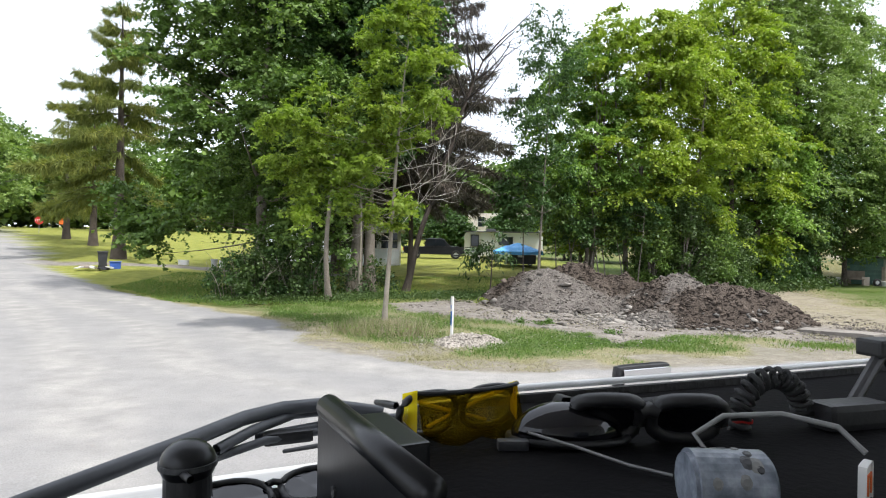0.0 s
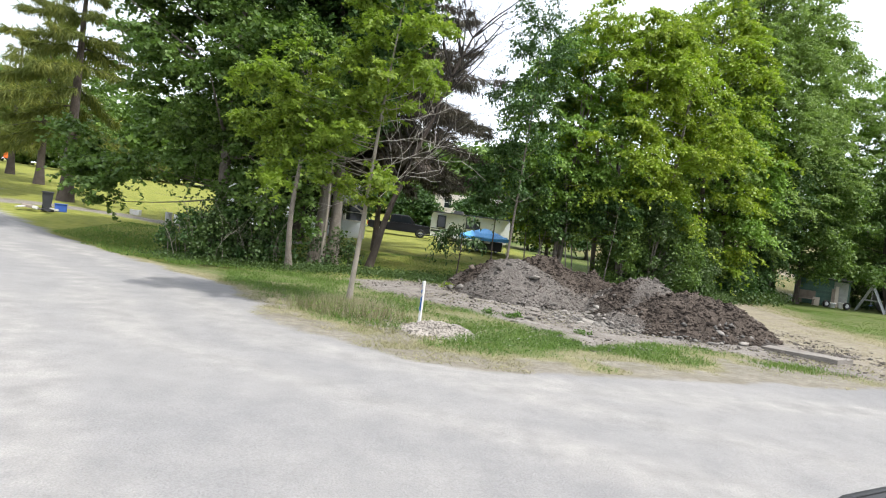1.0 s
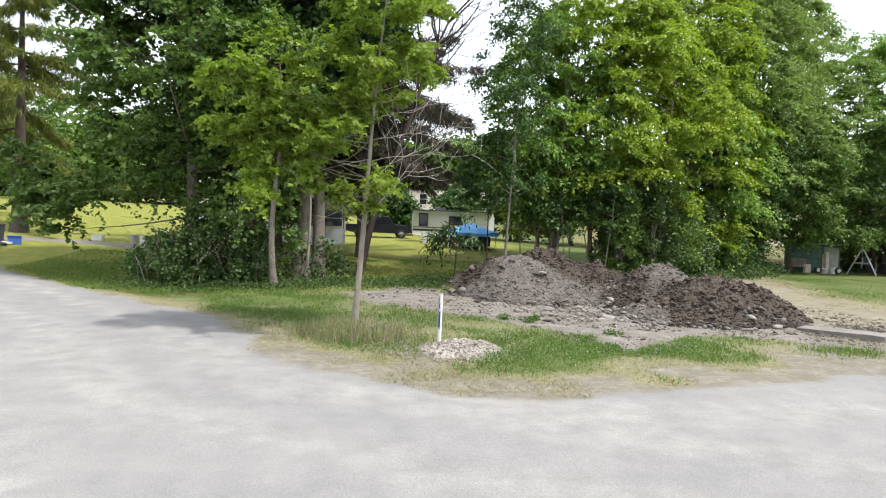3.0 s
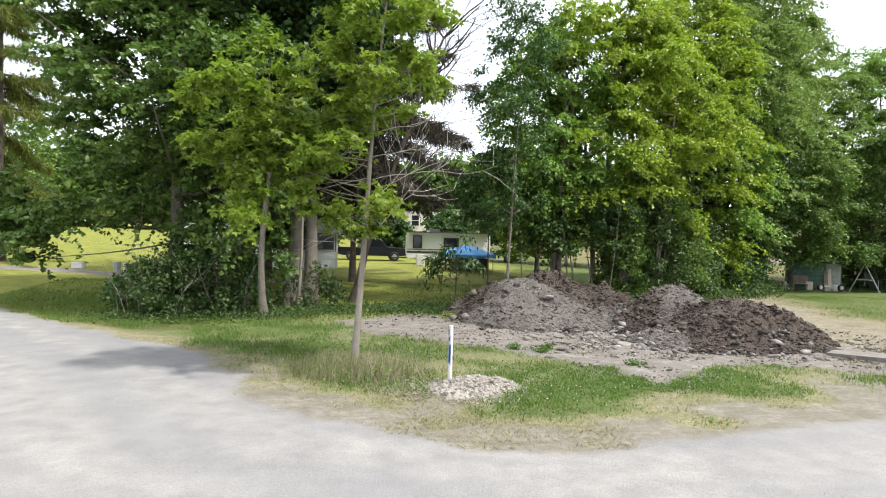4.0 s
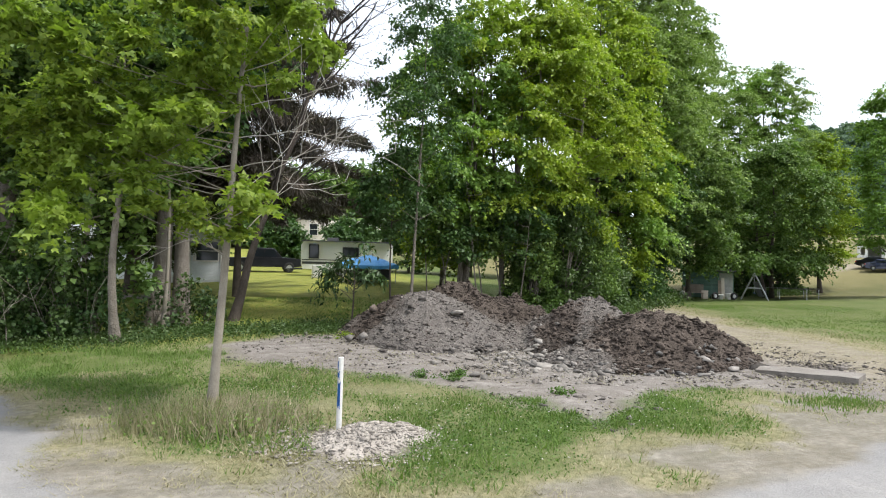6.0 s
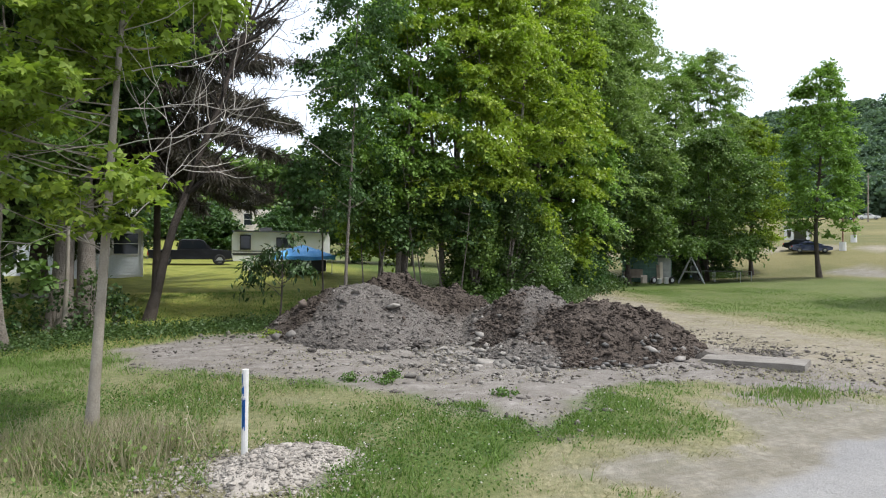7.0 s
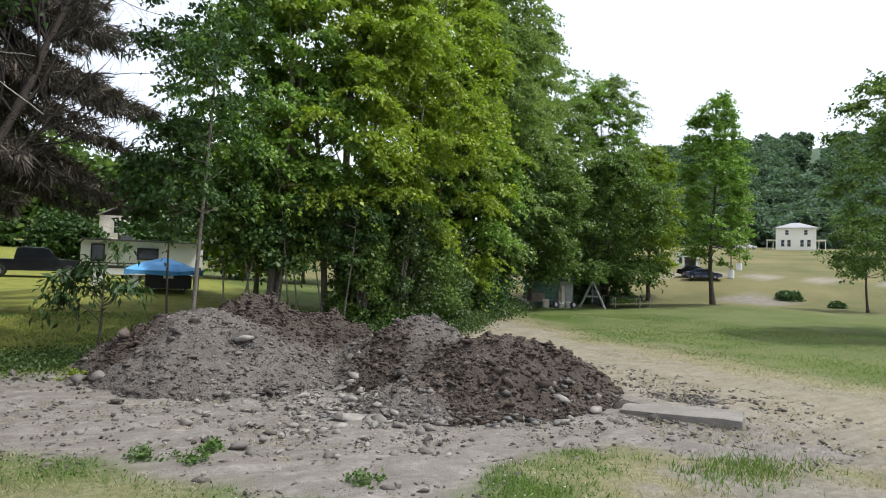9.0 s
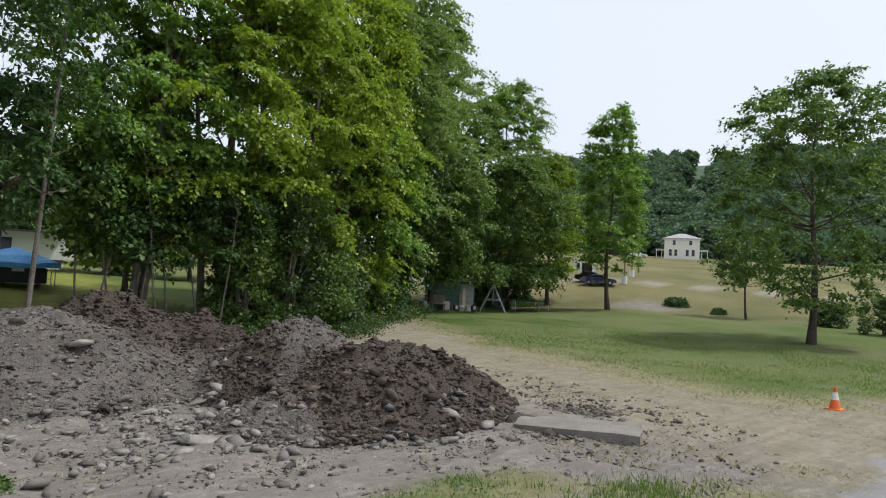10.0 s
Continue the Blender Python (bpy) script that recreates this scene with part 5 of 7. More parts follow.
for x, y, s in [(6.4 + 0.6 * rng.normal(), 25.3 + 1.0 * rng.normal(), rng.uniform(0.07, 0.17)) for k in range(28)] + [(5.3, 27.7, 0.26), (6.45, 23.6, 0.26)]:
    v, f = rock_arrays(rng, np.zeros((1, 3)), np.array([s]), 0.35)
    ob = add_mesh("rubble_slab", quads_mesh("rubble_slab", v, f), RUBBLE)
    ob.matrix_basis = pose(x, y, height(x, y) + float(heap(np.array([x]), np.array([y]))[0]) + s * 0.2, rng.uniform(-15, 25), rng.uniform(-15, 15), 0)
    tagged(ob, "flat broken piece of pale concrete lying on soil", "rubble", "broken concrete between the heaps")
n = 1100
px_, py_ = rng.normal(6.7, 1.6, n), rng.normal(24.6, 1.6, n)
ok = (heap(px_, py_) < 0.45) & (py_ > 20.6)
px_, py_ = px_[ok], py_[ok]
v, f = rock_arrays(rng, np.stack([px_, py_, land(px_, py_) + heap(px_, py_) + 0.01], 1), np.exp(rng.normal(-3.7, 0.6, len(px_))))
tagged(add_mesh("rubble", quads_mesh("rubble", v, f), RUBBLE), "scatter of pale stones and broken rubble on bare soil", "rubble", kind="stuff")
n = 17000
px_, py_ = rng.uniform(-2, 17, n), rng.uniform(17.5, 31, n)
ok = (inside(px_, py_, DIRT) > -0.3) & (heap(px_, py_) < 0.05)
px_, py_ = px_[ok], py_[ok]
v, f = rock_arrays(rng, np.stack([px_, py_, land(px_, py_) + 0.005], 1), np.exp(rng.normal(-4.5, 0.7, len(px_))))
tagged(add_mesh("soil_crumbs", quads_mesh("soil_crumbs", v, f), CLOD), "crumbs of soil scattered on the bare ground", "soil", kind="stuff")

n = 2600
px_, py_ = rng.normal(13.0, 1.3, n), rng.normal(22.3, 0.75, n)
ok = heap(px_, py_) < 0.3
px_, py_ = px_[ok], py_[ok]
v, f = rock_arrays(rng, np.stack([px_, py_, land(px_, py_) + heap(px_, py_)], 1), np.exp(rng.normal(-4.0, 0.6, len(px_))))
tagged(add_mesh("loose_soil", quads_mesh("loose_soil", v, f), CLOD), "loose dark soil and stones strewn round the concrete block", "soil", kind="stuff")

# concrete block
b = bm_new()
for lo_, hi_ in (((-1.2, -0.55, -0.3), (1.1, 0.1, 0.2)), ((-0.95, 0.1, -0.3), (1.05, 0.55, 0.13))):
    box(b, *lo_, *hi_)
bmesh.ops.remove_doubles(b, verts=b.verts[:], dist=0.0005)
bmesh.ops.subdivide_edges(b, edges=[e for e in b.edges if e.calc_length() > 0.5], cuts=5, use_grid_fill=True)
for vv in b.verts:
    vv.co += Vector(noise.noise_vector(vv.co * 2.5)) * 0.03 + Vector(noise.noise_vector(vv.co * 9)) * 0.012
blk = part("concrete_block", b, CONCRETE)
blk.matrix_basis = pose(12.77, 21.28, height(12.77, 21.28) - 0.055, 3.0, -2.5, -61)
tagged(blk, "weathered concrete slab with a raised rim, half sunk in soil", "concrete block")
# traffic cone
cone = thing("traffic_cone", (20.1, 19.4, height(20.1, 19.4) - 0.01), "orange traffic cone with white collar on the grass", "traffic cone")
b = bm_new()
box(b, -0.17, -0.17, 0, 0.17, 0.17, 0.035, 0.01)
part("base", b, ORANGE, cone)
b = bm_new()
rod(b, (0, 0, 0.035), (0, 0, 0.24), 0.125, 20, 0.083)
part("body", b, ORANGE, cone)
b = bm_new()
rod(b, (0, 0, 0.42), (0, 0, 0.55), 0.0455, 20, 0.03)
part("tip", b, ORANGE, cone)
b = bm_new()
rod(b, (0, 0, 0.24), (0, 0, 0.42), 0.087, 20, 0.049)
part("collar", b, WHITE_PAINT, cone, "white reflective collar")

# garden shed under the trees
GREY_DOOR = surface("weathered grey door paint", (0.30, 0.31, 0.29), (0.44, 0.45, 0.42), 2, 16, 0.8, 0.4, 0.005)
SH = (33.9, 50.6, height(33.9, 50.6) - 0.05)
shed = thing("garden_shed", SH, "faded green wooden shed with a pale door under trees", "shed", turn=-40)
for k in range(11):
    b = bm_new()
    box(b, -1.9, -0.03 - 0.008 * (k % 2), 0.1 + k * 0.19, 0.85, 0.0, 0.1 + k * 0.19 + 0.18)
    part("board", b, GREEN_BOARD, shed)
for x0, y0, x1, y1 in ((-1.9, 0, -1.84, 2.0), (1.84, 0, 1.9, 2.0), (-1.84, 1.94, 1.84, 2.0)):
    b = bm_new()
    box(b, x0, y0, 0.05, x1, y1, 2.2)
    part("wall", b, GREEN_BOARD, shed)
b = bm_new()
box(b, 0.86, -0.045, 0.08, 1.84, 0.0, 2.1, 0.01)
box(b, 1.3, -0.06, 0.08, 1.36, -0.045, 2.1)
part("door", b, GREY_DOOR, shed, "weathered grey door")
b = bm_new()
box(b, -2.05, -0.25, 2.2, 2.05, 2.15, 2.3, 0.01, Matrix.Rotation(radians(4), 4, "X"))
part("roof", b, surface("dark roofing felt", (0.05, 0.055, 0.05), (0.09, 0.095, 0.085), 2, 20, 0.95, 0.4, 0.006, spec=0.1), shed)
R40 = Matrix.Rotation(radians(-40), 4, "Z")


def by_shed(x, y):
    p = Vector(SH) + R40 @ Vector((x, y, 0))
    return (p.x, p.y, height(p.x, p.y))


bench = thing("bench", by_shed(-0.9, -0.9), "low weathered wooden bench in front of the shed", "bench", turn=-40)
b = bm_new()
box(b, -0.65, -0.22, 0.42, 0.65, 0.22, 0.47, 0.008)
part("seat", b, GREY_WOOD, bench)
for x in (-0.55, 0.55):
    for y in (-0.16, 0.16):
        b = bm_new()
        box(b, x - 0.04, y - 0.04, 0, x + 0.04, y + 0.04, 0.42)
        part("leg", b, GREY_WOOD, bench)
b = bm_new()
box(b, -0.6, 0.2, 0.5, 0.6, 0.24, 1.15, 0.008, Matrix.Rotation(radians(-8), 4, "X"))
part("backrest", b, GREY_WOOD, bench, "brown weathered panel")
for k, (x, y, w, h) in enumerate(((-1.9, -0.8, 0.5, 0.5), (0.9, -0.8, 0.55, 0.35), (1.5, -0.7, 0.4, 0.45), (0.4, -1.0, 0.3, 0.3))):
    t = thing("storage_tub", by_shed(x, y), "pale plastic tub standing in the grass by the shed", "tub", "tubs by the shed", turn=-40 + 20 * k)
    b = bm_new()
    rod(b, (0, 0, 0), (0, 0, h), w * 0.42, 14, w * 0.5)
    part("tub", b, WHITE_PAINT if k % 2 == 0 else STEEL, t)
    b = bm_new()
    rod(b, (0, 0, h), (0, 0, h + 0.035), w * 0.53, 14)
    part("rim", b, WHITE_PAINT, t)

for k, (x, y, w, h, tilt) in enumerate(((-0.2, -1.0, 0.5, 0.7, 18), (0.95, -0.35, 0.35, 1.5, 8), (1.15, -0.3, 0.25, 1.7, 6), (-1.5, -0.35, 0.6, 0.9, 10))):
    b = bm_new()
    box(b, -w / 2, -0.02, 0.0, w / 2, 0.02, h, 0.006)
    o = part("leaning_board", b, GREY_WOOD if k % 2 else PALE_WOOD)
    o.matrix_basis = Matrix.Translation(by_shed(x, y)) @ pose(0, 0, -0.01, -tilt, 0, -40 + 9 * k)
    tagged(o, "weathered board leaning against the shed", "board", "boards by the shed")
for k, (x, y) in enumerate(((0.55, -1.15), (1.9, -0.9))):
    w_ = thing("old_tyre", by_shed(x, y), "old black tyre lying by the shed", "tyre", "tyres by the shed")
    disc_wheel(w_, 0, 0, 0.28, 0.28, 0.18, "y")

# swing set with slide
swing = thing("swing_set", by_shed(3.4, 0.6), "grey metal swing set with a slide, under trees", "swing set", turn=48)
for x in (-1.4, 0.1, 1.2):
    for s in (-1, 1):
        b = bm_new()
        rod(b, (x + 0.15 * s, s * 0.95, 0), (x, 0, 2.1), 0.035, 8)
        part("leg", b, STEEL, swing)
    b = bm_new()
    rod(b, (x - 0.09, -0.55, 0.9), (x + 0.09, 0.55, 0.9), 0.025, 8)
    part("brace", b, STEEL, swing)
b = bm_new()
rod(b, (-1.5, 0, 2.1), (1.35, 0, 2.1), 0.04, 8)
part("top_bar", b, STEEL, swing)
for x in (-0.6, 0.3):
    b = bm_new()
    box(b, x - 0.22, -0.08, 0.5, x + 0.22, 0.08, 0.53, 0.006)
    seat = part("swing_seat", b, BLUE_PLASTIC, swing)
    for s in (-0.2, 0.2):
        b = bm_new()
        rod(b, (x + s, 0, 0.53), (x + s, 0, 2.08), 0.008, 5)
        part("chain", b, STEEL, seat)
b = bm_new()
for k in range(8):
    t0, t1 = k / 8, (k + 1) / 8
    f_ = lambda t: (1.3 + 1.6 * t, -0.1 - 0.5 * t, 1.25 * (1 - t) ** 1.4 + 0.12)
    p0, p1 = Vector(f_(t0)), Vector(f_(t1))
    for s in (-0.2, 0.2):
        q = [p0 + Vector((0, s - 0.02, 0)), p1 + Vector((0, s - 0.02, 0)), p1 + Vector((0, s + 0.02, 0.12)), p0 + Vector((0, s + 0.02, 0.12))]
        b.faces.new([b.verts.new(c) for c in q])
    b.faces.new([b.verts.new(c) for c in (p0 + Vector((0, -0.2, 0)), p1 + Vector((0, -0.2, 0)), p1 + Vector((0, 0.2, 0)), p0 + Vector((0, 0.2, 0)))])
bmesh.ops.solidify(b, geom=b.faces[:], thickness=0.02)
part("slide", b, STEEL, swing, "bare metal slide")

# trampoline
tramp = thing("trampoline", by_shed(6.2, 2.4), "round trampoline with pale blue edge pad", "trampoline", turn=0)
b = bm_new()
for k in range(28):
    a0, a1 = k / 28 * 6.2832, (k + 1) / 28 * 6.2832
    b.faces.new([b.verts.new((r_ * math.cos(a_), r_ * math.sin(a_), 0.85)) for r_, a_ in ((1.65, a0), (1.9, a0), (1.9, a1), (1.65, a1))])
bmesh.ops.solidify(b, geom=b.faces[:], thickness=0.26)
part("edge_pad", b, surface("pale blue padding", (0.66, 0.72, 0.82), (0.78, 0.82, 0.90), 2, 20, 0.6, 0.2), tramp)
b = bm_new()
rod(b, (0, 0, 0.8), (0, 0, 0.82), 1.64, 28)
part("mat", b, BLACK_PLASTIC, tramp)
for k in range(6):
    a = k / 6 * 6.2832 + 0.3
    c, s = math.cos(a), math.sin(a)
    b = bm_new()
    rod(b, (1.85 * c, 1.85 * s, 0), (1.85 * c, 1.85 * s, 0.8), 0.03, 7)
    leg = part("leg", b, STEEL, tramp)

# white house with enclosed porch
HB = (-5.35, 47.9, height(-5.35, 47.9) - 0.1)
house = thing("house", HB, "small white clapboard house with windowed porch beyond lawn", "house", turn=4)
b = bm_new()
clap_boards(house, -2.4, 2.4, 0.25, 1.35, 0, SIDING)
clap_boards(house, -2.4, 2.4, 2.62, 2.8, 0, SIDING)
for k in range(7):
    z0_ = 2.8 + k * 0.19
    w_ = 2.4 * (1 - (k + 0.4) / 7.4)
    clap_boards(house, -w_, w_, z0_, z0_ + 0.19, 0, SIDING)
b = bm_new()
box(b, -2.4, 0.0, 0.0, 2.4, 0.1, 1.35)
box(b, -2.4, 0.03, 2.62, 2.4, 0.1, 2.8)
box(b, 2.3, 0.1, 0, 2.4, 3.2, 2.8)
box(b, -2.4, 0.1, 0, -2.3, 3.2, 2.8)
box(b, -2.3, 3.1, 0, 2.3, 3.2, 2.8)
part("wall", b, SIDING, house)
b = bm_new()
vs = [b.verts.new(p) for p in ((-2.4, 0.06, 2.8), (2.4, 0.06, 2.8), (0, 0.06, 4.2))]
b.faces.new(vs)
bmesh.ops.solidify(b, geom=b.faces[:], thickness=-0.04)
part("gable", b, SIDING, house)
for x in (-2.4, -0.85, 0.75, 2.28):
    b = bm_new()
    box(b, x, -0.06, 0.25 if abs(x) > 2 else 1.35, x + 0.12, 0.0, 2.66)
    part("corner_board", b, WHITE_PAINT, house)
for x in (-1.5, 0.0, 1.55):
    make_window(house, x, 1.42, 1.2, 1.12, 0.02)
b = bm_new()
gable_roof(b, -2.4, 2.4, 0, 6.5, 2.8, 1.4)
part("roof", b, SHINGLE, house)
b = bm_new()
clap_wall(b, -8.0, -2.4, 0.2, 4.6, 2.0)
box(b, -8.0, 2.0, 0, -2.4, 7.0, 4.6)
part("main_wall", b, SIDING, house)
for x, z in ((-6.8, 1.0), (-4.2, 1.0), (-6.8, 3.0), (-4.2, 3.0)):
    make_window(house, x, z, 0.9, 1.2, 1.97)
b = bm_new()
gable_roof(b, -8.0, -2.4, 2.0, 7.0, 4.6, 1.9)
part("main_roof", b, SHINGLE, house)

# vehicles behind the lawn
make_car("pickup_truck", (-0.5, 58.7, height(-0.5, 58.7) - 0.02), 2, "black crew-cab pickup truck parked on the lawn", CAR_DARK, True)
make_car("parked_car", (6.2, 59.6, height(6.2, 59.6) - 0.02), 8, "dark car parked beyond the pickup truck", CAR_DARK)

RVZ = height(5.4, 52.6)
RV_WHITE = surface("white fibreglass", (0.80, 0.80, 0.80), (0.88, 0.88, 0.88), 1, 20, 0.35, 0.05)
rv = thing("travel_trailer", (5.15, 52.6, RVZ), "white travel trailer with dark stripe parked behind lawn", "trailer", turn=-3)
b = bm_new()
prof = [(-3.1, 0.5), (-3.2, 0.9), (-3.2, 2.2), (-3.0, 2.5), (3.0, 2.5), (3.2, 2.2), (3.2, 0.9), (3.0, 0.5)]
rows_ = [[b.verts.new((x, y, z)) for x, z in prof] for y in (0, 0.05, 2.2, 2.25)]
for r0, r1 in zip(rows_[:-1], rows_[1:]):
    for k in range(8):
        b.faces.new((r0[k], r0[(k + 1) % 8], r1[(k + 1) % 8], r1[k]))
b.faces.new(rows_[0])
b.faces.new(rows_[-1][::-1])
bmesh.ops.recalc_face_normals(b, faces=b.faces)
part("body", b, RV_WHITE, rv)
b = bm_new()
box(b, -3.15, -0.012, 0.86, 3.15, 0.0, 1.02)
box(b, -3.15, -0.012, 1.12, 1.5, 0.0, 1.18)
part("stripe", b, GREY_PLASTIC, rv, "dark grey stripe")
make_window(rv, -2.35, 1.3, 0.55, 0.85, 0.0, frame_mat=BLACK_PLASTIC, bars=0)
make_window(rv, 0.2, 1.45, 1.0, 0.55, 0.0, frame_mat=BLACK_PLASTIC, bars=0)
b = bm_new()
box(b, -3.2, -0.4, 2.42, 3.1, 0.0, 2.5, 0.01)
part("awning", b, GREY_PLASTIC, rv, "dark rolled awning")
b = bm_new()
box(b, -1.4, 0.8, 2.5, -0.6, 1.5, 2.75, 0.05)
part("air_conditioner", b, GREY_PLASTIC, rv)
for x in (-0.4, 0.5):
    for y in (0.12, 2.1):
        disc_wheel(rv, x, y, 0.34, 0.34, 0.2)
b = bm_new()
rod(b, (-4.3, 1.1, 0.45), (-3.1, 0.5, 0.5), 0.05, 6)
rod(b, (-4.3, 1.1, 0.45), (-3.1, 1.7, 0.5), 0.05, 6)
part("hitch", b, BLACK_PLASTIC, rv)

cz = height(5.55, 46.6)
can = thing("pop_up_canopy", (5.55, 46.6, cz), "bright blue pop-up canopy set low on the lawn", "canopy", turn=-4)
b = bm_new()
k_, e_ = 1.72, 1.0
cells = 12
rows_ = []
for i in range(cells + 1):
    row = []
    for j in range(cells + 1):
        x, y = (i / cells * 2 - 1) * k_, (j / cells * 2 - 1) * 1.5
        rim = max(abs(x) / k_, abs(y) / 1.5)
        sag = 0.10 * noise.noise(Vector((x * 1.6, y * 1.6, 3.1))) + 0.05 * noise.noise(Vector((x * 4, y * 4, 7.7)))
        ridge = 0.06 * (1 - min(abs(abs(x) / k_ - abs(y) / 1.5) * 4, 1)) * rim
        row.append(b.verts.new((x, y, e_ + 0.66 * (1 - rim) ** 0.85 + sag * (1 - 0.5 * rim) + ridge)))
    rows_.append(row)
for i in range(cells):
    for j in range(cells):
        b.faces.new((rows_[i][j], rows_[i + 1][j], rows_[i + 1][j + 1], rows_[i][j + 1]))
edge = [rows_[i][0] for i in range(cells)] + [rows_[cells][j] for j in range(cells)] + [rows_[i][cells] for i in range(cells, 0, -1)] + [rows_[0][j] for j in range(cells, 0, -1)]
skirt = [b.verts.new((v_.co.x * 1.01, v_.co.y * 1.01, e_ - 0.2 + 0.03 * math.sin(7 * k))) for k, v_ in enumerate(edge)]
for k in range(len(edge)):
    b.faces.new((skirt[k], skirt[(k + 1) % len(edge)], edge[(k + 1) % len(edge)], edge[k]))
bmesh.ops.recalc_face_normals(b, faces=b.faces)
bmesh.ops.solidify(b, geom=b.faces[:], thickness=0.012)
part("canopy_cloth", b, BLUE_TARP, can)
for s in (-1, 1):
    for t in (-1, 1):
        b = bm_new()
        rod(b, (s * 1.55, t * 1.4, 0), (s * 1.55, t * 1.4, 1.0), 0.025, 6)
        part("leg", b, WHITE_PAINT, can)
crate = thing("covered_trailer", (5.75, 46.7, cz), "low black covered cargo box under the canopy", "cargo box", turn=-4)
b = bm_new()
box(b, -1.0, -0.9, 0.12, 1.1, 0.8, 0.78, 0.05)
part("box", b, BLACK_PLASTIC, crate)
b = bm_new()
box(b, -0.2, -0.93, 0.62, 0.25, -0.905, 0.76)
part("label_plate", b, WHITE_PAINT, crate)
for x in (-0.6, 0.7):
    disc_wheel(crate, x, -0.8, 0.15, 0.15, 0.1)
b = bm_new()
box(b, -0.28, -0.25, 0, 0.28, 0.25, 0.85, 0.03)
box(b, -0.24, -0.265, 0.08, 0.24, -0.25, 0.6, 0.004)
frd = part("white_cabinet", b, WHITE_PAINT)
frd.matrix_basis = pose(2.75, 49.6, height(2.75, 49.6) - 0.01, 0, 0, 6)
tagged(frd, "white metal cabinet standing beside the trailer", "cabinet")

# bin and clutter by the driveway
bz = height(-20.9, 40.3)
wb = thing("wheelie_bin", (-20.9, 40.3, bz - 0.02), "dark grey wheelie bin with closed lid at the roadside", "bin", turn=28)
b = bm_new()
vs = []
for z_, w_, d_ in ((0.06, 0.2, 0.22), (0.95, 0.28, 0.32)):
    vs.append([b.verts.new((s * w_, t * d_, z_)) for s, t in ((-1, -1), (1, -1), (1, 1), (-1, 1))])
for i in range(4):
    j = (i + 1) % 4
    b.faces.new((vs[0][i], vs[0][j], vs[1][j], vs[1][i]))
b.faces.new(vs[0][::-1])
b.faces.new(vs[1])
bmesh.ops.bevel(b, geom=b.edges[:], offset=0.025, segments=2, affect="EDGES")
part("body", b, GREY_PLASTIC, wb)
b = bm_new()
box(b, -0.31, -0.36, 0.95, 0.31, 0.36, 1.03, 0.025)
part("lid", b, GREY_PLASTIC, wb)
b = bm_new()
rod(b, (-0.24, 0.4, 0.95), (0.24, 0.4, 0.95), 0.02, 8)
part("handle", b, GREY_PLASTIC, wb)
for s in (-0.22, 0.22):
    disc_wheel(wb, s, 0.24, 0.11, 0.11, 0.05, "x")
tb = thing("recycling_tote", (-20.0, 40.1, height(-20, 40.1) - 0.02), "blue plastic recycling tote beside the bin", "tote", turn=25)
b = bm_new()
for x0_, y0_, x1_, y1_ in ((-0.3, -0.22, 0.3, -0.19), (-0.3, 0.19, 0.3, 0.22), (-0.3, -0.19, -0.27, 0.19), (0.27, -0.19, 0.3, 0.19)):
    box(b, x0_, y0_, 0.03, x1_, y1_, 0.42)
box(b, -0.3, -0.22, 0, 0.3, 0.22, 0.03)
part("tub", b, BLUE_PLASTIC, tb)
b = bm_new()
box(b, -0.34, -0.26, 0.42, 0.34, 0.26, 0.46, 0.015)
part("rim", b, BLUE_PLASTIC, tb)
rng = np.random.default_rng(210)
for k in range(9):
    x, y = -21.2 + rng.uniform(-0.8, 1.2), 39.3 + rng.uniform(-0.4, 0.4)
    b = bm_new()
    box(b, -0.28, -0.12, 0, 0.28, 0.12, rng.uniform(0.05, 0.16), 0.02)
    for vv in b.verts:
        vv.co += Vector(noise.noise_vector(vv.co * 4 + Vector((k, 0, 0)))) * 0.06
    o = part("refuse_bag" if k % 3 == 0 else "scrap_board", b, (BLACK_PLASTIC, GREY_WOOD, WHITE_PAINT)[k % 3])
    o.matrix_basis = pose(x, y, height(x, y) + 0.02, rng.uniform(-8, 8), rng.uniform(-8, 8), rng.uniform(0, 180))
    tagged(o, "black refuse bag in the verge" if k % 3 == 0 else "scrap piece of board lying in the verge", "refuse", "refuse by the bin")
for x, y, w, h, m_, nm, lb in ((-17.6, 44.4, 0.6, 0.3, WHITE_PAINT, "cool_box", "white cool box beside the driveway"), (-15.2, 43.6, 0.45, 0.55, STEEL, "bucket", "grey bucket beside the driveway"), (-14.6, 43.4, 0.4, 0.5, WHITE_PAINT, "bucket", "white bucket beside the driveway")):
    o = thing(nm, (x, y, height(x, y) - 0.02), lb, "bucket" if nm == "bucket" else "cool box")
    b = bm_new()
    if nm == "bucket":
        rod(b, (0, 0, 0), (0, 0, h), w * 0.4, 14, w * 0.5)
    else:
        box(b, -w / 2, -0.2, 0, w / 2, 0.2, h, 0.03)
    part("body", b, m_, o)
    b = bm_new()
    if nm == "bucket":
        rod(b, (0, 0, h), (0, 0, h + 0.03), w * 0.53, 14)
    else:
        box(b, -w / 2 - 0.01, -0.21, h, w / 2 + 0.01, 0.21, h + 0.06, 0.02)
    part("lid", b, m_, o)

# road signs
sz = height(-40.8, 64.8)
sg = thing("stop_sign", (-40.8, 64.8, sz - 0.1), "red octagonal stop sign on a steel post", "road sign", turn=32)
b = bm_new()
rod(b, (0, 0.03, 0), (0, 0.03, 1.75), 0.03, 6)
part("post", b, STEEL, sg)
b = bm_new()
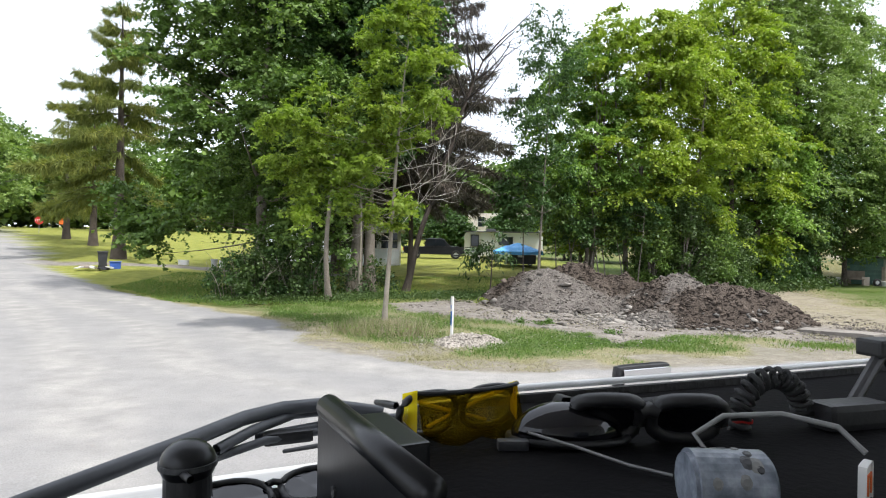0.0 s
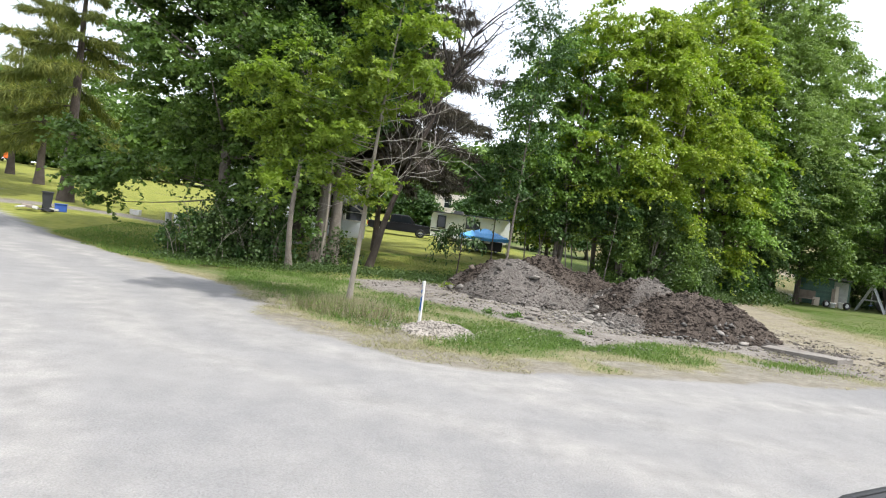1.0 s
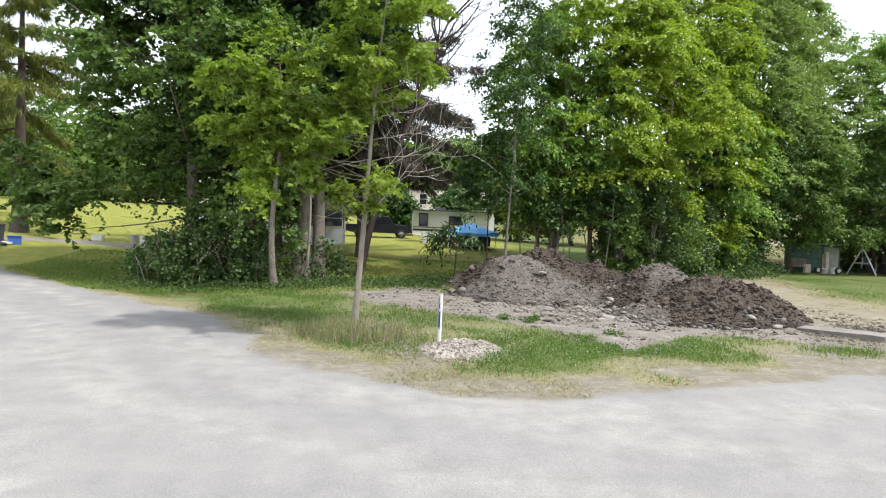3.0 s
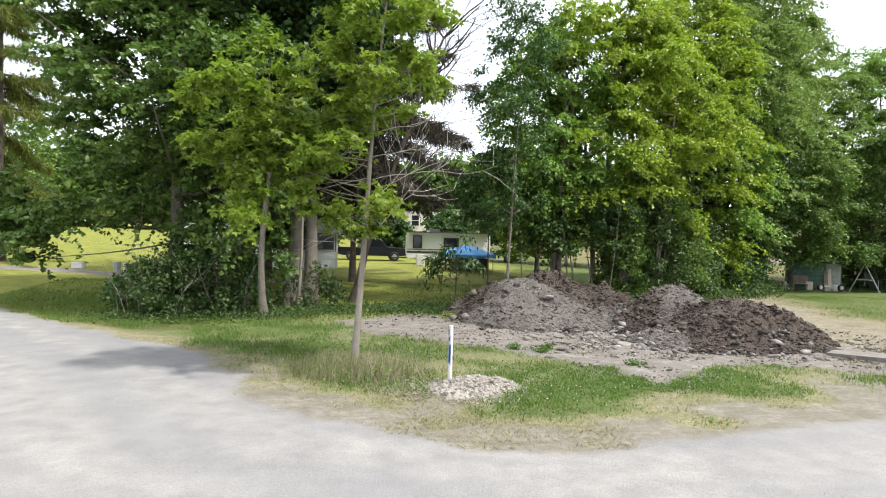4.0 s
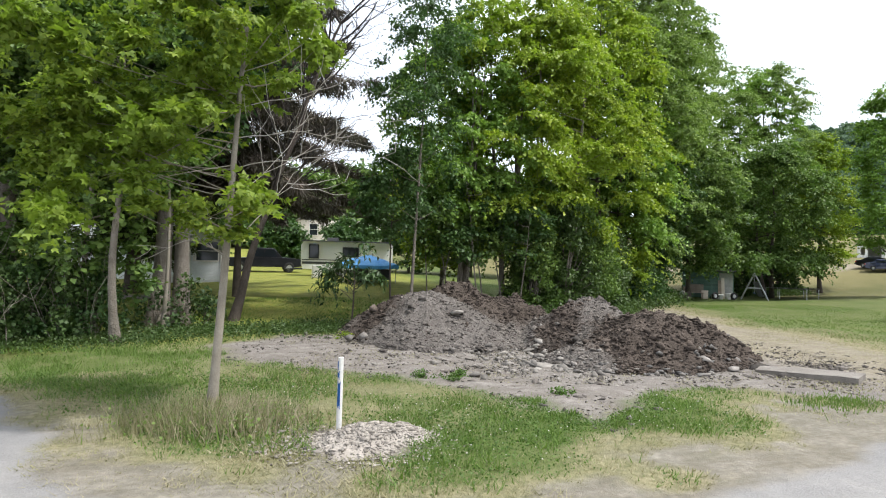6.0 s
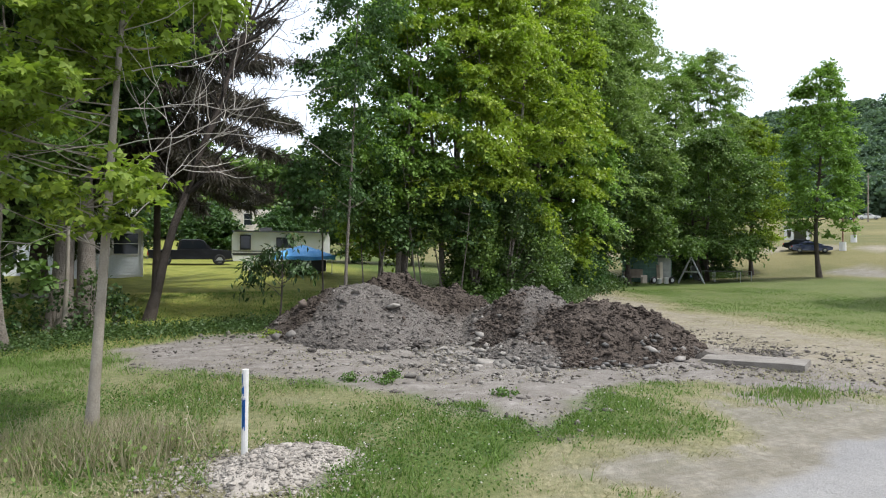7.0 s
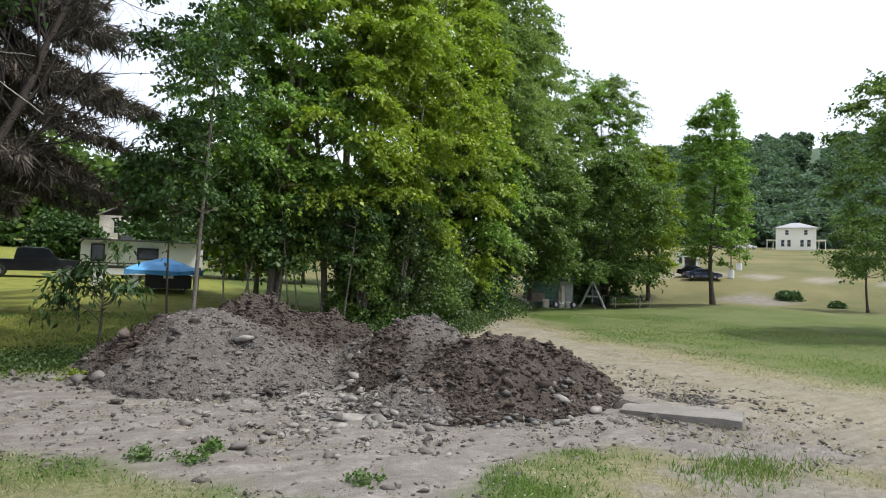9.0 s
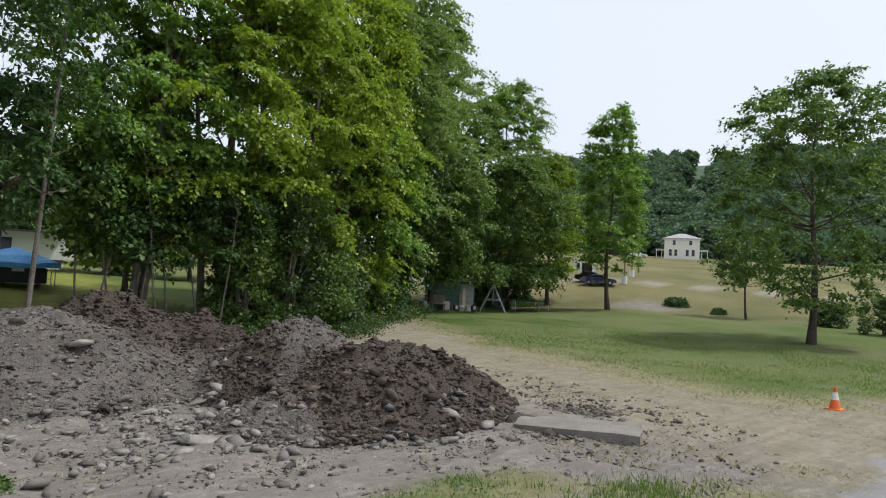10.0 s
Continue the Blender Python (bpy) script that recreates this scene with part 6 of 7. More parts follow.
bmesh.ops.create_cone(b, cap_ends=True, segments=8, radius1=0.41, radius2=0.41, depth=0.01, matrix=Matrix.Translation((0, -0.02, 1.4)) @ Matrix.Rotation(radians(90), 4, "X") @ Matrix.Rotation(radians(22.5), 4, "Z"))
plate = part("sign_plate", b, RED_SIGN, sg)
fc = bpy.data.curves.new("lettering", "FONT")
fc.body, fc.size, fc.align_x, fc.align_y, fc.extrude = "STOP", 0.3, "CENTER", "CENTER", 0.002
tx = new("lettering", fc)
fc.materials.append(WHITE_PAINT)
tx.parent = sg
tx.matrix_basis = pose(0, -0.03, 1.4, 90, 0, 0)
og = thing("warning_sign", (-39.6, 67.0, height(-39.6, 67) - 0.1), "orange rectangular warning sign on a post", "road sign", turn=32)
b = bm_new()
rod(b, (0, 0.03, 0), (0, 0.03, 1.75), 0.03, 6)
part("post", b, STEEL, og)
b = bm_new()
box(b, -0.45, -0.01, 1.05, 0.45, 0.01, 1.7)
part("sign_plate", b, ORANGE, og)

# cars, posts and garage on the far side of the field
make_car("sedan", (60.9, 56.7, height(60.9, 56.7) + 0.02), -52, "dark blue sedan parked on the dirt track", CAR_BLUE).scale = (0.82, 0.82, 0.82)
make_car("parked_car", (61.8, 58.4, height(61.8, 58.4) + 0.02), -60, "black hatchback parked behind the sedan", CAR_DARK).scale = (0.82, 0.82, 0.82)
for x, y in ((64.1, 55.6), (74.5, 61.6)):
    lp = thing("lamp_post", (x, y, height(x, y) - 0.05), "rusty steel lamp post on a white concrete base", "lamp post", "lamp posts", turn=-45)
    b = bm_new()
    rod(b, (0, 0, 0), (0, 0, 0.95), 0.34, 14, 0.32)
    part("base", b, WHITE_PAINT, lp)
    b = bm_new()
    rod(b, (0, 0, 0.95), (0, 0, 5.2), 0.075, 10, 0.06)
    part("pole", b, RUST, lp)
gr = thing("garage", (78, 72.1, height(78, 72.1) - 0.1), "small white garage with a dark open doorway", "garage", turn=-52, scale=0.8)
b = bm_new()
box(b, -2.0, 0, 0, -1.5, 0.15, 2.5)
box(b, -0.9, 0, 0, -0.5, 0.15, 2.5)
box(b, 1.4, 0, 0, 2.0, 0.15, 2.5)
box(b, -1.5, 0, 1.9, -0.9, 0.15, 2.5)
box(b, -0.5, 0, 1.9, 1.4, 0.15, 2.5)
box(b, -1.5, 0, 0, -0.9, 0.15, 0.6)
box(b, -2.0, 0.15, 0, -1.85, 5, 2.5)
box(b, 1.85, 0.15, 0, 2.0, 5, 2.5)
box(b, -1.85, 4.85, 0, 1.85, 5, 2.5)
part("wall", b, WHITE_PAINT, gr)
b = bm_new()
box(b, -2.15, -0.2, 2.5, 2.15, 5.2, 2.65, 0.02)
part("roof", b, WHITE_PAINT, gr)

# farmhouse on the rise
FH = (159.3, 103.0, height(159.3, 103) - 0.2)
fh = thing("farmhouse", FH, "two-storey cream farmhouse with hipped roof and side porches", "house", turn=-60)
b = bm_new()
box(b, -4.5, 0, 0, 4.5, 8, 5.9)
part("wall", b, CREAM, fh)
b = bm_new()
e = [b.verts.new(p) for p in ((-5, -0.5, 5.9), (5, -0.5, 5.9), (5, 8.5, 5.9), (-5, 8.5, 5.9))]
u_ = [b.verts.new(p) for p in ((-0.8, 4, 7.5), (0.8, 4, 7.5))]
b.faces.new(e[::-1])
b.faces.new((e[0], e[1], u_[1], u_[0]))
b.faces.new((e[1], e[2], u_[1]))
b.faces.new((e[2], e[3], u_[0], u_[1]))
b.faces.new((e[3], e[0], u_[0]))
part("roof", b, SHINGLE_PALE, fh)
for x, z, h in ((-2.9, 1.1, 1.7), (-1.5, 1.1, 1.7), (1.4, 1.1, 1.7), (2.9, 1.1, 1.7), (-2.0, 4.1, 1.2), (2.2, 4.1, 1.2)):
    make_window(fh, x, z, 0.75, h, -0.01)
for s in (-1, 1):
    b = bm_new()
    box(b, min(s * 4.5, s * 6.7), 0.6, 2.7, max(s * 4.5, s * 6.7), 5, 2.9)
    box(b, min(s * 4.5, s * 6.6), 0.7, 0, max(s * 4.5, s * 6.6), 5, 0.35)
    por = part("porch", b, CREAM, fh)
    for x in (5.1, 6.5):
        b = bm_new()
        box(b, s * x - 0.09, 0.7, 0.35, s * x + 0.09, 0.88, 2.7)
        part("post", b, WHITE_PAINT, por)
make_car("parked_car", (152, 111.5, height(152, 111.5)), -60, "white car parked beside the farmhouse", WHITE_PAINT)
make_car("parked_car", (147.5, 114.5, height(147.5, 114.5)), -60, "dark car parked beside the farmhouse", CAR_DARK)
up = thing("utility_pole", (139, 103, height(139, 103) - 0.2), "wooden utility pole with crossarm and wires", "utility pole", turn=20)
b = bm_new()
rod(b, (0, 0, 0), (0, 0, 11), 0.16, 8, 0.11)
part("pole", b, GREY_WOOD, up)
b = bm_new()
box(b, -1.1, -0.06, 10.2, 1.1, 0.06, 10.35)
part("crossarm", b, GREY_WOOD, up)
for k in (-1.0, 0.0, 1.0):
    pl = Pile()
    s = np.linspace(0, 1, 9)
    pl.tube(np.stack([k + 0 * s, -60 * s, 10.4 - 7 * s * (1 - s) * 1.0], 1), np.full(9, 0.025), 4)
    w_ = add_mesh("wire", pl.mesh("wire"), BLACK_PLASTIC)
    w_.parent = up

# pale house behind the trailer
bh = thing("house", (8.5, 84, height(7.5, 78) - 0.2), "pale two-storey house glimpsed behind the spruces", "house", turn=-8)
b = bm_new()
box(b, -5, 0, 0, 5, 8, 5.4)
part("wall", b, PINK_WALL, bh)
b = bm_new()
gable_roof(b, -5, 5, 0, 8, 5.4, 2.6)
part("roof", b, SHINGLE, bh)
for x in (-3.2, 0, 3.2):
    for z in (1.0, 3.6):
        make_window(bh, x, z, 0.9, 1.3, -0.01)
bh2 = thing("house", (-10.5, 82, height(-10.5, 82) - 0.2), "grey house glimpsed behind the spruces", "house", turn=6)
b = bm_new()
box(b, -4.5, 0, 0, 4.5, 8, 5.6)
part("wall", b, surface("grey siding", (0.40, 0.39, 0.38), (0.5, 0.49, 0.48), 0.6, 8, 0.7, 0.1), bh2)
b = bm_new()
gable_roof(b, -4.5, 4.5, 0, 8, 5.6, 2.8)
part("roof", b, SHINGLE, bh2)
for x in (-2.5, 2.5):
    for z in (1.0, 3.6):
        make_window(bh2, x, z, 0.9, 1.3, -0.01)


# ---- grass, weeds and small growth ----
def blades(name, label, x, y, tall, wide, material, seed, lean=0.35, category="grass"):
    rng = np.random.default_rng(seed)
    n = len(x)
    h = tall * rng.uniform(0.5, 1.25, (n, 1))
    a = rng.uniform(0, 6.28, n)
    s = np.stack([np.cos(a), np.sin(a), 0 * a], 1) * wide * rng.uniform(0.6, 1.4, (n, 1))
    d = np.stack([rng.normal(0, lean, n), rng.normal(0, lean, n), np.ones(n)], 1)
    base = np.stack([x, y, land(x, y) - 0.02], 1)
    tip = base + d * h
    v = np.stack([base - s, base + s, tip + s * 0.15, tip - s * 0.15], 1).reshape(-1, 3)
    tagged(add_mesh(name, quads_mesh(name, v, np.arange(n * 4).reshape(-1, 4)), material), label, category, kind="stuff")


def scatter(rng, n, x0, x1, y0, y1, keep):
    x, y = rng.uniform(x0, x1, n), rng.uniform(y0, y1, n)
    g, d, r, l = masks(x, y)
    ok = keep(x, y, g, d, r, l) & (heap(x, y) < 0.05)
    return x[ok], y[ok]


rng = np.random.default_rng(301)
x, y = scatter(rng, 220000, -9, 14, 14, 28.5, lambda x, y, g, d, r, l: (g < 0.35) & (d < 0.45) & (growth(x, y) > rng.uniform(0.3, 0.6, len(x))))
blades("verge_grass", "patchy green grass with clover on the verge", x, y, 0.06 + 0.07 * (wave(x, y, 0.5, 305) > 0.5)[:, None], 0.009, GRASS_GREEN, 302, 0.5)
x, y = scatter(rng, 110000, -9, 14, 13.5, 24, lambda x, y, g, d, r, l: (g < 0.7) & (d < 0.6) & (growth(x, y) < rng.uniform(0.28, 0.75, len(x))))
blades("dry_grass", "straw-coloured dry grass along the gravel edge", x, y, 0.055, 0.009, GRASS_DRY, 303, 0.9)
x, y = rng.normal(-1.45, 0.6, 3600), rng.normal(18.95, 0.4, 3600)
ok = masks(x, y)[0] < 0.2
x, y = x[ok], y[ok]
blades("tall_weeds", "tall seeding grass and weeds round the young maple", x, y, 0.40, 0.007, GRASS_DRY, 304, 0.35)
x, y = rng.normal(-1.45, 0.5, 700), rng.normal(19.0, 0.4, 700)
ok = masks(x, y)[0] < 0.2
x, y = x[ok], y[ok]
blades("tall_grass", "tall green grass round the young maple", x, y, 0.36, 0.011, GRASS_GREEN, 305, 0.45)
x, y = scatter(rng, 110000, 10, 36, 17, 44, lambda x, y, g, d, r, l: (g < 0.3) & (d + 0.5 * r + 0.7 * (wave(x, y, 2.2, 88) - 0.3) < rng.uniform(0.1, 0.7, len(x))))
blades("field_grass", "short mown grass with dry patches in the field", x, y, 0.06, 0.014, GRASS_GREEN, 306, 0.7)
x, y = scatter(rng, 30000, 11, 30, 17, 42, lambda x, y, g, d, r, l: (r > 0.35) & (g < 0.4) & (sandy(x, y) < 0.35))
blades("field_straw", "dry straw along the tracks in the field", x, y, 0.06, 0.014, GRASS_DRY, 307, 1.2)
x, y = scatter(rng, 26000, 0, 19, 17, 34, lambda x, y, g, d, r, l: (d > 0.4) & (g < 0.4))
blades("dry_litter", "dead straw and chips strewn over bare soil", x, y, 0.04, 0.009, GRASS_DRY, 311, 2.2, "litter")
x, y = scatter(rng, 9000, -4.6, 2.6, 14.2, 18.6, lambda x, y, g, d, r, l: (g < 0.9) & (growth(x, y) < 0.62))
blades("verge_straw", "flattened dead straw beside the gravel", x, y, 0.06, 0.009, GRASS_DRY, 312, 1.6)
x, y = scatter(rng, 60000, -16, 9, 27, 40, lambda x, y, g, d, r, l: (g < 0.3) & (d < 0.4))
blades("lawn_grass", "bright mown lawn grass", x, y, 0.08, 0.016, GRASS_GREEN, 308, 0.5)
x, y = rng.normal(10.5, 0.6, 1300) + 0.4 * rng.normal(0, 1, 1300) ** 3 * 0.2, rng.normal(18.5, 0.35, 1300)
blades("grass_tuft", "green grass tufts in front of the concrete block", x, y, 0.11, 0.010, GRASS_GREEN, 309)
# clover flowers
x, y = scatter(rng, 420, -1, 8, 16.2, 21.5, lambda x, y, g, d, r, l: (g < 0.3) & (d < 0.4) & (growth(x, y) > 0.42))
v, f = rock_arrays(rng, np.stack([x, y, land(x, y) + rng.uniform(0.05, 0.13, len(x))], 1), np.full(len(x), 0.011))
tagged(add_mesh("clover_flowers", quads_mesh("clover_flowers", v, f), PETAL), "tiny white clover flowers in the grass", "flowers", kind="stuff")


def low_leaves(name, label, x, y, top, size, material, seed):
    rng = np.random.default_rng(seed)
    n = len(x)
    at = np.stack([x, y, land(x, y) + rng.uniform(0.02, 1, n) ** 1.4 * top], 1)
    v, f = leaf_arrays(rng, at, unit(rng.normal(0, 1, (n, 3))), size, 0.5, 0.45, 0.1)
    tagged(add_mesh(name, quads_mesh(name, v, f), material), label, "weeds", kind="stuff")


def strip(rng, n, line, wide):
    p = np.array(line, float)
    t = rng.uniform(0, len(p) - 1.001, n)
    i = t.astype(int)
    w = (t - i)[:, None]
    q = p[i] * (1 - w) + p[i + 1] * w + rng.normal(0, wide, (n, 2))
    return q[:, 0], q[:, 1]


x, y = scatter(rng, 90000, -8, 9, 15.0, 24, lambda x, y, g, d, r, l: (g < 0.3) & (d < 0.5) & (growth(x, y) > rng.uniform(0.35, 0.75, len(x))))
low_leaves("clover", "low clover leaves among the verge grass", x, y, 0.085, 0.036, LEAF_WEED, 318)
x, y = rng.normal(-1.35, 0.6, 1500), rng.normal(18.9, 0.4, 1500)
low_leaves("leafy_weeds", "leafy pale weeds round the young maple", x, y, 0.3, 0.055, LEAF_POPLAR, 319)
x, y = strip(rng, 15000, [(-9.5, 28.2), (-5.5, 28.7), (-2.5, 30.2), (0.5, 30.8), (2.6, 31.2)], 0.75)
low_leaves("ground_weeds", "low green weeds along the foot of the trees", x, y, 0.26, 0.07, LEAF_SHRUB, 320)
x, y = strip(rng, 16000, [(8.5, 34.3), (12, 34.6), (16, 36.0), (20, 40.5)], 0.6)
low_leaves("ground_weeds", "low green weeds behind the soil heaps", x, y, 0.6, 0.1, LEAF_SHRUB, 321)
x, y = strip(rng, 14000, [(17, 40.5), (22, 42.8), (25.5, 46.0), (28.8, 50.6)], 0.9)
low_leaves("ground_weeds", "low green weeds along the tree row", x, y, 0.7, 0.14, LEAF_SHRUB, 322)
x, y = strip(rng, 7000, [(38.5, 54.0), (46, 54.5)], 0.9)
low_leaves("ground_weeds", "low green weeds along the tree row", x, y, 0.6, 0.14, LEAF_SHRUB, 323)
for k, (x, y, w, t, lf, lb) in enumerate(((3.25, 22.0, 0.38, 0.2, LEAF_WEED, "leafy green weed growing in bare soil"), (2.75, 22.4, 0.2, 0.2, LEAF_WEED, "leafy green weed growing in bare soil"),
                                     (3.7, 22.5, 0.22, 0.22, LEAF_WEED, "leafy green weed growing in bare soil"), (1.9, 29.0, 0.38, 0.3, LEAF_YELLOW, "yellow-green hosta clump at the lawn's edge"),
                                     (5.2, 20.3, 0.3, 0.16, LEAF_WEED, "leafy green weed growing in bare soil"))):
    make_bush("weed_clump", x, y, w, t * 0.7, lb, lf, 330 + k, 20, 12, 0.05, "weed", 0.1)
make_tree("sumac", 2.35, 31.0, 3.1, 0.95, 0.9, "small dark sumac with drooping leaves by the soil heap", LEAF_SUMAC, BARK_DARK, 340, 0.04, "round", 13, 60, 0.25, 0.5, (0.1, 0), narrow=0.17, droop=1.5)
make_tree("sapling", 4.3, 33.3, 6.8, 1.5, 3.5, "dark leafy sapling hanging over the lawn's edge", LEAF_DARK, BARK_DARK, 341, 0.045, "oval", 34, 90, 0.18, 0.6, narrow=0.4, droop=0.9)
for k, (x, y, w, t) in enumerate(((-3.2, 31.5, 0.7, 1.7), (-4.1, 31.1, 0.8, 1.4), (-2.6, 31.9, 0.5, 1.2))):
    make_bush("brush", x, y, w, t, "sparse leafy brush at the lawn's edge", LEAF_SUMAC if k else LEAF_SHRUB, 370 + k, 15, 26, 0.12, cl=0.3)
for k, (x, y, w, t) in enumerate(((18.5, 41.0, 1.5, 2.6), (21.0, 42.5, 1.6, 2.2), (22.4, 43.2, 1.3, 3.0), (24.6, 46.4, 1.5, 3.0), (26.0, 49.0, 1.5, 3.6), (28.8, 52.0, 1.6, 4.0), (40.5, 56.5, 1.8, 3.2), (44.5, 57.5, 1.8, 3.0), (47, 56.5, 1.7, 2.6), (37.5, 55.5, 1.5, 3.4))):
    make_bush("shrub", x, y, w, t, "shady leafy shrub at the foot of the tree row", LEAF_DARK if k % 3 else LEAF_SHRUB, 350 + k, 60, 90, 0.16, cl=0.55)


# ---- the white van from which the walk sets out, and what lies on its dashboard ----
VAN = (0.09, 1.93, 0.0)
DASH = surface("black dashboard vinyl", (0.004, 0.004, 0.0045), (0.008, 0.0075, 0.0075), 6, 120, 0.85, 0.35, 0.002, spec=0.05)
VAN_WHITE = surface("white van paint", (0.70, 0.70, 0.69), (0.78, 0.78, 0.77), 1.5, 30, 0.35, 0.05, 0.002, coat=0.4)
GLOSS_BLACK = surface("satin black", (0.005, 0.0055, 0.007), (0.008, 0.0085, 0.010), 3, 90, 0.32, 0.05, 0.001, spec=0.35)
LENS = glass_surface("dark lens", (0.004, 0.004, 0.006))
MUG = surface("grey-blue glaze", (0.10, 0.12, 0.15), (0.34, 0.37, 0.42), 55, 110, 0.35, 0.2, 0.001)
MIRROR = surface("mirror glass", (0.85, 0.86, 0.87), (0.88, 0.88, 0.88), 1, 1, 0.03, 0, metal=1.0)
van = thing("delivery_van", VAN, "white step van with black dashboard standing on gravel", "van", turn=26)
b = bm_new()
box(b, -0.85, -4.2, 0.55, 1.45, -0.75, 3.15, 0.05)
part("cargo_body", b, VAN_WHITE, van)
b = bm_new()
box(b, -0.8, -0.75, 0.55, -0.74, 0.55, 1.95, 0.01)
box(b, 1.34, -0.75, 0.55, 1.4, 0.55, 1.95, 0.01)
box(b, -0.74, 0.49, 0.55, 1.34, 0.55, 2.10, 0.01)
box(b, -0.74, -0.75, 0.55, 1.34, 0.49, 0.62)
part("cab_shell", b, VAN_WHITE, van)
b = bm_new()
box(b, -0.8, -0.75, 2.95, 1.4, 0.56, 3.05, 0.03)
part("cab_roof", b, VAN_WHITE, van)
for x in (-0.77, 1.37):
    b = bm_new()
    rod(b, (x, 0.60, 1.93), (x, 0.5, 2.97), 0.035, 8)
    part("windscreen_pillar", b, VAN_WHITE, van)
b = bm_new()
for x0, x1, s in ((-0.8, 1.4, 1),):
    prof = [(0.555, 2.112), (0.72, 2.10), (1.25, 1.93), (1.55, 1.72), (1.62, 1.4), (1.62, 0.6), (0.555, 0.6)]
    lf = [b.verts.new((x0 + 0.06, y, z)) for y, z in prof]
    rt = [b.verts.new((x1 - 0.06, y, z)) for y, z in prof]
    for i in range(len(prof)):
        j = (i + 1) % len(prof)
        b.faces.new((lf[i], lf[j], rt[j], rt[i]))
    b.faces.new(lf[::-1])
    b.faces.new(rt)
bmesh.ops.recalc_face_normals(b, faces=b.faces)
bmesh.ops.bevel(b, geom=b.edges[:], offset=0.03, segments=2, affect="EDGES")
part("hood", b, VAN_WHITE, van)
b = bm_new()
near_edge = [(-0.74, 0.42), (0.10, 0.41), (0.18, 0.395), (0.275, 0.345), (0.33, 0.16), (1.34, 0.12)]
far_edge = [(1.34, 0.575), (1.03, 0.60), (0.716, 0.62), (0.40, 0.644), (0.266, 0.64), (0.20, 0.61), (0.15, 0.50), (0.11, 0.476), (0.0, 0.488), (-0.74, 0.50)]
b.faces.new([b.verts.new((x, y, 2.184)) for x, y in near_edge + far_edge])
r = bmesh.ops.extrude_face_region(b, geom=b.faces[:])
bmesh.ops.translate(b, verts=[v_ for v_ in r["geom"] if isinstance(v_, bmesh.types.BMVert)], vec=(0, 0, -0.055))
bmesh.ops.recalc_face_normals(b, faces=b.faces)
part("dashboard", b, DASH, van, "black vinyl dashboard")
b = bm_new()
box(b, -0.74, 0.43, 1.7, 1.34, 0.488, 2.127)
part("dash_front", b, DASH, van)
b = bm_new()
pl = Pile()
pl.tube([(x, y - 0.004, 2.178) for x, y in near_edge], np.full(6, 0.006), 6)
trim = add_mesh("dash_trim", pl.mesh("dash_trim", True), STEEL)
trim.parent = van
b.free()
b = bm_new()
for (x0, y0), (x1, y1) in zip(far_edge[:5], far_edge[1:5]):
    b.faces.new([b.verts.new(p) for p in ((x0, y0, 2.15), (x1, y1, 2.15), (x1, y1, 2.194), (x0, y0, 2.194))])
bmesh.ops.remove_doubles(b, verts=b.verts[:], dist=0.0005)
bmesh.ops.solidify(b, geom=b.faces[:], thickness=0.008)
part("screen_seal", b, RUBBER, van, "black rubber windscreen seal")
pl = Pile()
pl.tube([(x, y + 0.008, 2.199) for x, y in far_edge[:5]], np.full(5, 0.0048), 8)
rim = add_mesh("screen_edge", pl.mesh("screen_edge", True), VAN_WHITE)
rim.parent = van
WIPER = surface("grey wiper metal", (0.05, 0.055, 0.062), (0.09, 0.095, 0.105), 6, 60, 0.45, 0.1, 0.001)
for name, pts, r in (("wiper_arm", [(-0.16, 0.52, 2.165), (-0.091, 0.545, 2.178), (0.022, 0.638, 2.182), (0.083, 0.693, 2.184), (0.131, 0.72, 2.184), (0.181, 0.728, 2.182), (0.25, 0.70, 2.172)], 0.0085),
                     ("wiper_hose", [(0.052, 0.655, 2.165), (0.094, 0.688, 2.172), (0.147, 0.727, 2.174), (0.19, 0.735, 2.172)], 0.006),
                     ("wiper_link", [(0.035, 0.65, 2.155), (0.106, 0.683, 2.160), (0.174, 0.702, 2.158), (0.26, 0.70, 2.150)], 0.005),
                     ("wiper_blade", [(0.10, 0.70, 2.158), (0.20, 0.725, 2.158), (0.42, 0.74, 2.148)], 0.007)):
    pl = Pile()
    pl.tube(pts, np.full(len(pts), r), 8)
    add_mesh(name, pl.mesh(name, True), WIPER).parent = van
b = bm_new()
box(b, 0.105, 0.683, 2.152, 0.16, 0.70, 2.166, 0.004)
part("wiper_pivot", b, BLACK_PLASTIC, van)
b = bm_new()
box(b, 1.50, 1.66, 1.85, 1.75, 1.71, 1.975, 0.03)
mir = part("fender_mirror", b, BLACK_PLASTIC, van, "square hood mirror")
b = bm_new()
box(b, 1.515, 1.65, 1.862, 1.735, 1.6585, 1.963, 0.002)
part("mirror_glass", b, MIRROR, mir)
b = bm_new()
rod(b, (1.3, 1.35, 1.82), (1.56, 1.68, 1.9), 0.012, 8)
part("mirror_arm", b, BLACK_PLASTIC, mir)
for x in (-0.62, 1.22):
    for y in (1.0, -2.9):
        disc_wheel(van, x, y, 0.38, 0.38, 0.24, "x")
for x in (-0.5, 1.1):
    b = bm_new()
    rod(b, (x, 1.6, 1.1), (x, 1.65, 1.1), 0.1, 16)
    part("headlight", b, CHROME, van)
VM = Matrix.Translation(VAN) @ Matrix.Rotation(radians(26), 4, "Z")
TOP = 2.184


def on_dash(name, x, y, turn, label, category):
    p = VM @ Vector((x, y, TOP))
    return thing(name, p, label, category, turn=26 + turn)


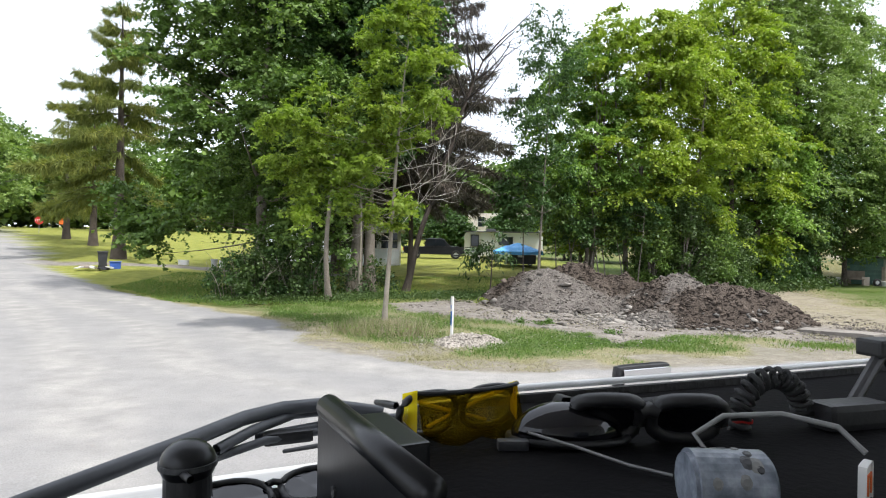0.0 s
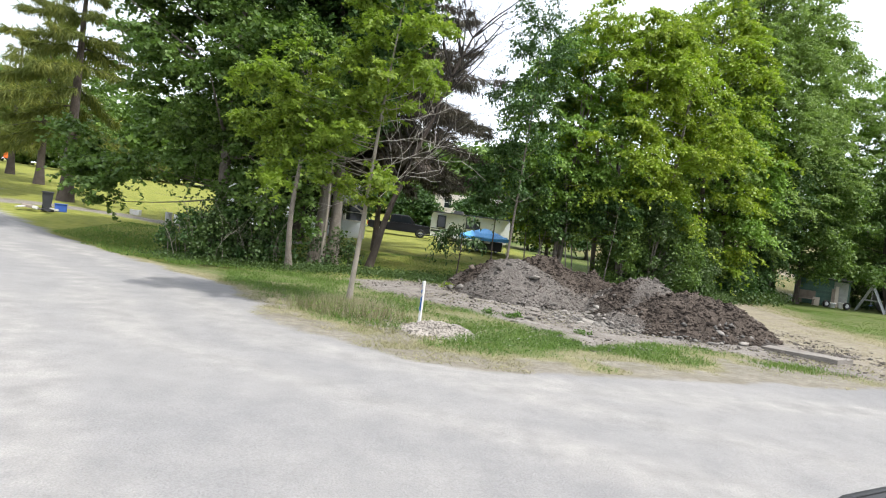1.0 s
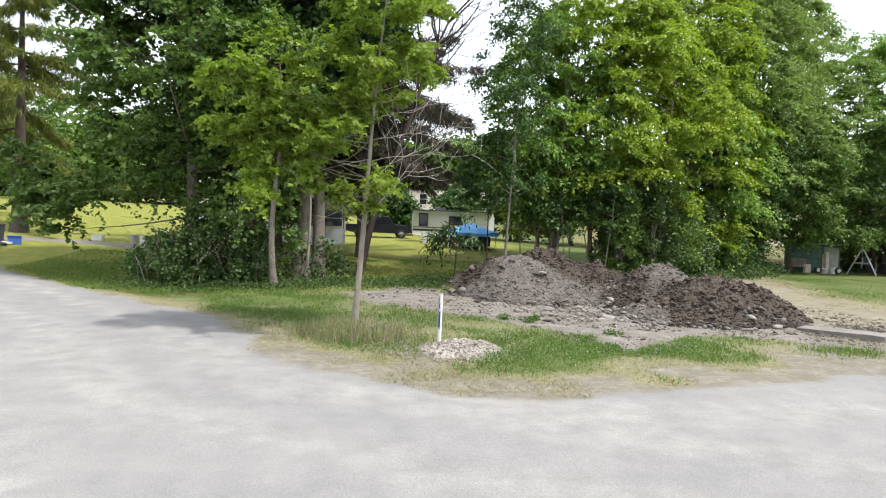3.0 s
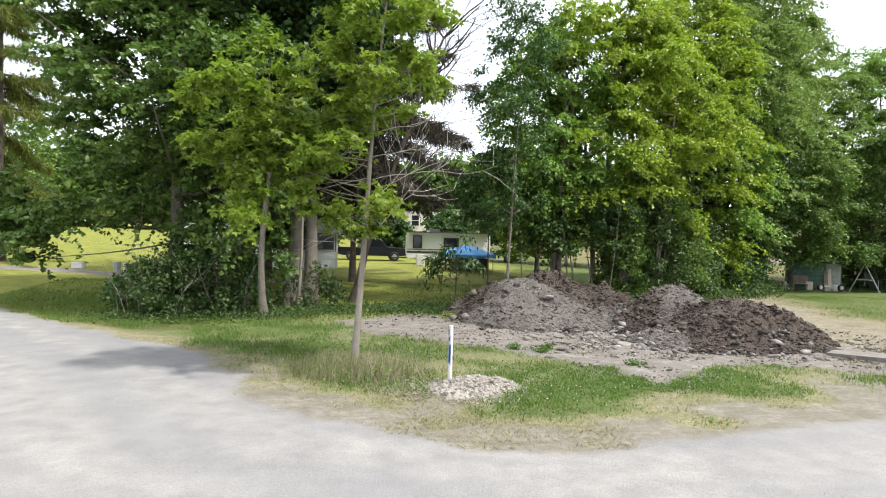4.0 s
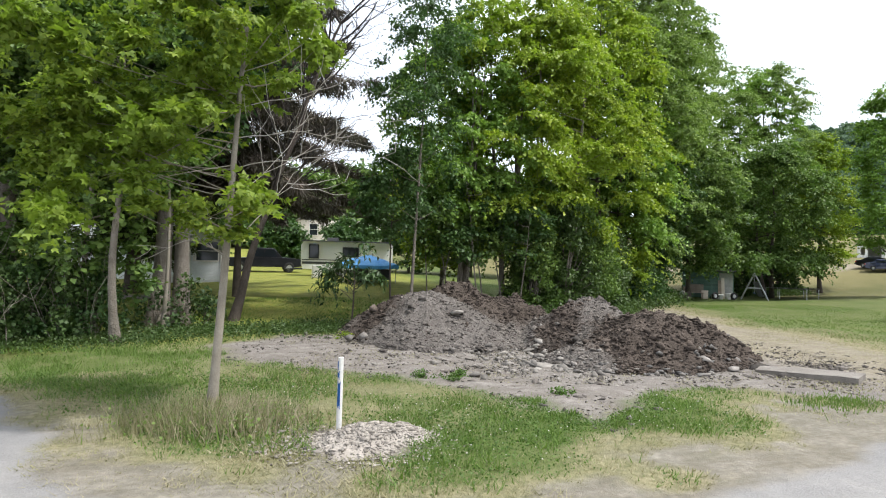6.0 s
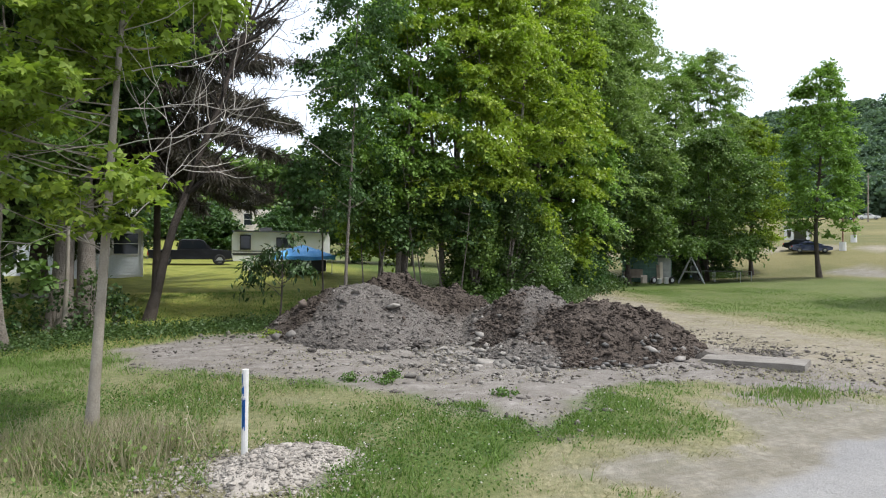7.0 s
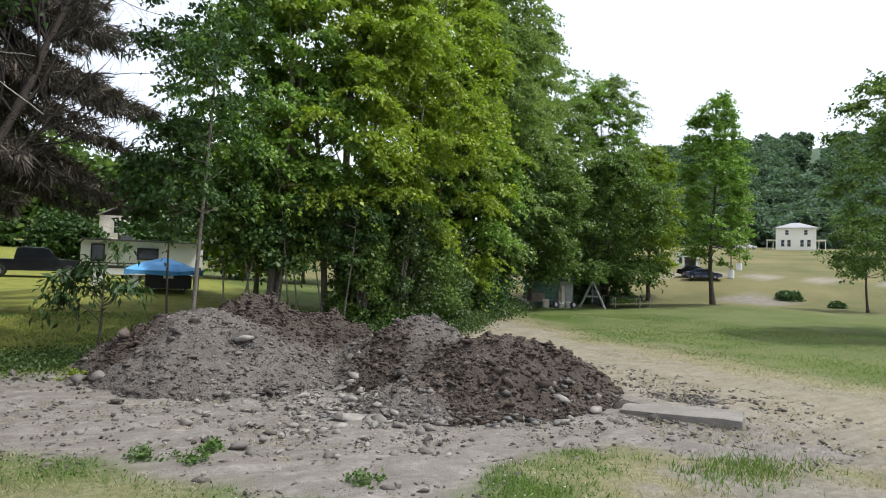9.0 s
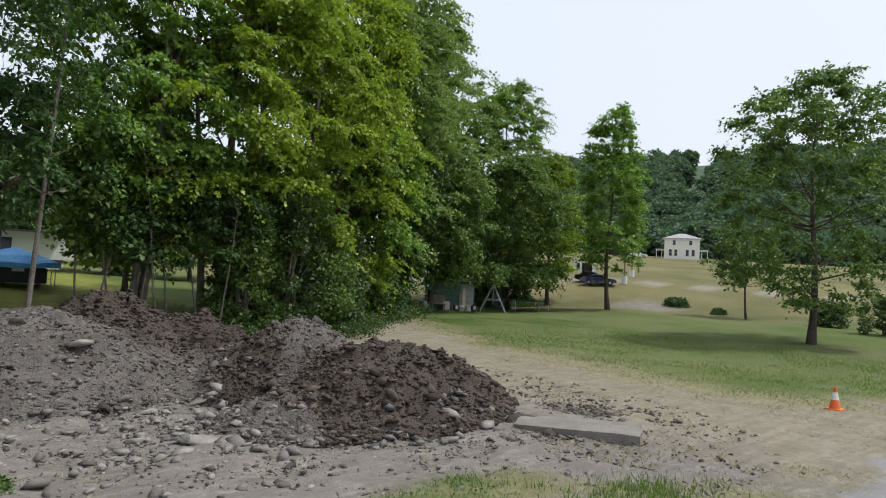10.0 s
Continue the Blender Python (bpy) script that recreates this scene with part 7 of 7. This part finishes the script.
def loop_tube(pile, cx, cz, w, h, r, bulge=0.0, n=22, power=2.6):
    a = np.linspace(0, 2 * np.pi, n + 1)
    c, s = np.cos(a), np.sin(a)
    x = cx + w * np.sign(c) * np.abs(c) ** (2 / power)
    z = cz + h * np.sign(s) * np.abs(s) ** (2 / power)
    pile.tube(np.stack([x, bulge * (x - cx) ** 2, z], 1), np.full(n + 1, r), 6)


def make_glasses(name, x, y, turn, label, frame_mat, lens_mat, tilt, wrap=2.0, thick=0.0028):
    g = on_dash(name, x, y, turn, label, "glasses")
    fr = new("front")
    fr.empty_display_size = 0.02
    fr.parent = g
    fr.matrix_basis = pose(0, 0, 0.002, tilt, 0, 0)
    pl = Pile()
    for s in (-1, 1):
        loop_tube(pl, s * 0.034, 0.022, 0.03, 0.02, thick, wrap)
    pl.tube([(-0.006, 0, 0.03), (0, 0, 0.033), (0.006, 0, 0.03)], np.full(3, thick), 6)
    o = add_mesh("frame", pl.mesh("frame", True), frame_mat)
    o.parent = fr
    for s in (-1, 1):
        b_ = bm_new()
        ring = [b_.verts.new((s * 0.034 + 0.029 * math.cos(a), wrap * (0.029 * math.cos(a)) ** 2, 0.022 + 0.019 * math.sin(a))) for a in np.linspace(0, 6.2832, 20, endpoint=False)]
        b_.faces.new(ring)
        bmesh.ops.solidify(b_, geom=b_.faces[:], thickness=0.0015)
        o = part("lens", b_, lens_mat)
        o.parent = fr
        pl = Pile()
        pl.tube([(s * 0.064, 0.002, 0.032), (s * 0.066, 0.02, 0.030), (s * 0.055, 0.07, 0.02), (s * 0.03, 0.11, 0.006)], np.array([thick, thick, thick * 0.8, thick * 0.7]), 6)
        o = add_mesh("temple", pl.mesh("temple", True), frame_mat)
        o.parent = g
    return g


def clear_tint(name, colour, clear, rough=0.04):
    """Tinted clear plastic: partly see-through, partly glossy."""
    m, n, l = nodes_of(name)
    b_ = n["Principled BSDF"]
    b_.inputs["Base Color"].default_value, b_.inputs["Roughness"].default_value = rgba(colour), rough
    t_ = n.new("ShaderNodeBsdfTransparent")
    t_.inputs[0].default_value = rgba(tuple(min(1.0, v * 2.2) for v in colour))
    mx = n.new("ShaderNodeMixShader")
    mx.inputs[0].default_value = clear
    l.new(b_.outputs[0], mx.inputs[1])
    l.new(t_.outputs[0], mx.inputs[2])
    l.new(mx.outputs[0], n["Material Output"].inputs[0])
    return m


CLEAR = clear_tint("clear lens", (0.75, 0.77, 0.78), 0.86)
AMBER_CLEAR = clear_tint("amber lens", (0.30, 0.215, 0.012), 0.72)
YELLOW_CLEAR = clear_tint("yellow side shield", (0.80, 0.62, 0.02), 0.35, 0.15)
GREY_CORD = surface("grey cord", (0.16, 0.16, 0.155), (0.24, 0.24, 0.23), 8, 80, 0.6, 0.1, 0.001)
make_glasses("reading_glasses", 0.275, 0.553, 3, "black-framed reading glasses lying on the dashboard", BLACK_PLASTIC, CLEAR, 14, 2.0, 0.0036).scale = (1.06, 1.06, 1.1)

# yellow safety glasses: one wrapped shield, a brow bar, side shields and folded arms
sg_ = on_dash("safety_glasses", 0.278, 0.532, 2, "yellow-lensed wraparound safety glasses on the dashboard", "glasses")
b = bm_new()
cols = []
for k in range(15):
    a = (k / 14 * 2 - 1) * 1.15
    x, y = 0.058 * math.sin(a) / math.sin(1.15), -0.02 * (math.cos(a) - math.cos(1.15))
    low = 0.001 + 0.016 * abs(k / 7 - 1) ** 2.5 + 0.008 * math.exp(-((k - 7) / 1.3) ** 2)
    cols.append([b.verts.new((x, y - 0.012 * (1 - z_), low + (0.05 - low) * z_)) for z_ in (0, 0.33, 0.66, 1.0)])
for c0, c1 in zip(cols[:-1], cols[1:]):
    for m_ in range(3):
        b.faces.new((c0[m_], c1[m_], c1[m_ + 1], c0[m_ + 1]))
bmesh.ops.solidify(b, geom=b.faces[:], thickness=0.0016)
part("lens", b, AMBER_CLEAR, sg_, "amber wraparound lens", True)
pl = Pile()
pl.tube([(0.058 * math.sin(a) / math.sin(1.15), -0.02 * (math.cos(a) - math.cos(1.15)), 0.051) for a in np.linspace(-1.15, 1.15, 11)], np.full(11, 0.0024), 6)
add_mesh("brow_bar", pl.mesh("brow_bar", True), BLACK_PLASTIC).parent = sg_
for sx in (-1, 1):
    b = bm_new()
    q = [(sx * 0.058, 0.0, 0.012), (sx * 0.063, 0.022, 0.02), (sx * 0.063, 0.024, 0.046), (sx * 0.058, 0.0, 0.054)]
    b.faces.new([b.verts.new(p) for p in q])
    bmesh.ops.solidify(b, geom=b.faces[:], thickness=0.003)
    part("side_shield", b, YELLOW_CLEAR, sg_, "bright yellow side shield")
    pl = Pile()
    pl.tube([(sx * 0.06, 0.022, 0.042), (sx * 0.03, 0.030, 0.030), (-sx * 0.035, 0.024, 0.010)], np.array([0.003, 0.0022, 0.0018]), 6)
    add_mesh("temple", pl.mesh("temple", True), YELLOW_CLEAR).parent = sg_

# black goggles and sunglasses
gg = on_dash("goggles", 0.365, 0.485, -22, "black goggles with a dark lens and a thin cord", "goggles")
b = bm_new()
bmesh.ops.create_uvsphere(b, u_segments=20, v_segments=12, radius=1.0)
for v_ in b.verts:
    p = v_.co
    v_.co = Vector((p.x * 0.058 + 0.012 * p.y * p.x * p.x, p.y * 0.03, max(p.z, -0.35) * 0.030 + 0.0105))
part("lens", b, LENS, gg, "dark navy lens", True)
pl = Pile()
a = np.linspace(0, 2 * np.pi, 25)
pl.tube(np.stack([0.060 * np.cos(a), 0.031 * np.sin(a), 0.006 + 0 * a], 1), np.full(25, 0.004), 6)
add_mesh("rim", pl.mesh("rim", True), BLACK_PLASTIC).parent = gg
pl = Pile()
pl.tube([(-0.045, -0.022, 0.016), (-0.01, -0.05, 0.012), (0.03, -0.085, 0.006), (0.06, -0.105, 0.004)], np.full(4, 0.0016), 5)
add_mesh("cord", pl.mesh("cord", True), GREY_CORD).parent = gg
b = bm_new()
box(b, -0.075, -0.03, 0.0, -0.045, -0.018, 0.01, 0.003)
part("buckle", b, GREY_PLASTIC, gg)
make_glasses("sunglasses", 0.435, 0.455, -24, "black wraparound sunglasses on the dashboard", BLACK_PLASTIC, LENS, 24, 5.0, 0.0065).scale = (1.2, 1.2, 1.15)
make_glasses("sunglasses", 0.075, 0.435, 4, "dark sunglasses lying flat beside the tablet mount", BLACK_PLASTIC, LENS, -76, 3.0)
mt = on_dash("tablet_mount", 0.10, 0.335, 0, "black metal tablet bracket standing on the dashboard", "mount")
b = bm_new()
box(b, -0.005, -0.09, -0.02, 0.005, 0.09, 0.074, 0.002)
part("plate", b, GLOSS_BLACK, mt)
b = bm_new()
rod(b, (0.002, -0.09, 0.075), (0.002, 0.09, 0.075), 0.009, 16)
bmesh.ops.bevel(b, geom=[e for e in b.edges if abs((e.verts[0].co - e.verts[1].co).y) < 0.001], offset=0.003, segments=2, affect="EDGES")
part("rounded_edge", b, GLOSS_BLACK, mt, "", True)
for y in (-0.03, 0.045):
    b = bm_new()
    rod(b, (-0.0065, y, 0.03), (-0.005, y, 0.03), 0.004, 10)
    part("screw", b, RUBBER, mt)
b = bm_new()
box(b, 0.036, 0.095, -0.001, 0.088, 0.195, 0.037, 0.003)
part("box", b, GLOSS_BLACK, mt, "dark plastic box")
kb = on_dash("phone_holder", 0.012, 0.468, 0, "round black suction phone holder on the dashboard", "phone holder")
kb.scale = (0.8, 0.8, 0.95)
b = bm_new()
rod(b, (0, 0, 0), (0, 0, 0.03), 0.021, 24)
part("stem", b, BLACK_PLASTIC, kb)
b = bm_new()
bmesh.ops.create_uvsphere(b, u_segments=28, v_segments=14, radius=1.0, matrix=Matrix.Translation((0, 0, 0.034)) @ Matrix.Diagonal((0.0245, 0.0245, 0.018, 1)))
part("head", b, GLOSS_BLACK, kb, "", True)
b = bm_new()
bmesh.ops.create_cone(b, cap_ends=True, segments=28, radius1=0.0255, radius2=0.0255, depth=0.004, matrix=Matrix.Translation((0, 0, 0.034)))
part("ring", b, GREY_PLASTIC, kb, "shiny grey ring")

# patterned roll lying across the dash
mg = on_dash("cup", 0.362, 0.298, 0, "grey-blue patterned travel cup lying on its side", "cup")
b = bm_new()
rod(b, (-0.026, 0.013, 0.024), (0.026, -0.013, 0.024), 0.024, 28, 0.0235)
bmesh.ops.bevel(b, geom=[e for e in b.edges if e.calc_length() < 0.0075], offset=0.003, segments=2, affect="EDGES")
part("cup_wall", b, MUG, mg)
rng = np.random.default_rng(401)
ax = Vector((0.062, -0.031, 0)).normalized()
for k in range(16):
    a, t_ = rng.uniform(0.2, 2.9), rng.uniform(-0.021, 0.021)
    nrm = Vector((0, 0, 1)) * math.sin(a) + ax.cross(Vector((0, 0, 1))) * math.cos(a)
    b = bm_new()
    bmesh.ops.create_cone(b, cap_ends=True, segments=12, radius1=rng.uniform(0.003, 0.0065), radius2=0.0025, depth=0.0014)
    o = part("spot", b, GREY_PLASTIC if k % 3 else GREY_CORD, mg)
    o.matrix_basis = Matrix.Translation(Vector((0, 0, 0.024)) + ax * t_ + nrm * 0.0238) @ nrm.to_track_quat("Z", "Y").to_matrix().to_4x4()

cc = on_dash("handset", 0.655, 0.405, -10, "black radio handset with coiled cable on the dashboard", "radio")
b = bm_new()
box(b, -0.01, -0.012, 0.0, 0.075, 0.022, 0.03, 0.008)
part("handset_body", b, BLACK_PLASTIC, cc)
b = bm_new()
rod(b, (0.04, 0.02, 0.0), (0.15, 0.06, 0.072), 0.0075, 10)
rod(b, (0.15, 0.06, 0.072), (0.20, 0.05, 0.0), 0.0065, 10)
box(b, 0.13, 0.045, 0.066, 0.19, 0.08, 0.088, 0.004)
part("bracket", b, BLACK_PLASTIC, cc)
pl = Pile()
a = np.linspace(0, 2 * np.pi * 15, 260)
u = a / a[-1]
ang = np.pi * (1.08 - 1.05 * u)
mid_ = np.stack([-0.058 + 0.043 * np.cos(ang), 0.02 + 0 * u, 0.010 + 0.046 * np.sin(ang)], 1)
nx_, nz_ = np.cos(ang), np.sin(ang)
pl.tube(mid_ + 0.010 * np.stack([nx_ * np.cos(a), np.sin(a), nz_ * np.cos(a)], 1), np.full(260, 0.003), 5)
add_mesh("coiled_cable", pl.mesh("coiled_cable", True), RUBBER).parent = cc
tg = on_dash("key_tag", 0.487, 0.272, 20, "white key tag on a grey cord beside the handset", "key tag")
b = bm_new()
box(b, -0.013, -0.002, -0.004, 0.013, 0.002, 0.03, 0.005)
part("tag", b, WHITE_PAINT, tg)
b = bm_new()
for x0_, z0_, x1_, z1_ in ((-0.007, 0.006, -0.0045, 0.022), (0.0045, 0.006, 0.007, 0.022), (-0.0045, 0.0195, 0.0045, 0.022)):
    box(b, x0_, -0.0032, z0_, x1_, -0.002, z1_)
part("mark", b, ORANGE, tg, "orange outline mark")
pl = Pile()
pl.tube([(0.0, 0, 0.037), (0.006, 0.02, 0.052), (0.0, 0.06, 0.056), (-0.02, 0.10, 0.05), (-0.045, 0.115, 0.036), (-0.05, 0.10, 0.022), (-0.02, 0.08, 0.012)], np.full(7, 0.0024), 6)
add_mesh("cord", pl.mesh("cord", True), GREY_CORD).parent = tg
b = bm_new()
box(b, -0.035, -0.004, 0, 0.035, 0.004, 0.006, 0.002)
rs = part("marker_pen", b, RED_LAMP)
rs.matrix_basis = VM @ pose(0.565, 0.466, TOP, 0, 0, -14)
tagged(rs, "thin red marker pen lying on the dashboard", "pen")
